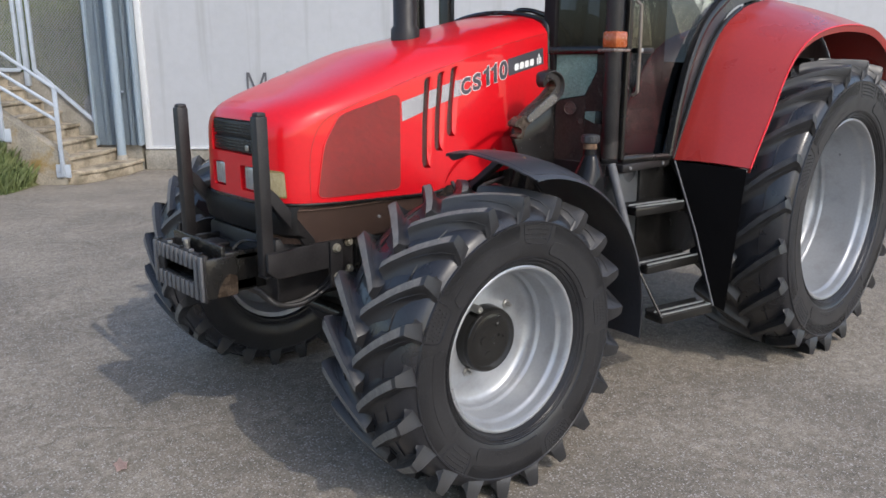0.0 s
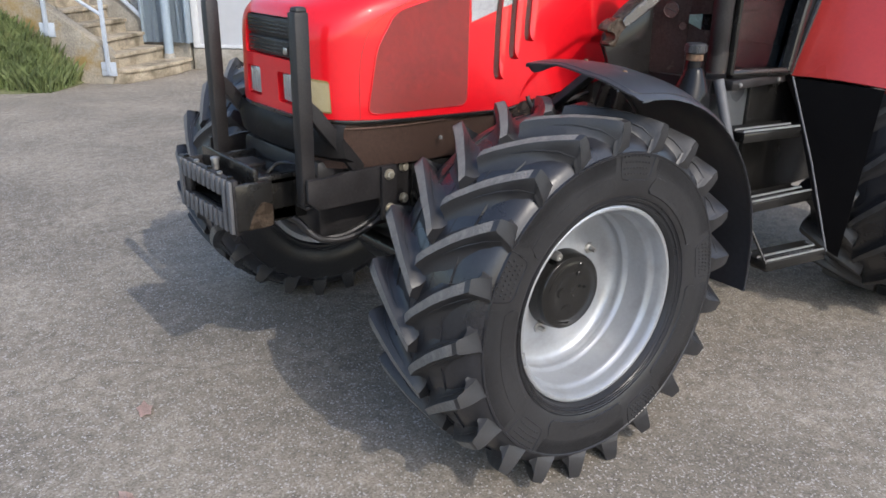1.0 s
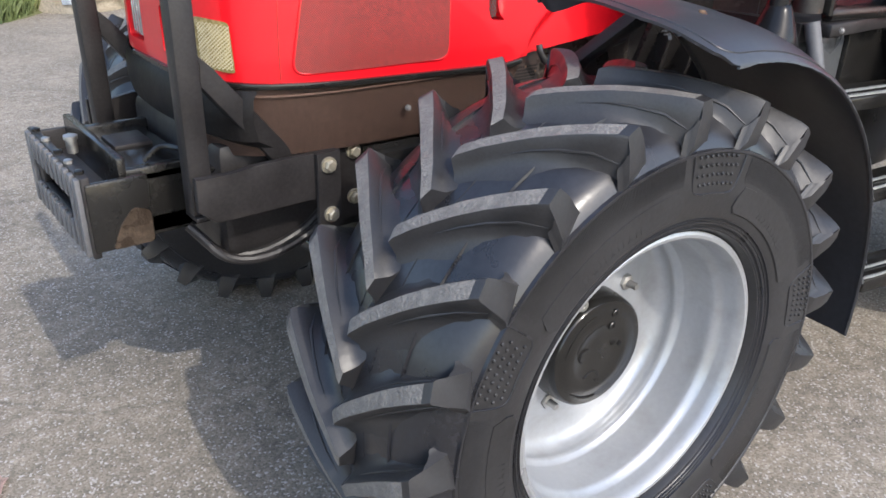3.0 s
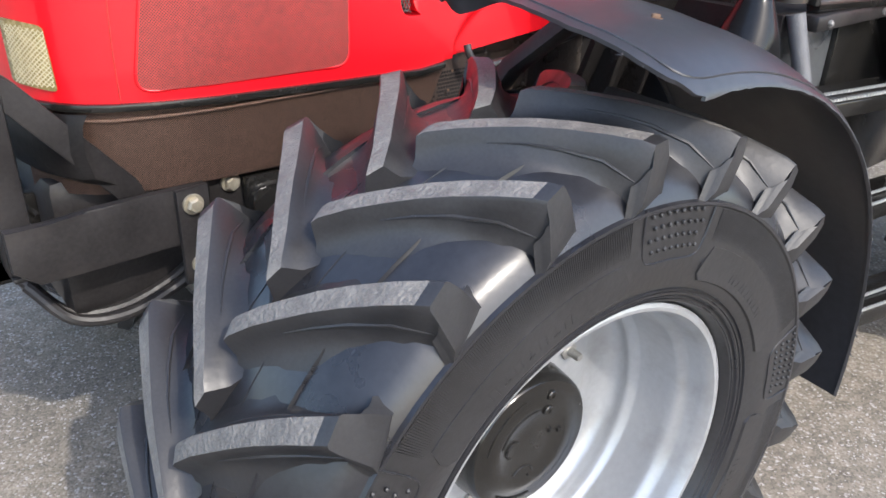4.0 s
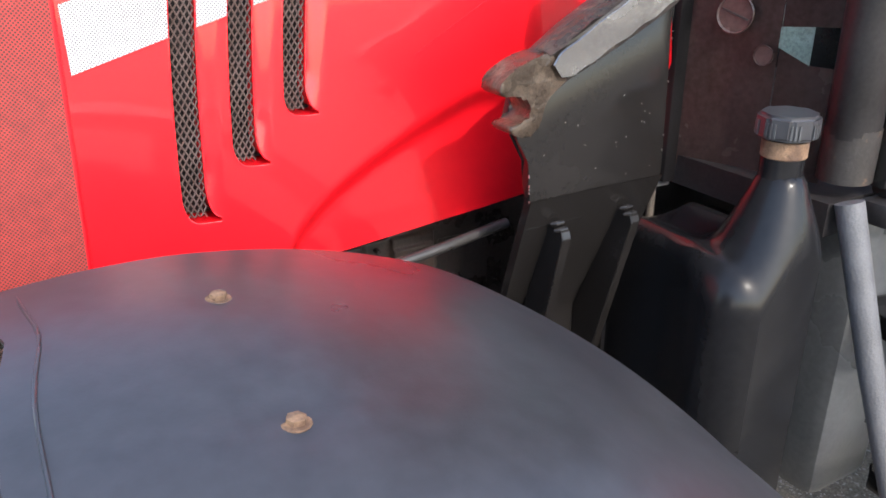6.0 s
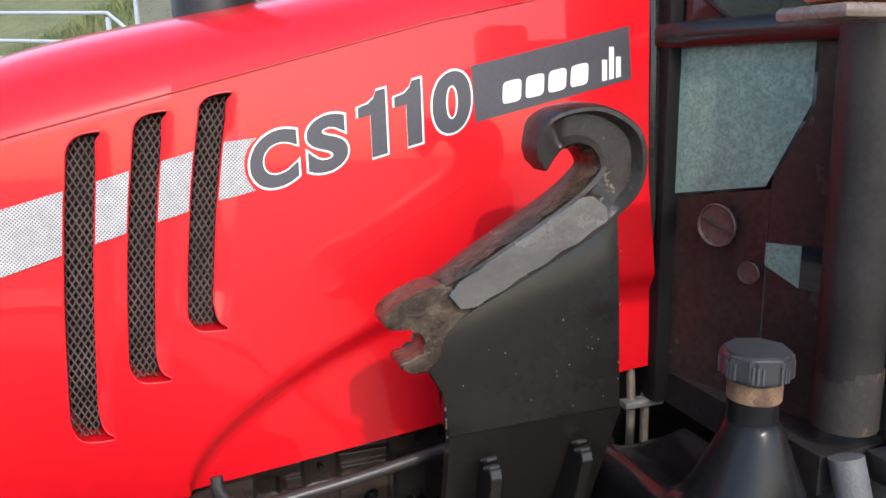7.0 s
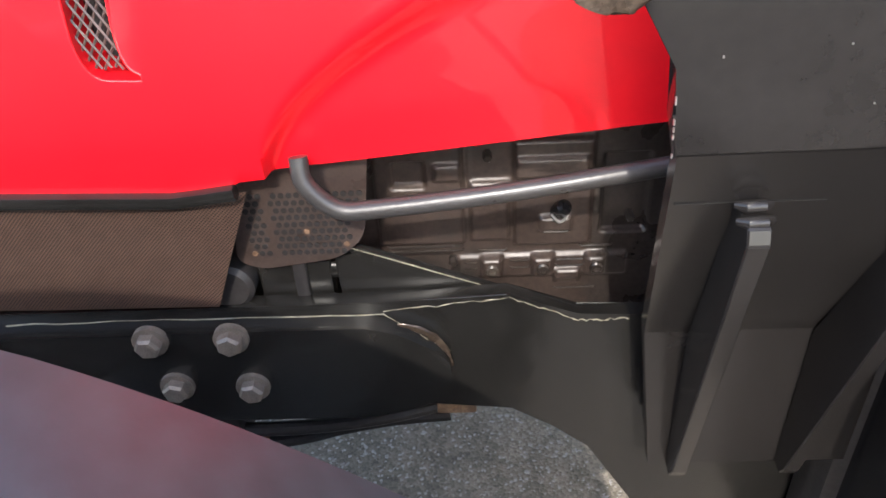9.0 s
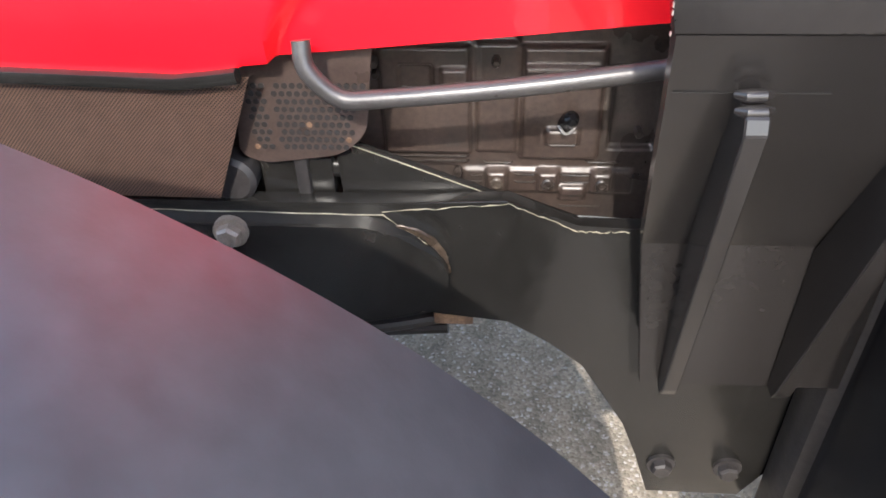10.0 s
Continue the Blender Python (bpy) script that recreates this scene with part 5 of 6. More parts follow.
def chassis():
    # engine block and gearbox behind the side plates
    bm = bmesh.new()
    add_box(bm, 2.60, 3.35, 3.03, 3.59, 0.72, 1.40, bevel=0.02)
    eng = part("engine_block", bm, ENGINE, TRACTOR, "oily black cast engine block")
    # cast side with soft panels, pads and recesses: x0, x1, z0, z1, height
    pads = ((2.773, 2.878, 0.984, 1.125, 0.009), (2.886, 2.933, 0.986, 1.125, 0.007), (2.939, 3.032, 0.978, 1.125, 0.009), (2.795, 2.834, 1.068, 1.102, -0.010), (2.887, 2.933, 1.070, 1.150, -0.008),
            (2.868, 3.080, 0.926, 0.960, 0.005), (2.898, 2.923, 0.931, 0.961, 0.009), (2.962, 2.987, 0.931, 0.961, 0.009), (3.029, 3.053, 0.931, 0.961, 0.009), (2.990, 3.022, 0.915, 0.940, 0.008),
            (2.969, 3.008, 1.002, 1.023, 0.007), (2.845, 2.876, 1.078, 1.100, 0.006), (2.941, 3.026, 1.078, 1.104, 0.006), (2.78, 2.86, 0.90, 0.962, -0.006), (3.045, 3.10, 0.99, 1.10, -0.008))
    def soft(v, lo, hi):
        a, b = min(1.0, max(0.0, (v - lo) / 0.006 + 0.5)), min(1.0, max(0.0, (hi - v) / 0.006 + 0.5))
        return a * a * (3 - 2 * a) * b * b * (3 - 2 * b)
    xs, zs = np.arange(2.70, 3.161, 0.0025), np.arange(0.84, 1.201, 0.0025)
    bm = bmesh.new()
    grid = [[bm.verts.new((x, 3.016 - sum(h * soft(x, x0, x1) * soft(z, z0, z1) for x0, x1, z0, z1, h in pads), z)) for z in zs] for x in xs]
    for a, b in zip(grid, grid[1:]):
        for k in range(len(zs) - 1):
            bm.faces.new((a[k], b[k], b[k + 1], a[k + 1]))
    for f in bm.faces:
        f.material_index = 1 if f.calc_center_median().x > 3.034 else 0
    part("cast_side", bm, [ENGINE_PANEL, ENGINE], eng, "oily brown-grey cast side with pads", angle=80)
    for x0, x1, z, y in ((2.780, 2.876, 0.9785, 3.012), (2.782, 2.876, 0.9710, 3.013), (2.933, 2.959, 0.9545, 3.009), (2.933, 2.959, 0.9435, 3.009), (2.990, 3.027, 0.9545, 3.009), (2.990, 3.027, 0.9450, 3.008),
                         (2.894, 2.930, 0.9700, 3.012), (3.020, 3.061, 0.9725, 3.012), (2.990, 3.043, 0.9040, 3.014), (2.972, 3.006, 1.0035, 3.000), (2.876, 2.893, 0.9520, 3.010), (2.876, 2.893, 0.9420, 3.010)):
        part("casting_ridge", tube([(x0, y + 0.003, z), (x0 + 0.003, y, z), ((x0 + x1) / 2, y - 0.0004, z + 0.0004), (x1 - 0.003, y, z), (x1, y + 0.003, z)], 0.0014, 8, up=(0, 0, 1)), ENGINE, eng)
    for x in (2.9105, 2.9745, 3.041):
        part("casting_boss", revolve([(0.0085, 0), (0.0085, -0.004), (0.0065, -0.006), (0.0040, -0.006), (0.0034, -0.0045), (0.0005, -0.0045)], 16, "Y", (x, 3.003, 0.946)), ENGINE, eng)
    for x, z in ((2.862, 0.958), (2.768, 1.106), (2.768, 1.092), (3.078, 1.018), (2.908, 1.108)):
        part("stud", revolve([(0.0055, 0.006), (0.0055, -0.008), (0.004, -0.010), (0.0005, -0.010)], 6, "Y", (x, 3.010, z)), ENGINE, eng)
    part("sensor_body", tube([(2.990, 3.004, 1.030), (2.994, 2.992, 1.042), (2.996, 2.984, 1.050), (2.997, 2.981, 1.053)], [0.009, 0.011, 0.009, 0.004], 14, up=(1, 0, 0)), TANK, eng)
    part("sensor_clip", tube(smooth_path([(2.982, 2.990, 1.036), (2.990, 2.982, 1.030), (2.999, 2.986, 1.034), (3.003, 2.994, 1.044)], 4), 0.0018, 6), DULL, eng)
    # perforated guard and bent tube
    bm = bmesh.new()
    add_prism(bm, round_outline([(2.645, 1.20), (2.628, 1.045), (2.655, 1.034), (2.742, 1.046), (2.772, 1.072), (2.790, 1.20)], 0.016), 2.905, 2.911)
    guard = part("perforated_guard", bm, GUARD, TRACTOR, "black punched metal guard")
    # discs on the sheet paint the dark inside each hole; a few are rusty
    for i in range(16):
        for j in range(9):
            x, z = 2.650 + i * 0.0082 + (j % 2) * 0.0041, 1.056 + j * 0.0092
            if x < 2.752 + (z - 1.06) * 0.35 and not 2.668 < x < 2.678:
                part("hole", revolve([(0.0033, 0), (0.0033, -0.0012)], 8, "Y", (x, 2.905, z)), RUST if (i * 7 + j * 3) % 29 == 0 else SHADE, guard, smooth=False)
    path = smooth_path([(2.728, 2.86, 1.20), (2.732, 2.852, 1.174), (2.760, 2.85, 1.146), (2.80, 2.85, 1.145), (2.93, 2.853, 1.157), (3.10, 2.86, 1.178)], 5)
    part("bent_tube", tube(path, 0.0095, 12), SATIN_TUBE, TRACTOR, "bent satin grey steel tube")
    # long side frame plates
    plate = [(2.16, 0.82), (2.16, 0.988), (2.70, 0.988), (2.83, 0.990), (2.925, 0.997), (3.005, 0.960), (3.06, 0.960), (3.40, 0.965), (3.38, 0.66), (3.28, 0.46), (3.145, 0.46), (3.118, 0.55), (3.095, 0.62), (3.03, 0.735), (2.98, 0.775), (2.93, 0.812), (2.80, 0.825)]
    fr = part("side_frame_plate", prism(plate, 2.895, 2.915, bevel=0.003), BLACK, TRACTOR, "black painted steel frame plate with weld beads")
    bm = prism(round_outline([(2.16, 0.835), (2.16, 0.972), (2.785, 0.972), (2.855, 0.925), (2.86, 0.885), (2.83, 0.845), (2.76, 0.825)], 0.035, 5), 2.870, 2.894, bevel=0.004)
    part("bolted_plate", bm, BLACK, fr, "thick black bolted side plate")
    far = prism(plate, 2 * MY - 2.915, 2 * MY - 2.895)
    part("side_frame_plate", far, BLACK, TRACTOR)
    rnd = random.Random(5)
    for p, q in (((2.785, 0.984), (2.925, 0.999)), ((2.925, 0.999), (3.005, 0.963)), ((3.005, 0.963), (3.06, 0.963)), ((2.785, 0.981), (2.858, 0.921)), ((2.35, 0.981), (2.785, 0.981))):
        bm = bmesh.new()
        n = 14
        pts = [(p[0] + (q[0] - p[0]) * k / n, 2.884 + rnd.uniform(-0.002, 0.002), p[1] + (q[1] - p[1]) * k / n) for k in range(n + 1)]
        add_tube(bm, pts, [0.0006 + rnd.uniform(-0.0004, 0.0004) for _ in pts], 6)
        part("weld_bead", bm, WELD, fr, "thin bright weld bead")
    arc = [(2.79 + 0.07 * math.sin(a), 2.876, 0.900 + 0.072 * math.cos(a)) for a in np.linspace(0.15, 1.5, 14)]
    part("scraped_weld", tube(arc, [0.0015 + 0.0052 * math.sin(math.pi * min(1.0, k / 11)) * (0.8 + 0.2 * math.sin(k * 2.3)) for k in range(14)], 8, flat=0.5), JAW, fr, "scraped weld")
    for x, z in ((2.519, 0.965), (2.612, 0.965), (2.532, 0.892), (2.622, 0.888)):
        hex_bolt(fr, x, 2.868, z, 0.026, WORN_BOLT)
    # sloping brace and boss above the plate
    part("brace", prism([(2.735, 0.972), (2.732, 1.054), (2.750, 1.054), (2.938, 0.976)], 2.918, 2.928, bevel=0.002), BLACK, fr)
    part("pivot_block", box(2.642, 2.727, 2.918, 2.962, 0.976, 1.033, bevel=0.005), BLACK, fr)
    part("pivot_pin", revolve([(0.014, 2.722), (0.014, 2.744), (0.011, 2.748), (0.006, 2.748), (0.005, 2.744), (0.001, 2.744)], 18, "X", (0, 2.934, 1.014)), BLACK, fr)
    part("edge_weld", tube([(2.745, 2.916, 1.054), (2.80, 2.916, 1.032), (2.86, 2.916, 1.007), (2.905, 2.916, 0.989)], [0.0006, 0.0009, 0.0008, 0.0005], 6), WELD, fr)
    part("pivot_clip", box(2.684, 2.700, 2.912, 2.97, 0.975, 1.040, bevel=0.003), BLACK_ROUGH, fr)
    part("bush", revolve([(0.03, 2.93), (0.03, 2.905), (0.024, 2.90), (0.001, 2.90)], 20, "Y", (2.61, 0, 1.010)), BLACK_ROUGH, fr)
    for k, (z, y) in enumerate(((0.795, 2.93), (0.775, 2.95), (0.765, 2.92))):
        part("hose", tube(smooth_path([(2.30, y, z + 0.02), (2.55, y, z - 0.012), (2.75, y, z + 0.002), (2.98, y + 0.05, z + 0.02)], 6), 0.010, 10), BLACK_ROUGH, TRACTOR, "black rubber hose")
    part("hose_fitting", revolve([(0.009, 2.555), (0.013, 2.557), (0.013, 2.575), (0.0105, 2.577), (0.0105, 2.598), (0.008, 2.60)], 14, "X", (0, 2.93, 0.712)), RUST, TRACTOR, "brass-brown hose fitting")
    part("hose", tube(smooth_path([(2.595, 2.93, 0.712), (2.65, 2.93, 0.722), (2.70, 2.93, 0.738), (2.77, 2.93, 0.754), (2.85, 2.93, 0.762)], 6), 0.0095, 10), BLACK_ROUGH, TRACTOR, "black rubber hose")
    part("valve_block", box(2.50, 2.575, 2.905, 2.96, 0.700, 0.815, bevel=0.006), BLACK_ROUGH, TRACTOR, "dark hydraulic valve block")
    part("label_strip", box(2.548, 2.560, 2.9015, 2.905, 0.730, 0.760, bevel=0.001), DULL, TRACTOR, "small white worn label strip")
    part("clamp", box(2.835, 2.885, 2.900, 2.925, 0.795, 0.822, bevel=0.003), RUST, TRACTOR, "rusty hose clamp")
    part("shaft_bracket", box(2.58, 2.64, 2.90, 2.94, 0.79, 0.84, bevel=0.004), BLACK_ROUGH, TRACTOR)
    # axle, underside, gearbox
    bm = bmesh.new()
    add_tube(bm, [(FX, 2.45, FZ), (FX, 2.7, FZ + 0.02), (FX, 3.0, FZ), (FX, 3.31, FZ - 0.02), (FX, 3.62, FZ), (FX, 3.92, FZ + 0.02), (FX, 4.17, FZ)], [0.13, 0.10, 0.12, 0.19, 0.12, 0.10, 0.13], 18, up=(0, 0, 1))
    part("front_axle", bm, BLACK_ROUGH, TRACTOR, "cast black front axle")
    part("front_support", box(1.80, 2.62, 3.0, 3.62, 0.72, 1.03, bevel=0.03), BLACK_ROUGH, TRACTOR)
    part("radiator_core", box(1.85, 2.60, 3.0, 3.62, 1.03, 1.16), BLACK_ROUGH, TRACTOR)
    part("gearbox", box(3.30, 5.1, 3.05, 3.57, 0.62, 1.22, bevel=0.05), BLACK_ROUGH, TRACTOR)
    part("rear_axle", tube([(RX, 2.27, RZ), (RX, 2.8, RZ), (RX, 3.82, RZ), (RX, 4.35, RZ)], [0.12, 0.17, 0.17, 0.12], 18, up=(0, 0, 1)), BLACK_ROUGH, TRACTOR)
    part("steering_cylinder", tube([(FX - 0.22, 2.75, FZ - 0.02), (FX - 0.22, 3.3, FZ - 0.02), (FX - 0.22, 3.85, FZ - 0.02)], 0.032, 12, up=(0, 0, 1)), BLACK, TRACTOR)


chassis()


def front_hitch():
    h = part("front_bracket_plate", prism([(1.738, 0.882), (1.697, 0.918), (1.697, 1.000), (1.770, 0.992), (1.835, 1.004), (2.000, 1.004), (2.068, 1.004), (2.068, 0.872), (1.985, 0.890), (1.86, 0.884)], 2.885, 2.905, bevel=0.004), BLACK_ROUGH, TRACTOR, "black front bracket plate with bolts")
    part("flange_plate", prism([(2.000, 0.80), (2.000, 1.005), (2.066, 1.008), (2.066, 0.80)], 2.868, 2.884, bevel=0.003), BLACK_ROUGH, h)
    part("flange_plate", prism([(2.09, 0.79), (2.09, 1.01), (2.30, 1.01), (2.30, 0.79)], 2.925, 2.945, bevel=0.003), BLACK_ROUGH, h)
    for x, y, z in ((2.030, 2.866, 0.975), (2.033, 2.866, 0.842), (2.137, 2.923, 0.977), (2.137, 2.923, 0.85)):
        hex_bolt(h, x, y, z, 0.027, ZINC)
    for k, yy in enumerate((2.95, 2 * MY - 2.95)):
        s = 1 if k == 0 else -1
        post = part("guard_post", box(1.696, 1.752, yy - 0.028, yy + 0.028, 0.892, 1.565, bevel=0.010), BLACK_ROUGH, TRACTOR, "upright black square guard post")
        part("post_cap", box(1.703, 1.749, yy - 0.025, yy + 0.025, 1.555, 1.580, bevel=0.011), BLACK_ROUGH, post)
        part("diagonal_brace", prism([(1.75, 1.195), (1.75, 1.265), (1.78, 1.235), (1.985, 0.985), (1.925, 0.975)], yy - 0.024, yy + 0.024, bevel=0.004), BLACK_ROUGH, post)
        part("foot_plate", box(1.700, 1.748, yy - 0.035, yy + 0.035, 0.882, 0.893, bevel=0.003), BLACK_ROUGH, post)
    far = prism([(1.738, 0.882), (1.697, 0.918), (1.697, 1.000), (1.770, 0.992), (1.835, 1.004), (2.000, 1.004), (2.068, 1.004), (2.068, 0.872), (1.985, 0.890), (1.86, 0.884)], 2 * MY - 2.905, 2 * MY - 2.885)
    part("front_bracket_plate", far, BLACK_ROUGH, TRACTOR)
    # weight carrier in front
    c = part("weight_carrier", box(1.52, 1.76, 3.09, 3.53, 0.80, 0.86, bevel=0.01), BLACK, TRACTOR, "black front weight carrier with worn paint")
    bm = bmesh.new()
    add_box(bm, 1.495, 1.515, 3.06, 3.56, 0.915, 0.99, bevel=0.004)
    add_box(bm, 1.495, 1.515, 3.06, 3.56, 0.785, 0.86, bevel=0.004)
    add_box(bm, 1.495, 1.515, 3.06, 3.16, 0.85, 0.92, bevel=0.004)
    add_box(bm, 1.495, 1.515, 3.46, 3.56, 0.85, 0.92, bevel=0.004)
    part("front_bar", bm, BLACK_ROUGH, c, "black notched front bar")
    for i in range(11):
        y = 3.07 + i * 0.0445
        for z0, z1 in (((0.79, 0.985),) if i in (0, 1, 10) else ((0.79, 0.856), (0.919, 0.985))):
            part("tooth", box(1.483, 1.497, y, y + 0.026, z0, z1, bevel=0.003), PLASTIC_GREY, c)
    part("rear_rail", box(1.585, 1.605, 3.08, 3.54, 0.90, 1.015, bevel=0.004), BLACK, c)
    part("tray", box(1.51, 1.60, 3.07, 3.55, 0.905, 0.918), BLACK_ROUGH, c)
    end = part("end_plate", box(1.50, 1.645, 3.055, 3.072, 0.80, 0.975, bevel=0.006), BLACK, c, "end plate with rubbed brown paint")
    part("rubbed_patch", prism(round_outline([(1.54, 0.802), (1.64, 0.802), (1.64, 0.885), (1.60, 0.90), (1.565, 0.86)], 0.012), 3.052, 3.056), JAW, end)
    part("end_plate", box(1.50, 1.645, 3.548, 3.565, 0.80, 0.975, bevel=0.006), BLACK_ROUGH, c)
    for y0 in (3.09, 3.50):
        part("carrier_arm", box(1.60, 1.80, y0, y0 + 0.03, 0.80, 0.98, bevel=0.005), BLACK, c)
    part("latch_pin", revolve([(0.014, 0.97), (0.014, 1.005), (0.018, 1.005), (0.018, 1.015), (0.010, 1.018)], 14, "Z", (1.55, 3.33, 0)), STEEL, c)
    part("latch_block", box(1.645, 1.745, 3.30, 3.42, 0.962, 0.975, bevel=0.004), BLACK_ROUGH, c, "flat black pad")
    part("cross_plate", box(1.62, 1.78, 3.09, 3.53, 0.945, 0.965, bevel=0.003), BLACK, c)
    part("pull_rod", tube(smooth_path([(1.66, 3.12, 0.985), (1.70, 3.10, 1.02), (1.74, 3.02, 1.02), (1.77, 2.96, 0.985)], 5), 0.007, 8), BLACK, c)
    for k, y in enumerate((3.10, 3.19, 3.28, 3.40, 3.50)):
        part("screw", revolve([(0.011, 0.99), (0.011, 0.998), (0.007, 1.0)], 6, "Z", (1.505, y, 0)), STEEL if k % 2 else BLACK, c)
    # coiled hoses over the axle
    for dy in (0.0, 0.035):
        part("hose", tube(smooth_path([(1.74, 3.06 + dy, 0.80), (1.80, 3.0 + dy, 0.73), (1.90, 2.97 + dy, 0.72), (2.02, 2.96 + dy, 0.76), (2.10, 2.96 + dy, 0.82)], 6), 0.013, 10), BLACK_ROUGH, TRACTOR, "black rubber hose")


front_hitch()


def loader_bracket():
    """Upright bracket plate with gussets, and the forged hook arm along its top."""
    up = [(3.034, 1.2775), (3.028, 1.31), (3.03, 1.345), (3.005, 1.39), (2.985, 1.41), (2.995, 1.45), (3.05, 1.49), (3.24, 1.60), (3.295, 1.60), (3.302, 1.45), (3.308, 1.30), (3.310, 1.2775)]
    p = part("loader_bracket", prism(up, 2.700, 2.718, bevel=0.003), BRACKET, TRACTOR, "tall black bracket plate with chipped edges")
    # skirt that slopes inward below the bend and then drops straight, with its gussets
    prof = [(2.7005, 1.277, 3.036), (2.820, 1.0, 3.062), (2.820, 0.790, 3.086), (2.838, 0.790, 3.086), (2.838, 1.004, 3.062), (2.718, 1.277, 3.036)]
    bm = bmesh.new()
    a = [bm.verts.new((x, y, z)) for y, z, x in prof]
    b = [bm.verts.new((3.313, y, z)) for y, z, x in prof]
    bm.faces.new(a)
    bm.faces.new(b)
    for k in range(len(a)):
        bm.faces.new((a[k], a[(k + 1) % len(a)], b[(k + 1) % len(a)], b[k]))
    skirt = part("skirt_plate", bm, BRACKET, p, smooth=False)
    part("seam", box(3.045, 3.160, 2.7228, 2.7250, 1.2216, 1.2224), BLACK, skirt, smooth=False)
    part("front_web", box(3.090, 3.100, 2.8382, 2.887, 0.80, 1.0, bevel=0.002), BRACKET, p)
    for x, lean in ((3.102, 0.013), (3.250, -0.009)):
        bm = bmesh.new()
        prof = [(2.728, 1.222), (2.693, 1.218), (2.688, 1.205), (2.793, 0.806), (2.800, 0.792), (2.819, 0.792), (2.819, 0.998)]
        a = [bm.verts.new((x - 0.0092 + lean * (z < 1), y, z)) for y, z in prof]
        b = [bm.verts.new((x + 0.0092 + lean * (z < 1), y, z)) for y, z in prof]
        bm.faces.new(a)
        bm.faces.new(b)
        for k in range(len(a)):
            bm.faces.new((a[k], a[(k + 1) % len(a)], b[(k + 1) % len(a)], b[k]))
        bmesh.ops.bevel(bm, geom=bm.edges[:], offset=0.0015, segments=1, affect="EDGES")
        part("gusset", bm, BRACKET, p, smooth=False)
        for k in range(2):
            y, z = 2.712 - 0.010 * k, 1.226 - 0.008 * k
            part("weld_bead", tube([(x - 0.0135, y + 0.004, z - 0.001), (x - 0.006, y - 0.001, z), (x + 0.006, y - 0.001, z + 0.0005), (x + 0.0135, y + 0.004, z - 0.001)], [0.0030, 0.0056, 0.0056, 0.0030], 12), BRACKET, p)
    for x, z in ((3.157, 0.532), (3.252, 0.530)):
        hex_bolt(p, x, 2.894, z, 0.026, BLACK_ROUGH)
    # chipped bare edge of the plate
    rnd = random.Random(6)
    for x0, z0, x1, z1 in ((3.0315, 1.28, 3.029, 1.335), (3.305, 1.30, 3.301, 1.56)):
        for k in range(7):
            t = rnd.random()
            part("paint_chip", box(-0.0005, 0.0005, -0.001, 0.001, -0.0006 - 0.0028 * rnd.random(), 0.0005, m=Matrix.Translation((x0 + (x1 - x0) * t, 2.6995, z0 + (z1 - z0) * t))), STEEL, p, smooth=False)
    for k in range(16):
        part("paint_chip", box(-0.0005, 0.0005, -0.0006, 0.0006, -0.0005 - 0.0009 * rnd.random(), 0.0005, m=Matrix.Translation((rnd.uniform(3.05, 3.28), 2.6998, rnd.uniform(1.29, 1.46)))), STEEL, p, smooth=False)
    # forged hook arm: a flat bar between an inner and an outer edge, with chamfered faces
    yh = 2.662
    inner = [(2.999, 1.517), (3.061, 1.553), (3.125, 1.589), (3.175, 1.619), (3.209, 1.647), (3.211, 1.660), (3.199, 1.674), (3.186, 1.678), (3.175, 1.676), (3.168, 1.670), (3.162, 1.660)]
    outer = [(3.036, 1.467), (3.103, 1.501), (3.173, 1.534), (3.233, 1.565), (3.285, 1.606), (3.300, 1.647), (3.293, 1.692), (3.255, 1.722), (3.208, 1.733), (3.150, 1.720), (3.133, 1.679)]
    pin, pout = smooth_path([(x, 0, z) for x, z in inner], 5), smooth_path([(x, 0, z) for x, z in outer], 5)
    pin.append(pin[-1] + Vector((-0.006, 0, -0.008)))
    pout.append(pout[-1] + Vector((0.006, 0, -0.018)))
    pin.append(pin[-1] + Vector((-0.004, 0, -0.004)))
    pout.append(pout[-1] + Vector((0.009, 0, -0.008)))
    def sweep(rows, name, mat, parent, label=""):
        bm = bmesh.new()
        rings = [[bm.verts.new(q) for q in r] for r in rows]
        m_ = len(rings[0])
        for a, b in zip(rings, rings[1:]):
            for k in range(m_):
                bm.faces.new((a[k], a[(k + 1) % m_], b[(k + 1) % m_], b[k]))
        bm.faces.new(rings[0])
        bm.faces.new(rings[-1])
        return part(name, bm, mat, parent, label, angle=38)
    rows = []
    for i, (a, b) in enumerate(zip(pin, pout)):
        s_ = i / (len(pin) - 1)
        h = 0.034 * (0.70 + 0.30 * min(1.0, s_ / 0.09)) if s_ < 0.86 else 0.034 - 0.014 * (s_ - 0.86) / 0.14
        # the channel sinks in past the straight part
        c = 0.015 * min(1.0, max(0.0, (s_ - 0.30) / 0.06)) * min(1.0, max(0.0, (0.88 - s_) / 0.06))
        row = []
        for f, d in ((0.0, 0.10), (0.03, -0.6), (0.12, -0.96), (0.20, -1.0), (0.29, -1.0), (0.74, -1.0), (0.83, -1.0), (0.91, -0.98), (0.97, -0.7), (1.0, -0.2), (1.0, 0.5), (0.9, 1.0), (0.1, 1.0), (0.0, 0.6)):
            q = a.lerp(b, f)
            y = yh + d * h
            if f in (0.29, 0.74) and d < 0:
                y += c
            row.append((q.x, y, q.z))
        rows.append(row)
    hook = sweep(rows, "hook_arm", HOOK, p, "forged black hook arm with chipped paint")
    # bare polished flat along the arm
    rows = []
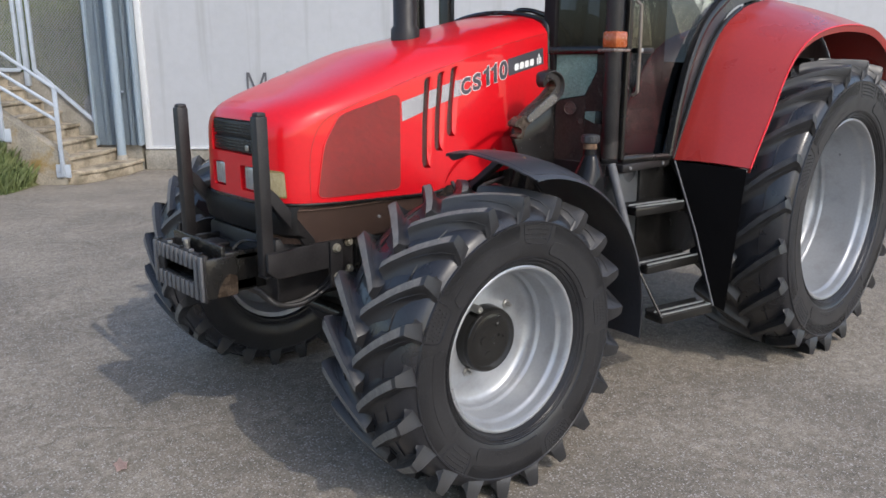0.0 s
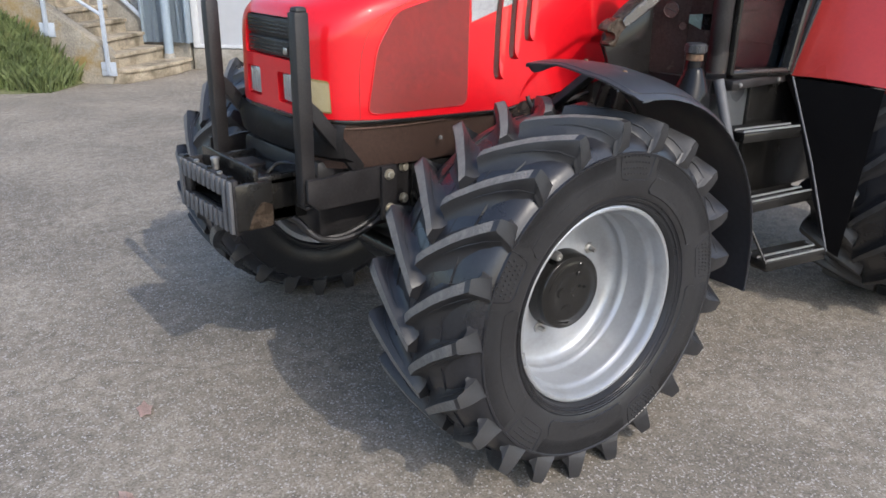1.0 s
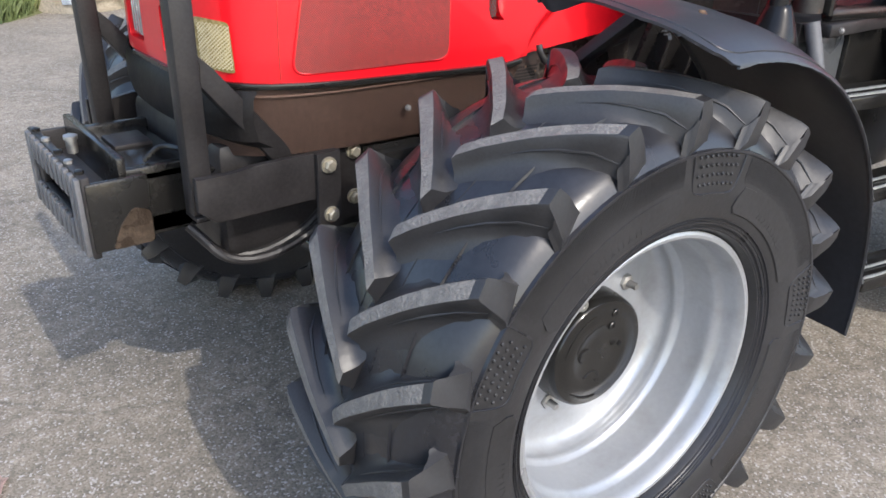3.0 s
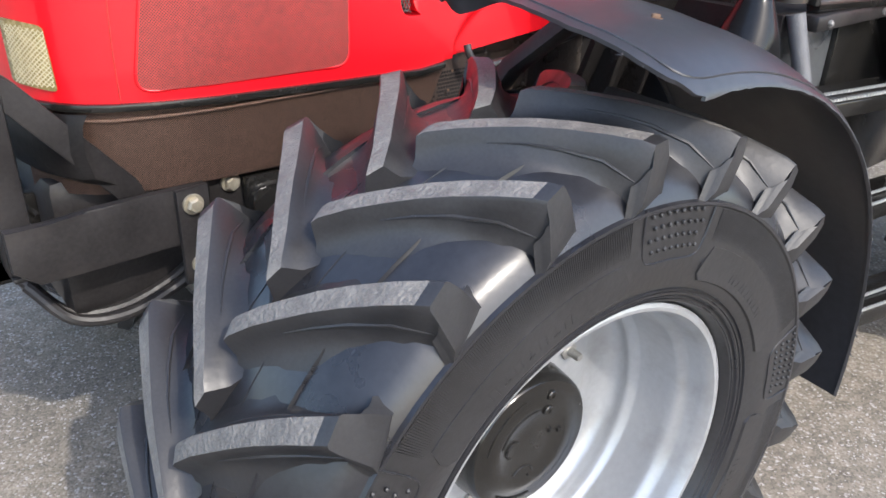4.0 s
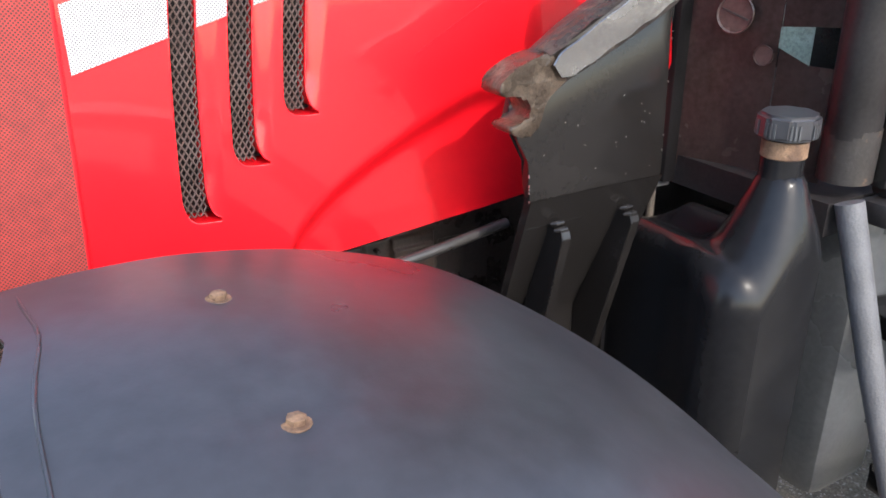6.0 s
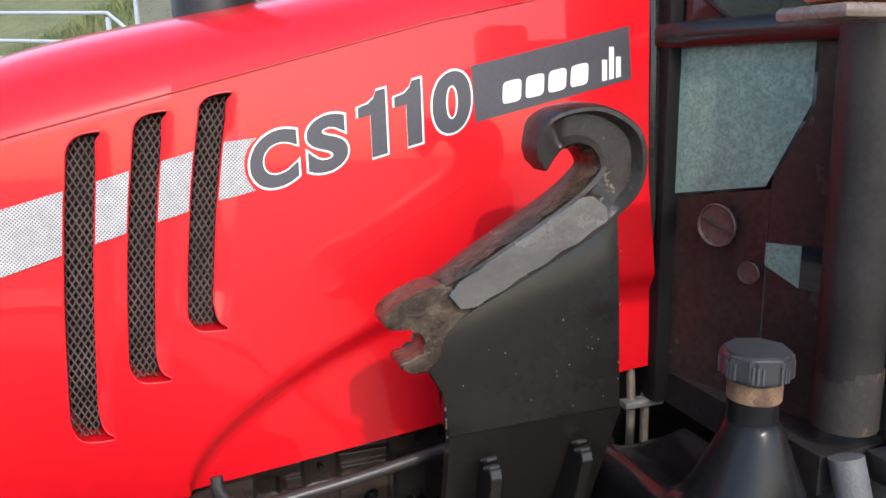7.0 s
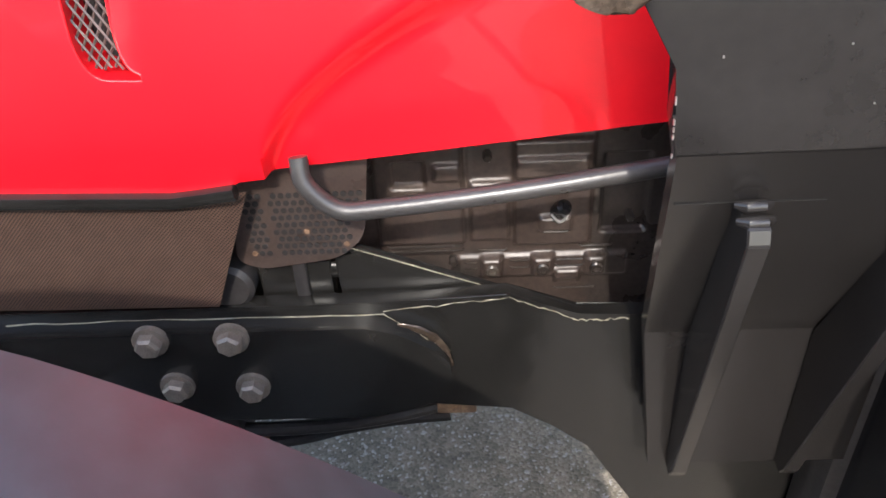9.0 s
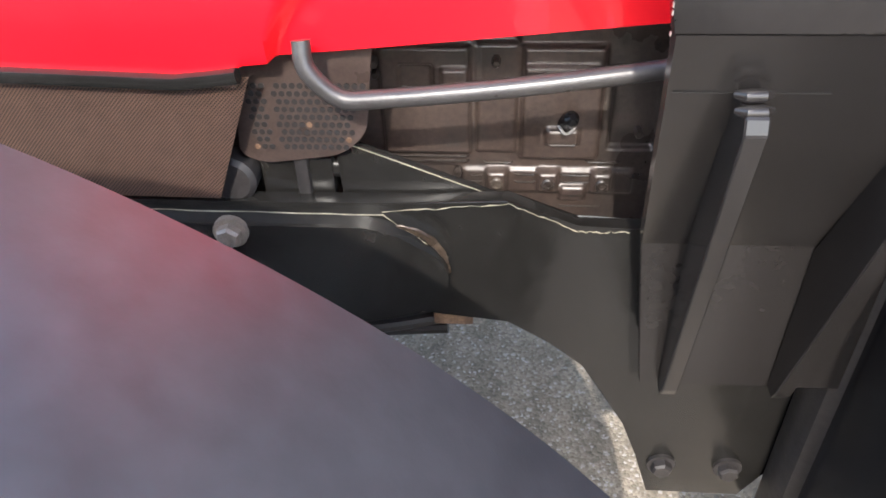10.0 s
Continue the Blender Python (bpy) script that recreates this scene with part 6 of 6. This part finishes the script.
    for t in np.linspace(0.004, 0.325, 36):
        i = int(t * (len(pin) - 1))
        g = t * (len(pin) - 1) - i
        a, b = pin[i].lerp(pin[i + 1], g), pout[i].lerp(pout[i + 1], g)
        wide = min(1.0, 0.45 + t / 0.05) * min(1.0, (0.345 - t) / 0.04)
        f0, f1 = 0.42 - (0.25 + 0.012 * math.sin(t * 61)) * wide, 0.46 + (0.38 + 0.02 * math.sin(t * 83 + 1)) * wide
        rows.append([(q.x, y, q.z) for q, y in ((a.lerp(b, f0), yh - 0.033), (a.lerp(b, f0 + 0.02), yh - 0.0352), (a.lerp(b, f1 - 0.02), yh - 0.0356), (a.lerp(b, f1), yh - 0.033))])
    sweep(rows, "worn_flat", BARE, hook, "bare polished steel flat")
    # rubbed brown edge along the upper side and in the throat
    rows = []
    for t in np.linspace(0.01, 0.80, 60):
        i = int(t * (len(pin) - 1))
        g = t * (len(pin) - 1) - i
        a, b = pin[i].lerp(pin[i + 1], g), pout[i].lerp(pout[i + 1], g)
        f1 = 0.085 + 0.025 * math.sin(t * 47) + 0.018 * math.sin(t * 131 + 2)
        out = (a - b).normalized() * 0.0007
        rows.append([(q.x + out.x, y, q.z + out.z) for q, y in ((a, yh - 0.002), (a.lerp(b, 0.03), yh - 0.0215), (a.lerp(b, f1), yh - 0.0335), (a.lerp(b, f1), yh - 0.028), (a.lerp(b, 0.05), yh - 0.010))])
    sweep(rows, "rubbed_edge", JAW, hook, "brown rubbed steel edge")
    # open jaw at the lower end
    jaw = [(3.012, 1.520), (2.982, 1.514), (2.959, 1.505), (2.938, 1.493), (2.928, 1.479), (2.933, 1.467), (2.952, 1.466), (2.969, 1.464), (2.978, 1.455), (2.984, 1.438), (2.972, 1.427), (2.949, 1.424), (2.948, 1.416), (2.959, 1.409), (2.975, 1.404), (2.990, 1.409), (3.000, 1.425), (3.004, 1.445), (3.014, 1.460), (3.045, 1.478)]
    bm = prism(round_outline(jaw, 0.007, 3), 2.634, 2.684)
    bmesh.ops.bevel(bm, geom=[e for f in bm.faces if len(f.verts) > 6 for e in f.edges], offset=0.0035, segments=2, affect="EDGES", profile=0.5)
    part("hook_jaw", bm, JAW, hook, "rust-scuffed open jaw of the hook", angle=60)


loader_bracket()


def tank_and_steps():
    # blow-moulded tank: a bottle shoulder round the neck, a saddle and a second shoulder beside it
    def tank_top(x, y):
        d = math.hypot(x - 3.428, (y - 2.555) * (1.0 if y > 2.555 else 0.8))
        cone = float(np.interp(d, [0.030, 0.036, 0.045, 0.060, 0.080, 0.105, 0.14, 0.20], [1.305, 1.296, 1.270, 1.236, 1.195, 1.150, 1.10, 1.04]))
        saddle = float(np.interp(x, [3.285, 3.30, 3.318, 3.345, 3.370, 3.395, 3.43, 3.47, 3.52, 3.56], [1.168, 1.184, 1.188, 1.176, 1.160, 1.152, 1.152, 1.156, 1.165, 1.15])) - 0.05 * min(1.0, max(0.0, (2.63 - y) / 0.15)) ** 1.5
        return 0.014 * math.log(math.exp(cone / 0.014) + math.exp(saddle / 0.014))
    steps_u, steps_v = 44, 48
    def tank_point(i, j):
        v = 0.5 - 0.5 * math.cos(math.pi * j / steps_v)
        y = 2.478 + (2.84 - 2.478) * v
        turn = min(1.0, max(0.0, (y - 2.54) / 0.16))
        left = 3.286 + 0.036 * turn * turn * (3 - 2 * turn)
        right = 3.515 + 0.03 * min(1.0, max(0.0, (y - 2.56) / 0.1))
        u = 0.5 - 0.5 * math.cos(math.pi * i / steps_u)
        # rounded plan corners
        cut = 0.05 * max(0.0, 1 - v / 0.16) ** 2
        x = left + cut + (right - left - 2 * cut) * u
        r = 0.055
        drop = sum((r - math.sqrt(r * r - (r - max(0.0, g)) ** 2)) ** 3 for g in (x - left - cut, right - cut - x, y - 2.478, 2.84 - y) if g < r) ** (1 / 3)
        return Vector((x, y, tank_top(x, y) - drop))
    bm = bmesh.new()
    grid = [[bm.verts.new(tank_point(i, j)) for j in range(steps_v + 1)] for i in range(steps_u + 1)]
    for a, b in zip(grid, grid[1:]):
        for k in range(steps_v):
            bm.faces.new((a[k], b[k], b[k + 1], a[k + 1]))
    rim = [grid[i][0] for i in range(steps_u)] + [grid[steps_u][j] for j in range(steps_v)] + [grid[i][steps_v] for i in range(steps_u, 0, -1)] + [grid[0][j] for j in range(steps_v, 0, -1)]
    for z in (0.95, 0.70, 0.42):
        low = [bm.verts.new((v.co.x, v.co.y, z)) for v in rim]
        for k in range(len(rim)):
            bm.faces.new((rim[k], low[k], low[(k + 1) % len(rim)], rim[(k + 1) % len(rim)]))
        rim = low
    bm.faces.new(rim)
    bmesh.ops.recalc_face_normals(bm, faces=bm.faces[:])
    tank = part("filler_tank", bm, TANK, TRACTOR, "black plastic filler tank with narrow neck", angle=70)
    part("tank_neck", revolve([(0.039, 1.27), (0.0355, 1.292), (0.0345, 1.305), (0.0345, 1.37), (0.001, 1.37)], 28, "Z", (3.428, 2.555, 0)), TANK, tank)
    part("neck_ring", revolve([(0.0345, 1.330), (0.0365, 1.332), (0.0365, 1.358), (0.033, 1.36)], 24, "Z", (3.428, 2.555, 0)), RUST, tank, "brownish metal neck ring")
    bm = bmesh.new()
    bmesh.ops.create_cone(bm, cap_ends=True, segments=8, radius1=0.0505, radius2=0.0500, depth=0.040, matrix=Matrix.Translation((3.428, 2.555, 1.3825)))
    bmesh.ops.bevel(bm, geom=bm.edges[:], offset=0.006, segments=3, affect="EDGES")
    cap = part("filler_cap", bm, PLASTIC, tank, "dark grey octagonal screw cap")
    for k in range(48):
        a = 2 * math.pi * k / 48
        if (k // 3) % 2 == 0:
            rr = 0.0480
            part("knurl", box(-0.0012, 0.0012, -0.0014, 0.0014, 1.367, 1.390, m=Matrix.Translation((3.428 + rr * math.cos(a), 2.555 + rr * math.sin(a), 0)) @ Matrix.Rotation(a, 4, "Z")), BOX_PLASTIC, cap)
    # hydraulic lines behind
    for x in (3.468, 3.498):
        part("steel_line", tube([(x, 2.905, 1.06), (x, 2.905, 1.18), (x, 2.915, 1.27)], 0.008, 8), WORN_BOLT, TRACTOR)
    part("line_bracket", box(3.445, 3.525, 2.885, 2.91, 1.170, 1.183, bevel=0.002), DULL, TRACTOR)
    part("side_cover", box(3.30, 3.68, 2.82, 2.90, 0.40, 1.10, bevel=0.02), BLACK_ROUGH, TRACTOR)
    # steps
    steps = part("step_ladder", tube([(3.545, 2.50, 1.245), (3.558, 2.41, 0.97), (3.578, 2.325, 0.715)], [0.024, 0.022, 0.018], 16), PLASTIC_GREY, TRACTOR, "black step ladder with serrated treads")
    part("stringer", tube([(4.055, 2.43, 1.225), (4.045, 2.26, 0.84), (4.0, 2.095, 0.455)], 0.005, 8), PLASTIC_GREY, steps)
    for xl, yl, xr, yr, z in ((3.672, 2.410, 4.033, 2.334, 1.008), (3.640, 2.298, 4.060, 2.238, 0.712), (3.600, 2.165, 3.983, 2.087, 0.474)):
        long, turn = math.hypot(xr - xl, yr - yl), math.atan2(yr - yl, xr - xl)
        at = Matrix.Translation((xl, yl, z)) @ Matrix.Rotation(turn, 4, "Z")
        t = part("tread", box(0, long, 0.0, 0.125, -0.052, -0.006, bevel=0.004), BLACK, steps, m=at)
        part("back_rail", box(0, long, 0.119, 0.125, -0.01, 0.004), BLACK, t)
        for yy in (0.002, 0.055):
            part("rail_strip", box(0.004, long, yy, yy + 0.004, -0.008, -0.001), BLACK, t)
            bm = bmesh.new()
            k = 0
            while 0.014 * (k + 1) < long:
                xx = 0.014 * k
                add_prism(bm, [(xx, -0.002), (xx + 0.013, -0.002), (xx + 0.0065, 0.008)], yy, yy + 0.006)
                k += 1
            tagged(part("teeth", bm, TOOTH, t, "worn bright serrated edge", smooth=False), kind="stuff")
    part("lower_strip", tube([(3.588, 2.325, 0.70), (3.600, 2.17, 0.46)], 0.007, 8), BLACK, steps)
    part("step_back_box", box(3.67, 3.875, 2.53, 2.82, 0.53, 1.19, bevel=0.035), BOX_PLASTIC, TRACTOR, "dark grey plastic tank behind the steps")
    part("step_back_plate", box(3.86, 4.62, 2.52, 2.54, 0.62, 1.20, bevel=0.004), BLACK, TRACTOR)
    # black side panel below the rear fender
    bm = bmesh.new()
    q = [(4.07, 2.45, 1.218), (4.125, 2.035, 1.208), (4.117, 2.085, 0.40), (4.110, 2.147, 0.42), (4.097, 2.241, 0.64), (4.081, 2.367, 1.0)]
    bm.faces.new([bm.verts.new(v) for v in q])
    bmesh.ops.solidify(bm, geom=bm.faces[:], thickness=0.02)
    part("lower_side_panel", bm, DARK_RUBBER, TRACTOR, "black metal panel below the rear fender", smooth=False)


tank_and_steps()


def rear_fender(side):
    """A broad front face that bends over into the top, between an inner and an outer edge."""
    inner = [(4.085, 1.225), (4.135, 1.33), (4.20, 1.46), (4.30, 1.66), (4.42, 1.85), (4.57, 1.99), (4.80, 2.09), (5.15, 2.14), (5.6, 2.09), (6.0, 1.90), (6.32, 1.55), (6.48, 1.15)]
    outer = [(4.125, 1.216), (4.21, 1.345), (4.31, 1.49), (4.415, 1.66), (4.55, 1.81), (4.74, 1.91), (5.0, 1.965), (5.35, 1.985), (5.72, 1.95), (6.05, 1.80), (6.36, 1.50), (6.52, 1.12)]
    pin, pout = smooth_path([(x, 0, z) for x, z in inner], 4), smooth_path([(x, 0, z) for x, z in outer], 4)
    bm = bmesh.new()
    rows = []
    for p, q in zip(pin, pout):
        row = []
        for f in (0.0, 0.25, 0.5, 0.75, 0.9, 0.97, 1.0, 1.0):
            v = p.lerp(q, f)
            out = 0.02 * math.sin(math.pi * f)
            row.append(Vector((v.x - out * 0.5, 2.46 + (2.02 - 2.46) * f, v.z + out * 0.5)))
        row[-1] += Vector((5.2 - row[-1].x, 0, 0.1 - row[-1].z)).normalized() * 0.042 + Vector((0, 0.012, 0))
        rows.append([bm.verts.new((c.x, c.y if side < 0 else 2 * MY - c.y, c.z)) for c in row])
    for a, b in zip(rows, rows[1:]):
        for k in range(len(a) - 1):
            bm.faces.new((a[k], a[k + 1], b[k + 1], b[k]))
    bmesh.ops.recalc_face_normals(bm, faces=bm.faces[:])
    bmesh.ops.solidify(bm, geom=bm.faces[:], thickness=0.012)
    f = part("rear_fender", bm, RED_OLD, TRACTOR, "faded red rear fender", angle=60)
    y = 2.47 if side < 0 else 2 * MY - 2.49
    part("inner_wall", prism([(c.x, c.z) for c in pin] + [(6.40, 0.95), (4.35, 0.95)], y, y + 0.02), BLACK_ROUGH, f)
    if side < 0:
        part("fender_rim", tube([(c.x + 0.002, 2.018, c.z - 0.002) for c in pout[:30]], 0.006, 8), RED, f, "glossy rolled rim")
        part("edge_seal", tube([(c.x - 0.006, 2.462, c.z + 0.004) for c in pin[:24]], 0.014, 8), BLACK, f)


rear_fender(-1)
rear_fender(1)


def cab():
    # corner pipe with the indicator lamp
    pole = part("cab_corner_pipe", tube([(3.585, 2.545, 1.275), (3.585, 2.545, 1.30), (3.570, 2.54, 1.8), (3.56, 2.54, 2.65)], [0.036, 0.044, 0.044, 0.044], 20, up=(0, 1, 0)), BLACK_ROUGH, TRACTOR, "dark upright corner pipe with a rusty foot")
    part("rusty_foot", tube([(3.5855, 2.545, 1.268), (3.585, 2.545, 1.36)], [0.0455, 0.0455], 20, up=(0, 1, 0)), FOOT, pole)
    lamp = part("indicator_lamp", box(3.370, 3.470, 2.385, 2.470, 1.838, 1.918, bevel=0.012), AMBER, pole, "amber indicator lamp")
    part("lamp_base", box(3.345, 3.485, 2.378, 2.478, 1.820, 1.836, bevel=0.006), LAMP_CLEAR, lamp, "dirty clear lamp underside")
    part("lamp_arm", tube(smooth_path([(3.45, 2.44, 1.868), (3.51, 2.48, 1.868), (3.565, 2.53, 1.86)], 4), 0.016, 10, square=0.6), BLACK_ROUGH, lamp)
    # front frame of the cab beside the hood
    part("cab_front_post", box(3.490, 3.54, 2.868, 2.95, 1.18, 2.65, bevel=0.012), DARK_RUBBER, TRACTOR, "black cab front post")
    part("cab_front_post", box(3.455, 3.52, 2 * MY - 2.95, 2 * MY - 2.86, 1.18, 2.65, bevel=0.018), BLACK, TRACTOR)
    part("cab_cross_bar", tube([(3.50, 2.90, 1.825), (3.56, 2.72, 1.828), (3.58, 2.54, 1.828)], 0.022, 10, square=0.6), BLACK, TRACTOR)
    part("hood_rear_seal", tube(smooth_path([(3.517, 2.900, 1.26), (3.490, 2.900, 1.6), (3.488, 2.912, 1.86), (3.488, 2.96, 1.985), (3.488, 3.31, 2.035), (3.488, 3.66, 1.985), (3.488, 3.715, 1.86), (3.490, 3.73, 1.6)], 6), 0.014, 10), BLACK, TRACTOR)
    def pane(name, pts, label, glass=GLASS):
        bm = bmesh.new()
        bm.faces.new([bm.verts.new(p) for p in pts])
        bmesh.ops.solidify(bm, geom=bm.faces[:], thickness=0.005)
        g = part(name, bm, glass, TRACTOR, label, smooth=False)
        g.visible_shadow = False
        return g
    part("cab_front_panel", prism([(3.50, 1.18), (3.50, 1.53), (3.66, 1.55), (3.66, 1.18)], 2.945, 2.965), BLACK_ROUGH, TRACTOR)
    def on_front(y, z, off=0.0):
        return (3.50 + (2.92 - y) * 0.294 + off, y, z)
    pane("front_quarter_window", [on_front(*p) for p in ((2.868, 1.565), (2.708, 1.594), (2.648, 1.720), (2.648, 1.815), (2.868, 1.815))], "dusty greenish quarter window of the cab", DUSTY_GLASS)
    pane("front_quarter_window", [on_front(*p) for p in ((2.90, 1.840), (2.60, 1.850), (2.60, 2.6), (2.90, 2.6))], "dark tinted upper front window of the cab")
    def front_panel(pts, label=""):
        bm = bmesh.new()
        bm.faces.new([bm.verts.new(on_front(y, z, 0.004)) for y, z in pts])
        bmesh.ops.solidify(bm, geom=bm.faces[:], thickness=0.010)
        return part("cab_kick_panel", bm, KICK, TRACTOR, label, smooth=False)
    kick = front_panel([(2.94, 1.22), (2.703, 1.22), (2.703, 1.590), (2.862, 1.560), (2.94, 1.56)], "dark brown cab footwell panel")
    front_panel([(2.701, 1.22), (2.60, 1.22), (2.60, 1.444), (2.645, 1.445), (2.701, 1.471)])
    front_panel([(2.701, 1.507), (2.645, 1.511), (2.60, 1.513), (2.60, 1.835), (2.646, 1.835), (2.646, 1.720), (2.703, 1.598)])
    front_panel([(2.94, 1.562), (2.870, 1.565), (2.870, 1.815), (2.94, 1.815)])
    face = Matrix.Rotation(radians(-73.6), 4, "Z")
    for y, z, r in ((2.779, 1.523, 0.036), (2.719, 1.456, 0.019)):
        plug = part("round_plug", revolve([(r, 0.0), (r, -0.003), (r * 0.94, -0.0045), (r * 0.88, -0.003), (r * 0.86, -0.001), (0.001, -0.001)], 28, "Y"), KICK, kick, m=Matrix.Translation(on_front(y, z, -0.0075)) @ face)
        if r > 0.03:
            part("slot_bar", tube([(-r * 0.7, -0.002, r * 0.25), (r * 0.7, -0.002, -r * 0.25)], 0.002, 6), BLACK_ROUGH, plug)
    pane("front_lower_window", [on_front(*p) for p in ((2.701, 1.507), (2.645, 1.511), (2.645, 1.445), (2.701, 1.471))], "small pale lower cab window", DUSTY_GLASS)
    # door
    d = part("cab_door", tube(smooth_path([(3.63, 2.50, 1.26), (3.85, 2.475, 1.255), (4.03, 2.455, 1.25)], 4), 0.020, 10, square=0.6), BLACK, TRACTOR, "black framed glass cab door")
    part("door_frame_bar", tube(smooth_path([(4.03, 2.455, 1.25), (4.10, 2.455, 1.55), (4.20, 2.46, 1.80), (4.36, 2.47, 2.0), (4.62, 2.48, 2.16)], 6), 0.026, 10, square=0.6), BLACK, d)
    part("door_frame_bar", tube([(3.63, 2.50, 1.26), (3.635, 2.50, 2.0), (3.635, 2.50, 2.65)], 0.018, 10, square=0.6), BLACK, d)
    part("door_sill", box(3.60, 4.05, 2.46, 2.52, 1.195, 1.238, bevel=0.008), BLACK_ROUGH, d)
    for x in (3.66, 3.98):
        hex_bolt(d, x, 2.458, 1.215, 0.013, DULL)
    pane("door_glass", [(x, 2.497 - 0.018 * (x - 3.64), z) for x, z in ((3.64, 1.27), (4.02, 1.262), (4.09, 1.55), (4.19, 1.80), (4.35, 2.0), (4.60, 2.14), (4.60, 2.6), (3.64, 2.6))], "tinted glass pane of the cab door")
    part("grab_handle", tube([(3.664, 2.472, 1.600), (3.662, 2.444, 1.615), (3.655, 2.438, 1.8), (3.650, 2.440, 2.05), (3.652, 2.470, 2.07)], 0.009, 10), WORN_BOLT, d, "worn steel grab rail")
    part("door_latch", box(3.70, 3.84, 2.470, 2.490, 1.815, 1.840, bevel=0.006), BLACK_ROUGH, d, "black door latch")
    part("latch_button", revolve([(0.011, 2.470), (0.011, 2.462), (0.007, 2.460), (0.001, 2.460)], 16, "Y", (3.715, 0, 1.828)), STEEL, d)
    curve_d = smooth_path([(4.055, 0, 1.24), (4.122, 0, 1.55), (4.222, 0, 1.80), (4.385, 0, 2.0), (4.64, 0, 2.15)], 5)
    curve_f = smooth_path([(4.080, 0, 1.232), (4.135, 0, 1.345), (4.30, 0, 1.675), (4.57, 0, 2.01), (4.80, 0, 2.11), (5.15, 0, 2.16)], 5)
    part("cab_side_panel", prism([(c.x, c.z) for c in curve_d] + [(4.75, 2.30), (5.15, 2.30)] + [(c.x, c.z) for c in reversed(curve_f)], 2.475, 2.500), PLASTIC, TRACTOR, "black plastic cab side between door and fender")
    # inside
    part("cab_floor", box(3.52, 5.3, 2.52, 4.10, 1.18, 1.24), BLACK_ROUGH, TRACTOR)
    con = part("steering_console", box(3.62, 3.85, 3.18, 3.44, 1.24, 1.85, bevel=0.04), PLASTIC, TRACTOR)
    bm = bmesh.new()
    ringp = [(0.19 * math.cos(2 * math.pi * k / 32), 0.19 * math.sin(2 * math.pi * k / 32), 0) for k in range(33)]
    add_tube(bm, ringp, 0.014, 8, up=(0, 0, 1))
    for k in range(3):
        a = 2 * math.pi * k / 3
        add_tube(bm, [(0, 0, 0), (0.19 * math.cos(a), 0.19 * math.sin(a), 0)], 0.012, 8, up=(0, 0, 1))
    part("steering_wheel", bm, BLACK, con, m=Matrix.Translation((3.88, 3.31, 1.95)) @ Matrix.Rotation(radians(35), 4, "Y"))
    part("driver_seat", box(4.35, 4.85, 3.06, 3.56, 1.45, 1.62, bevel=0.05), SEAT, TRACTOR, "dark cloth driver seat")
    part("seat_back", box(4.78, 4.92, 3.06, 3.56, 1.58, 2.3, bevel=0.05), SEAT, TRACTOR)
    part("seat_base", box(4.45, 4.75, 3.16, 3.46, 1.24, 1.46, bevel=0.03), BLACK, TRACTOR)
    part("side_console", box(4.2, 4.9, 3.75, 4.05, 1.24, 1.75, bevel=0.04), PLASTIC, TRACTOR)
    # far side and rear posts, roof
    part("cab_post", tube([(3.58, 2 * MY - 2.54, 1.2), (3.56, 2 * MY - 2.54, 2.65)], 0.05, 12, up=(0, 1, 0)), BLACK, TRACTOR)
    part("cab_post", tube([(5.15, 2.6, 1.6), (5.2, 2.65, 2.65)], 0.05, 12, up=(0, 1, 0)), BLACK, TRACTOR)
    part("cab_post", tube([(5.15, 2 * MY - 2.6, 1.6), (5.2, 2 * MY - 2.65, 2.65)], 0.05, 12, up=(0, 1, 0)), BLACK, TRACTOR)
    part("cab_rear_panel", box(5.15, 5.2, 2.6, 4.02, 1.2, 1.75), BLACK_ROUGH, TRACTOR)
    part("cab_roof", box(3.45, 5.3, 2.50, 4.12, 2.65, 2.80, bevel=0.05), RED_OLD, TRACTOR)


cab()
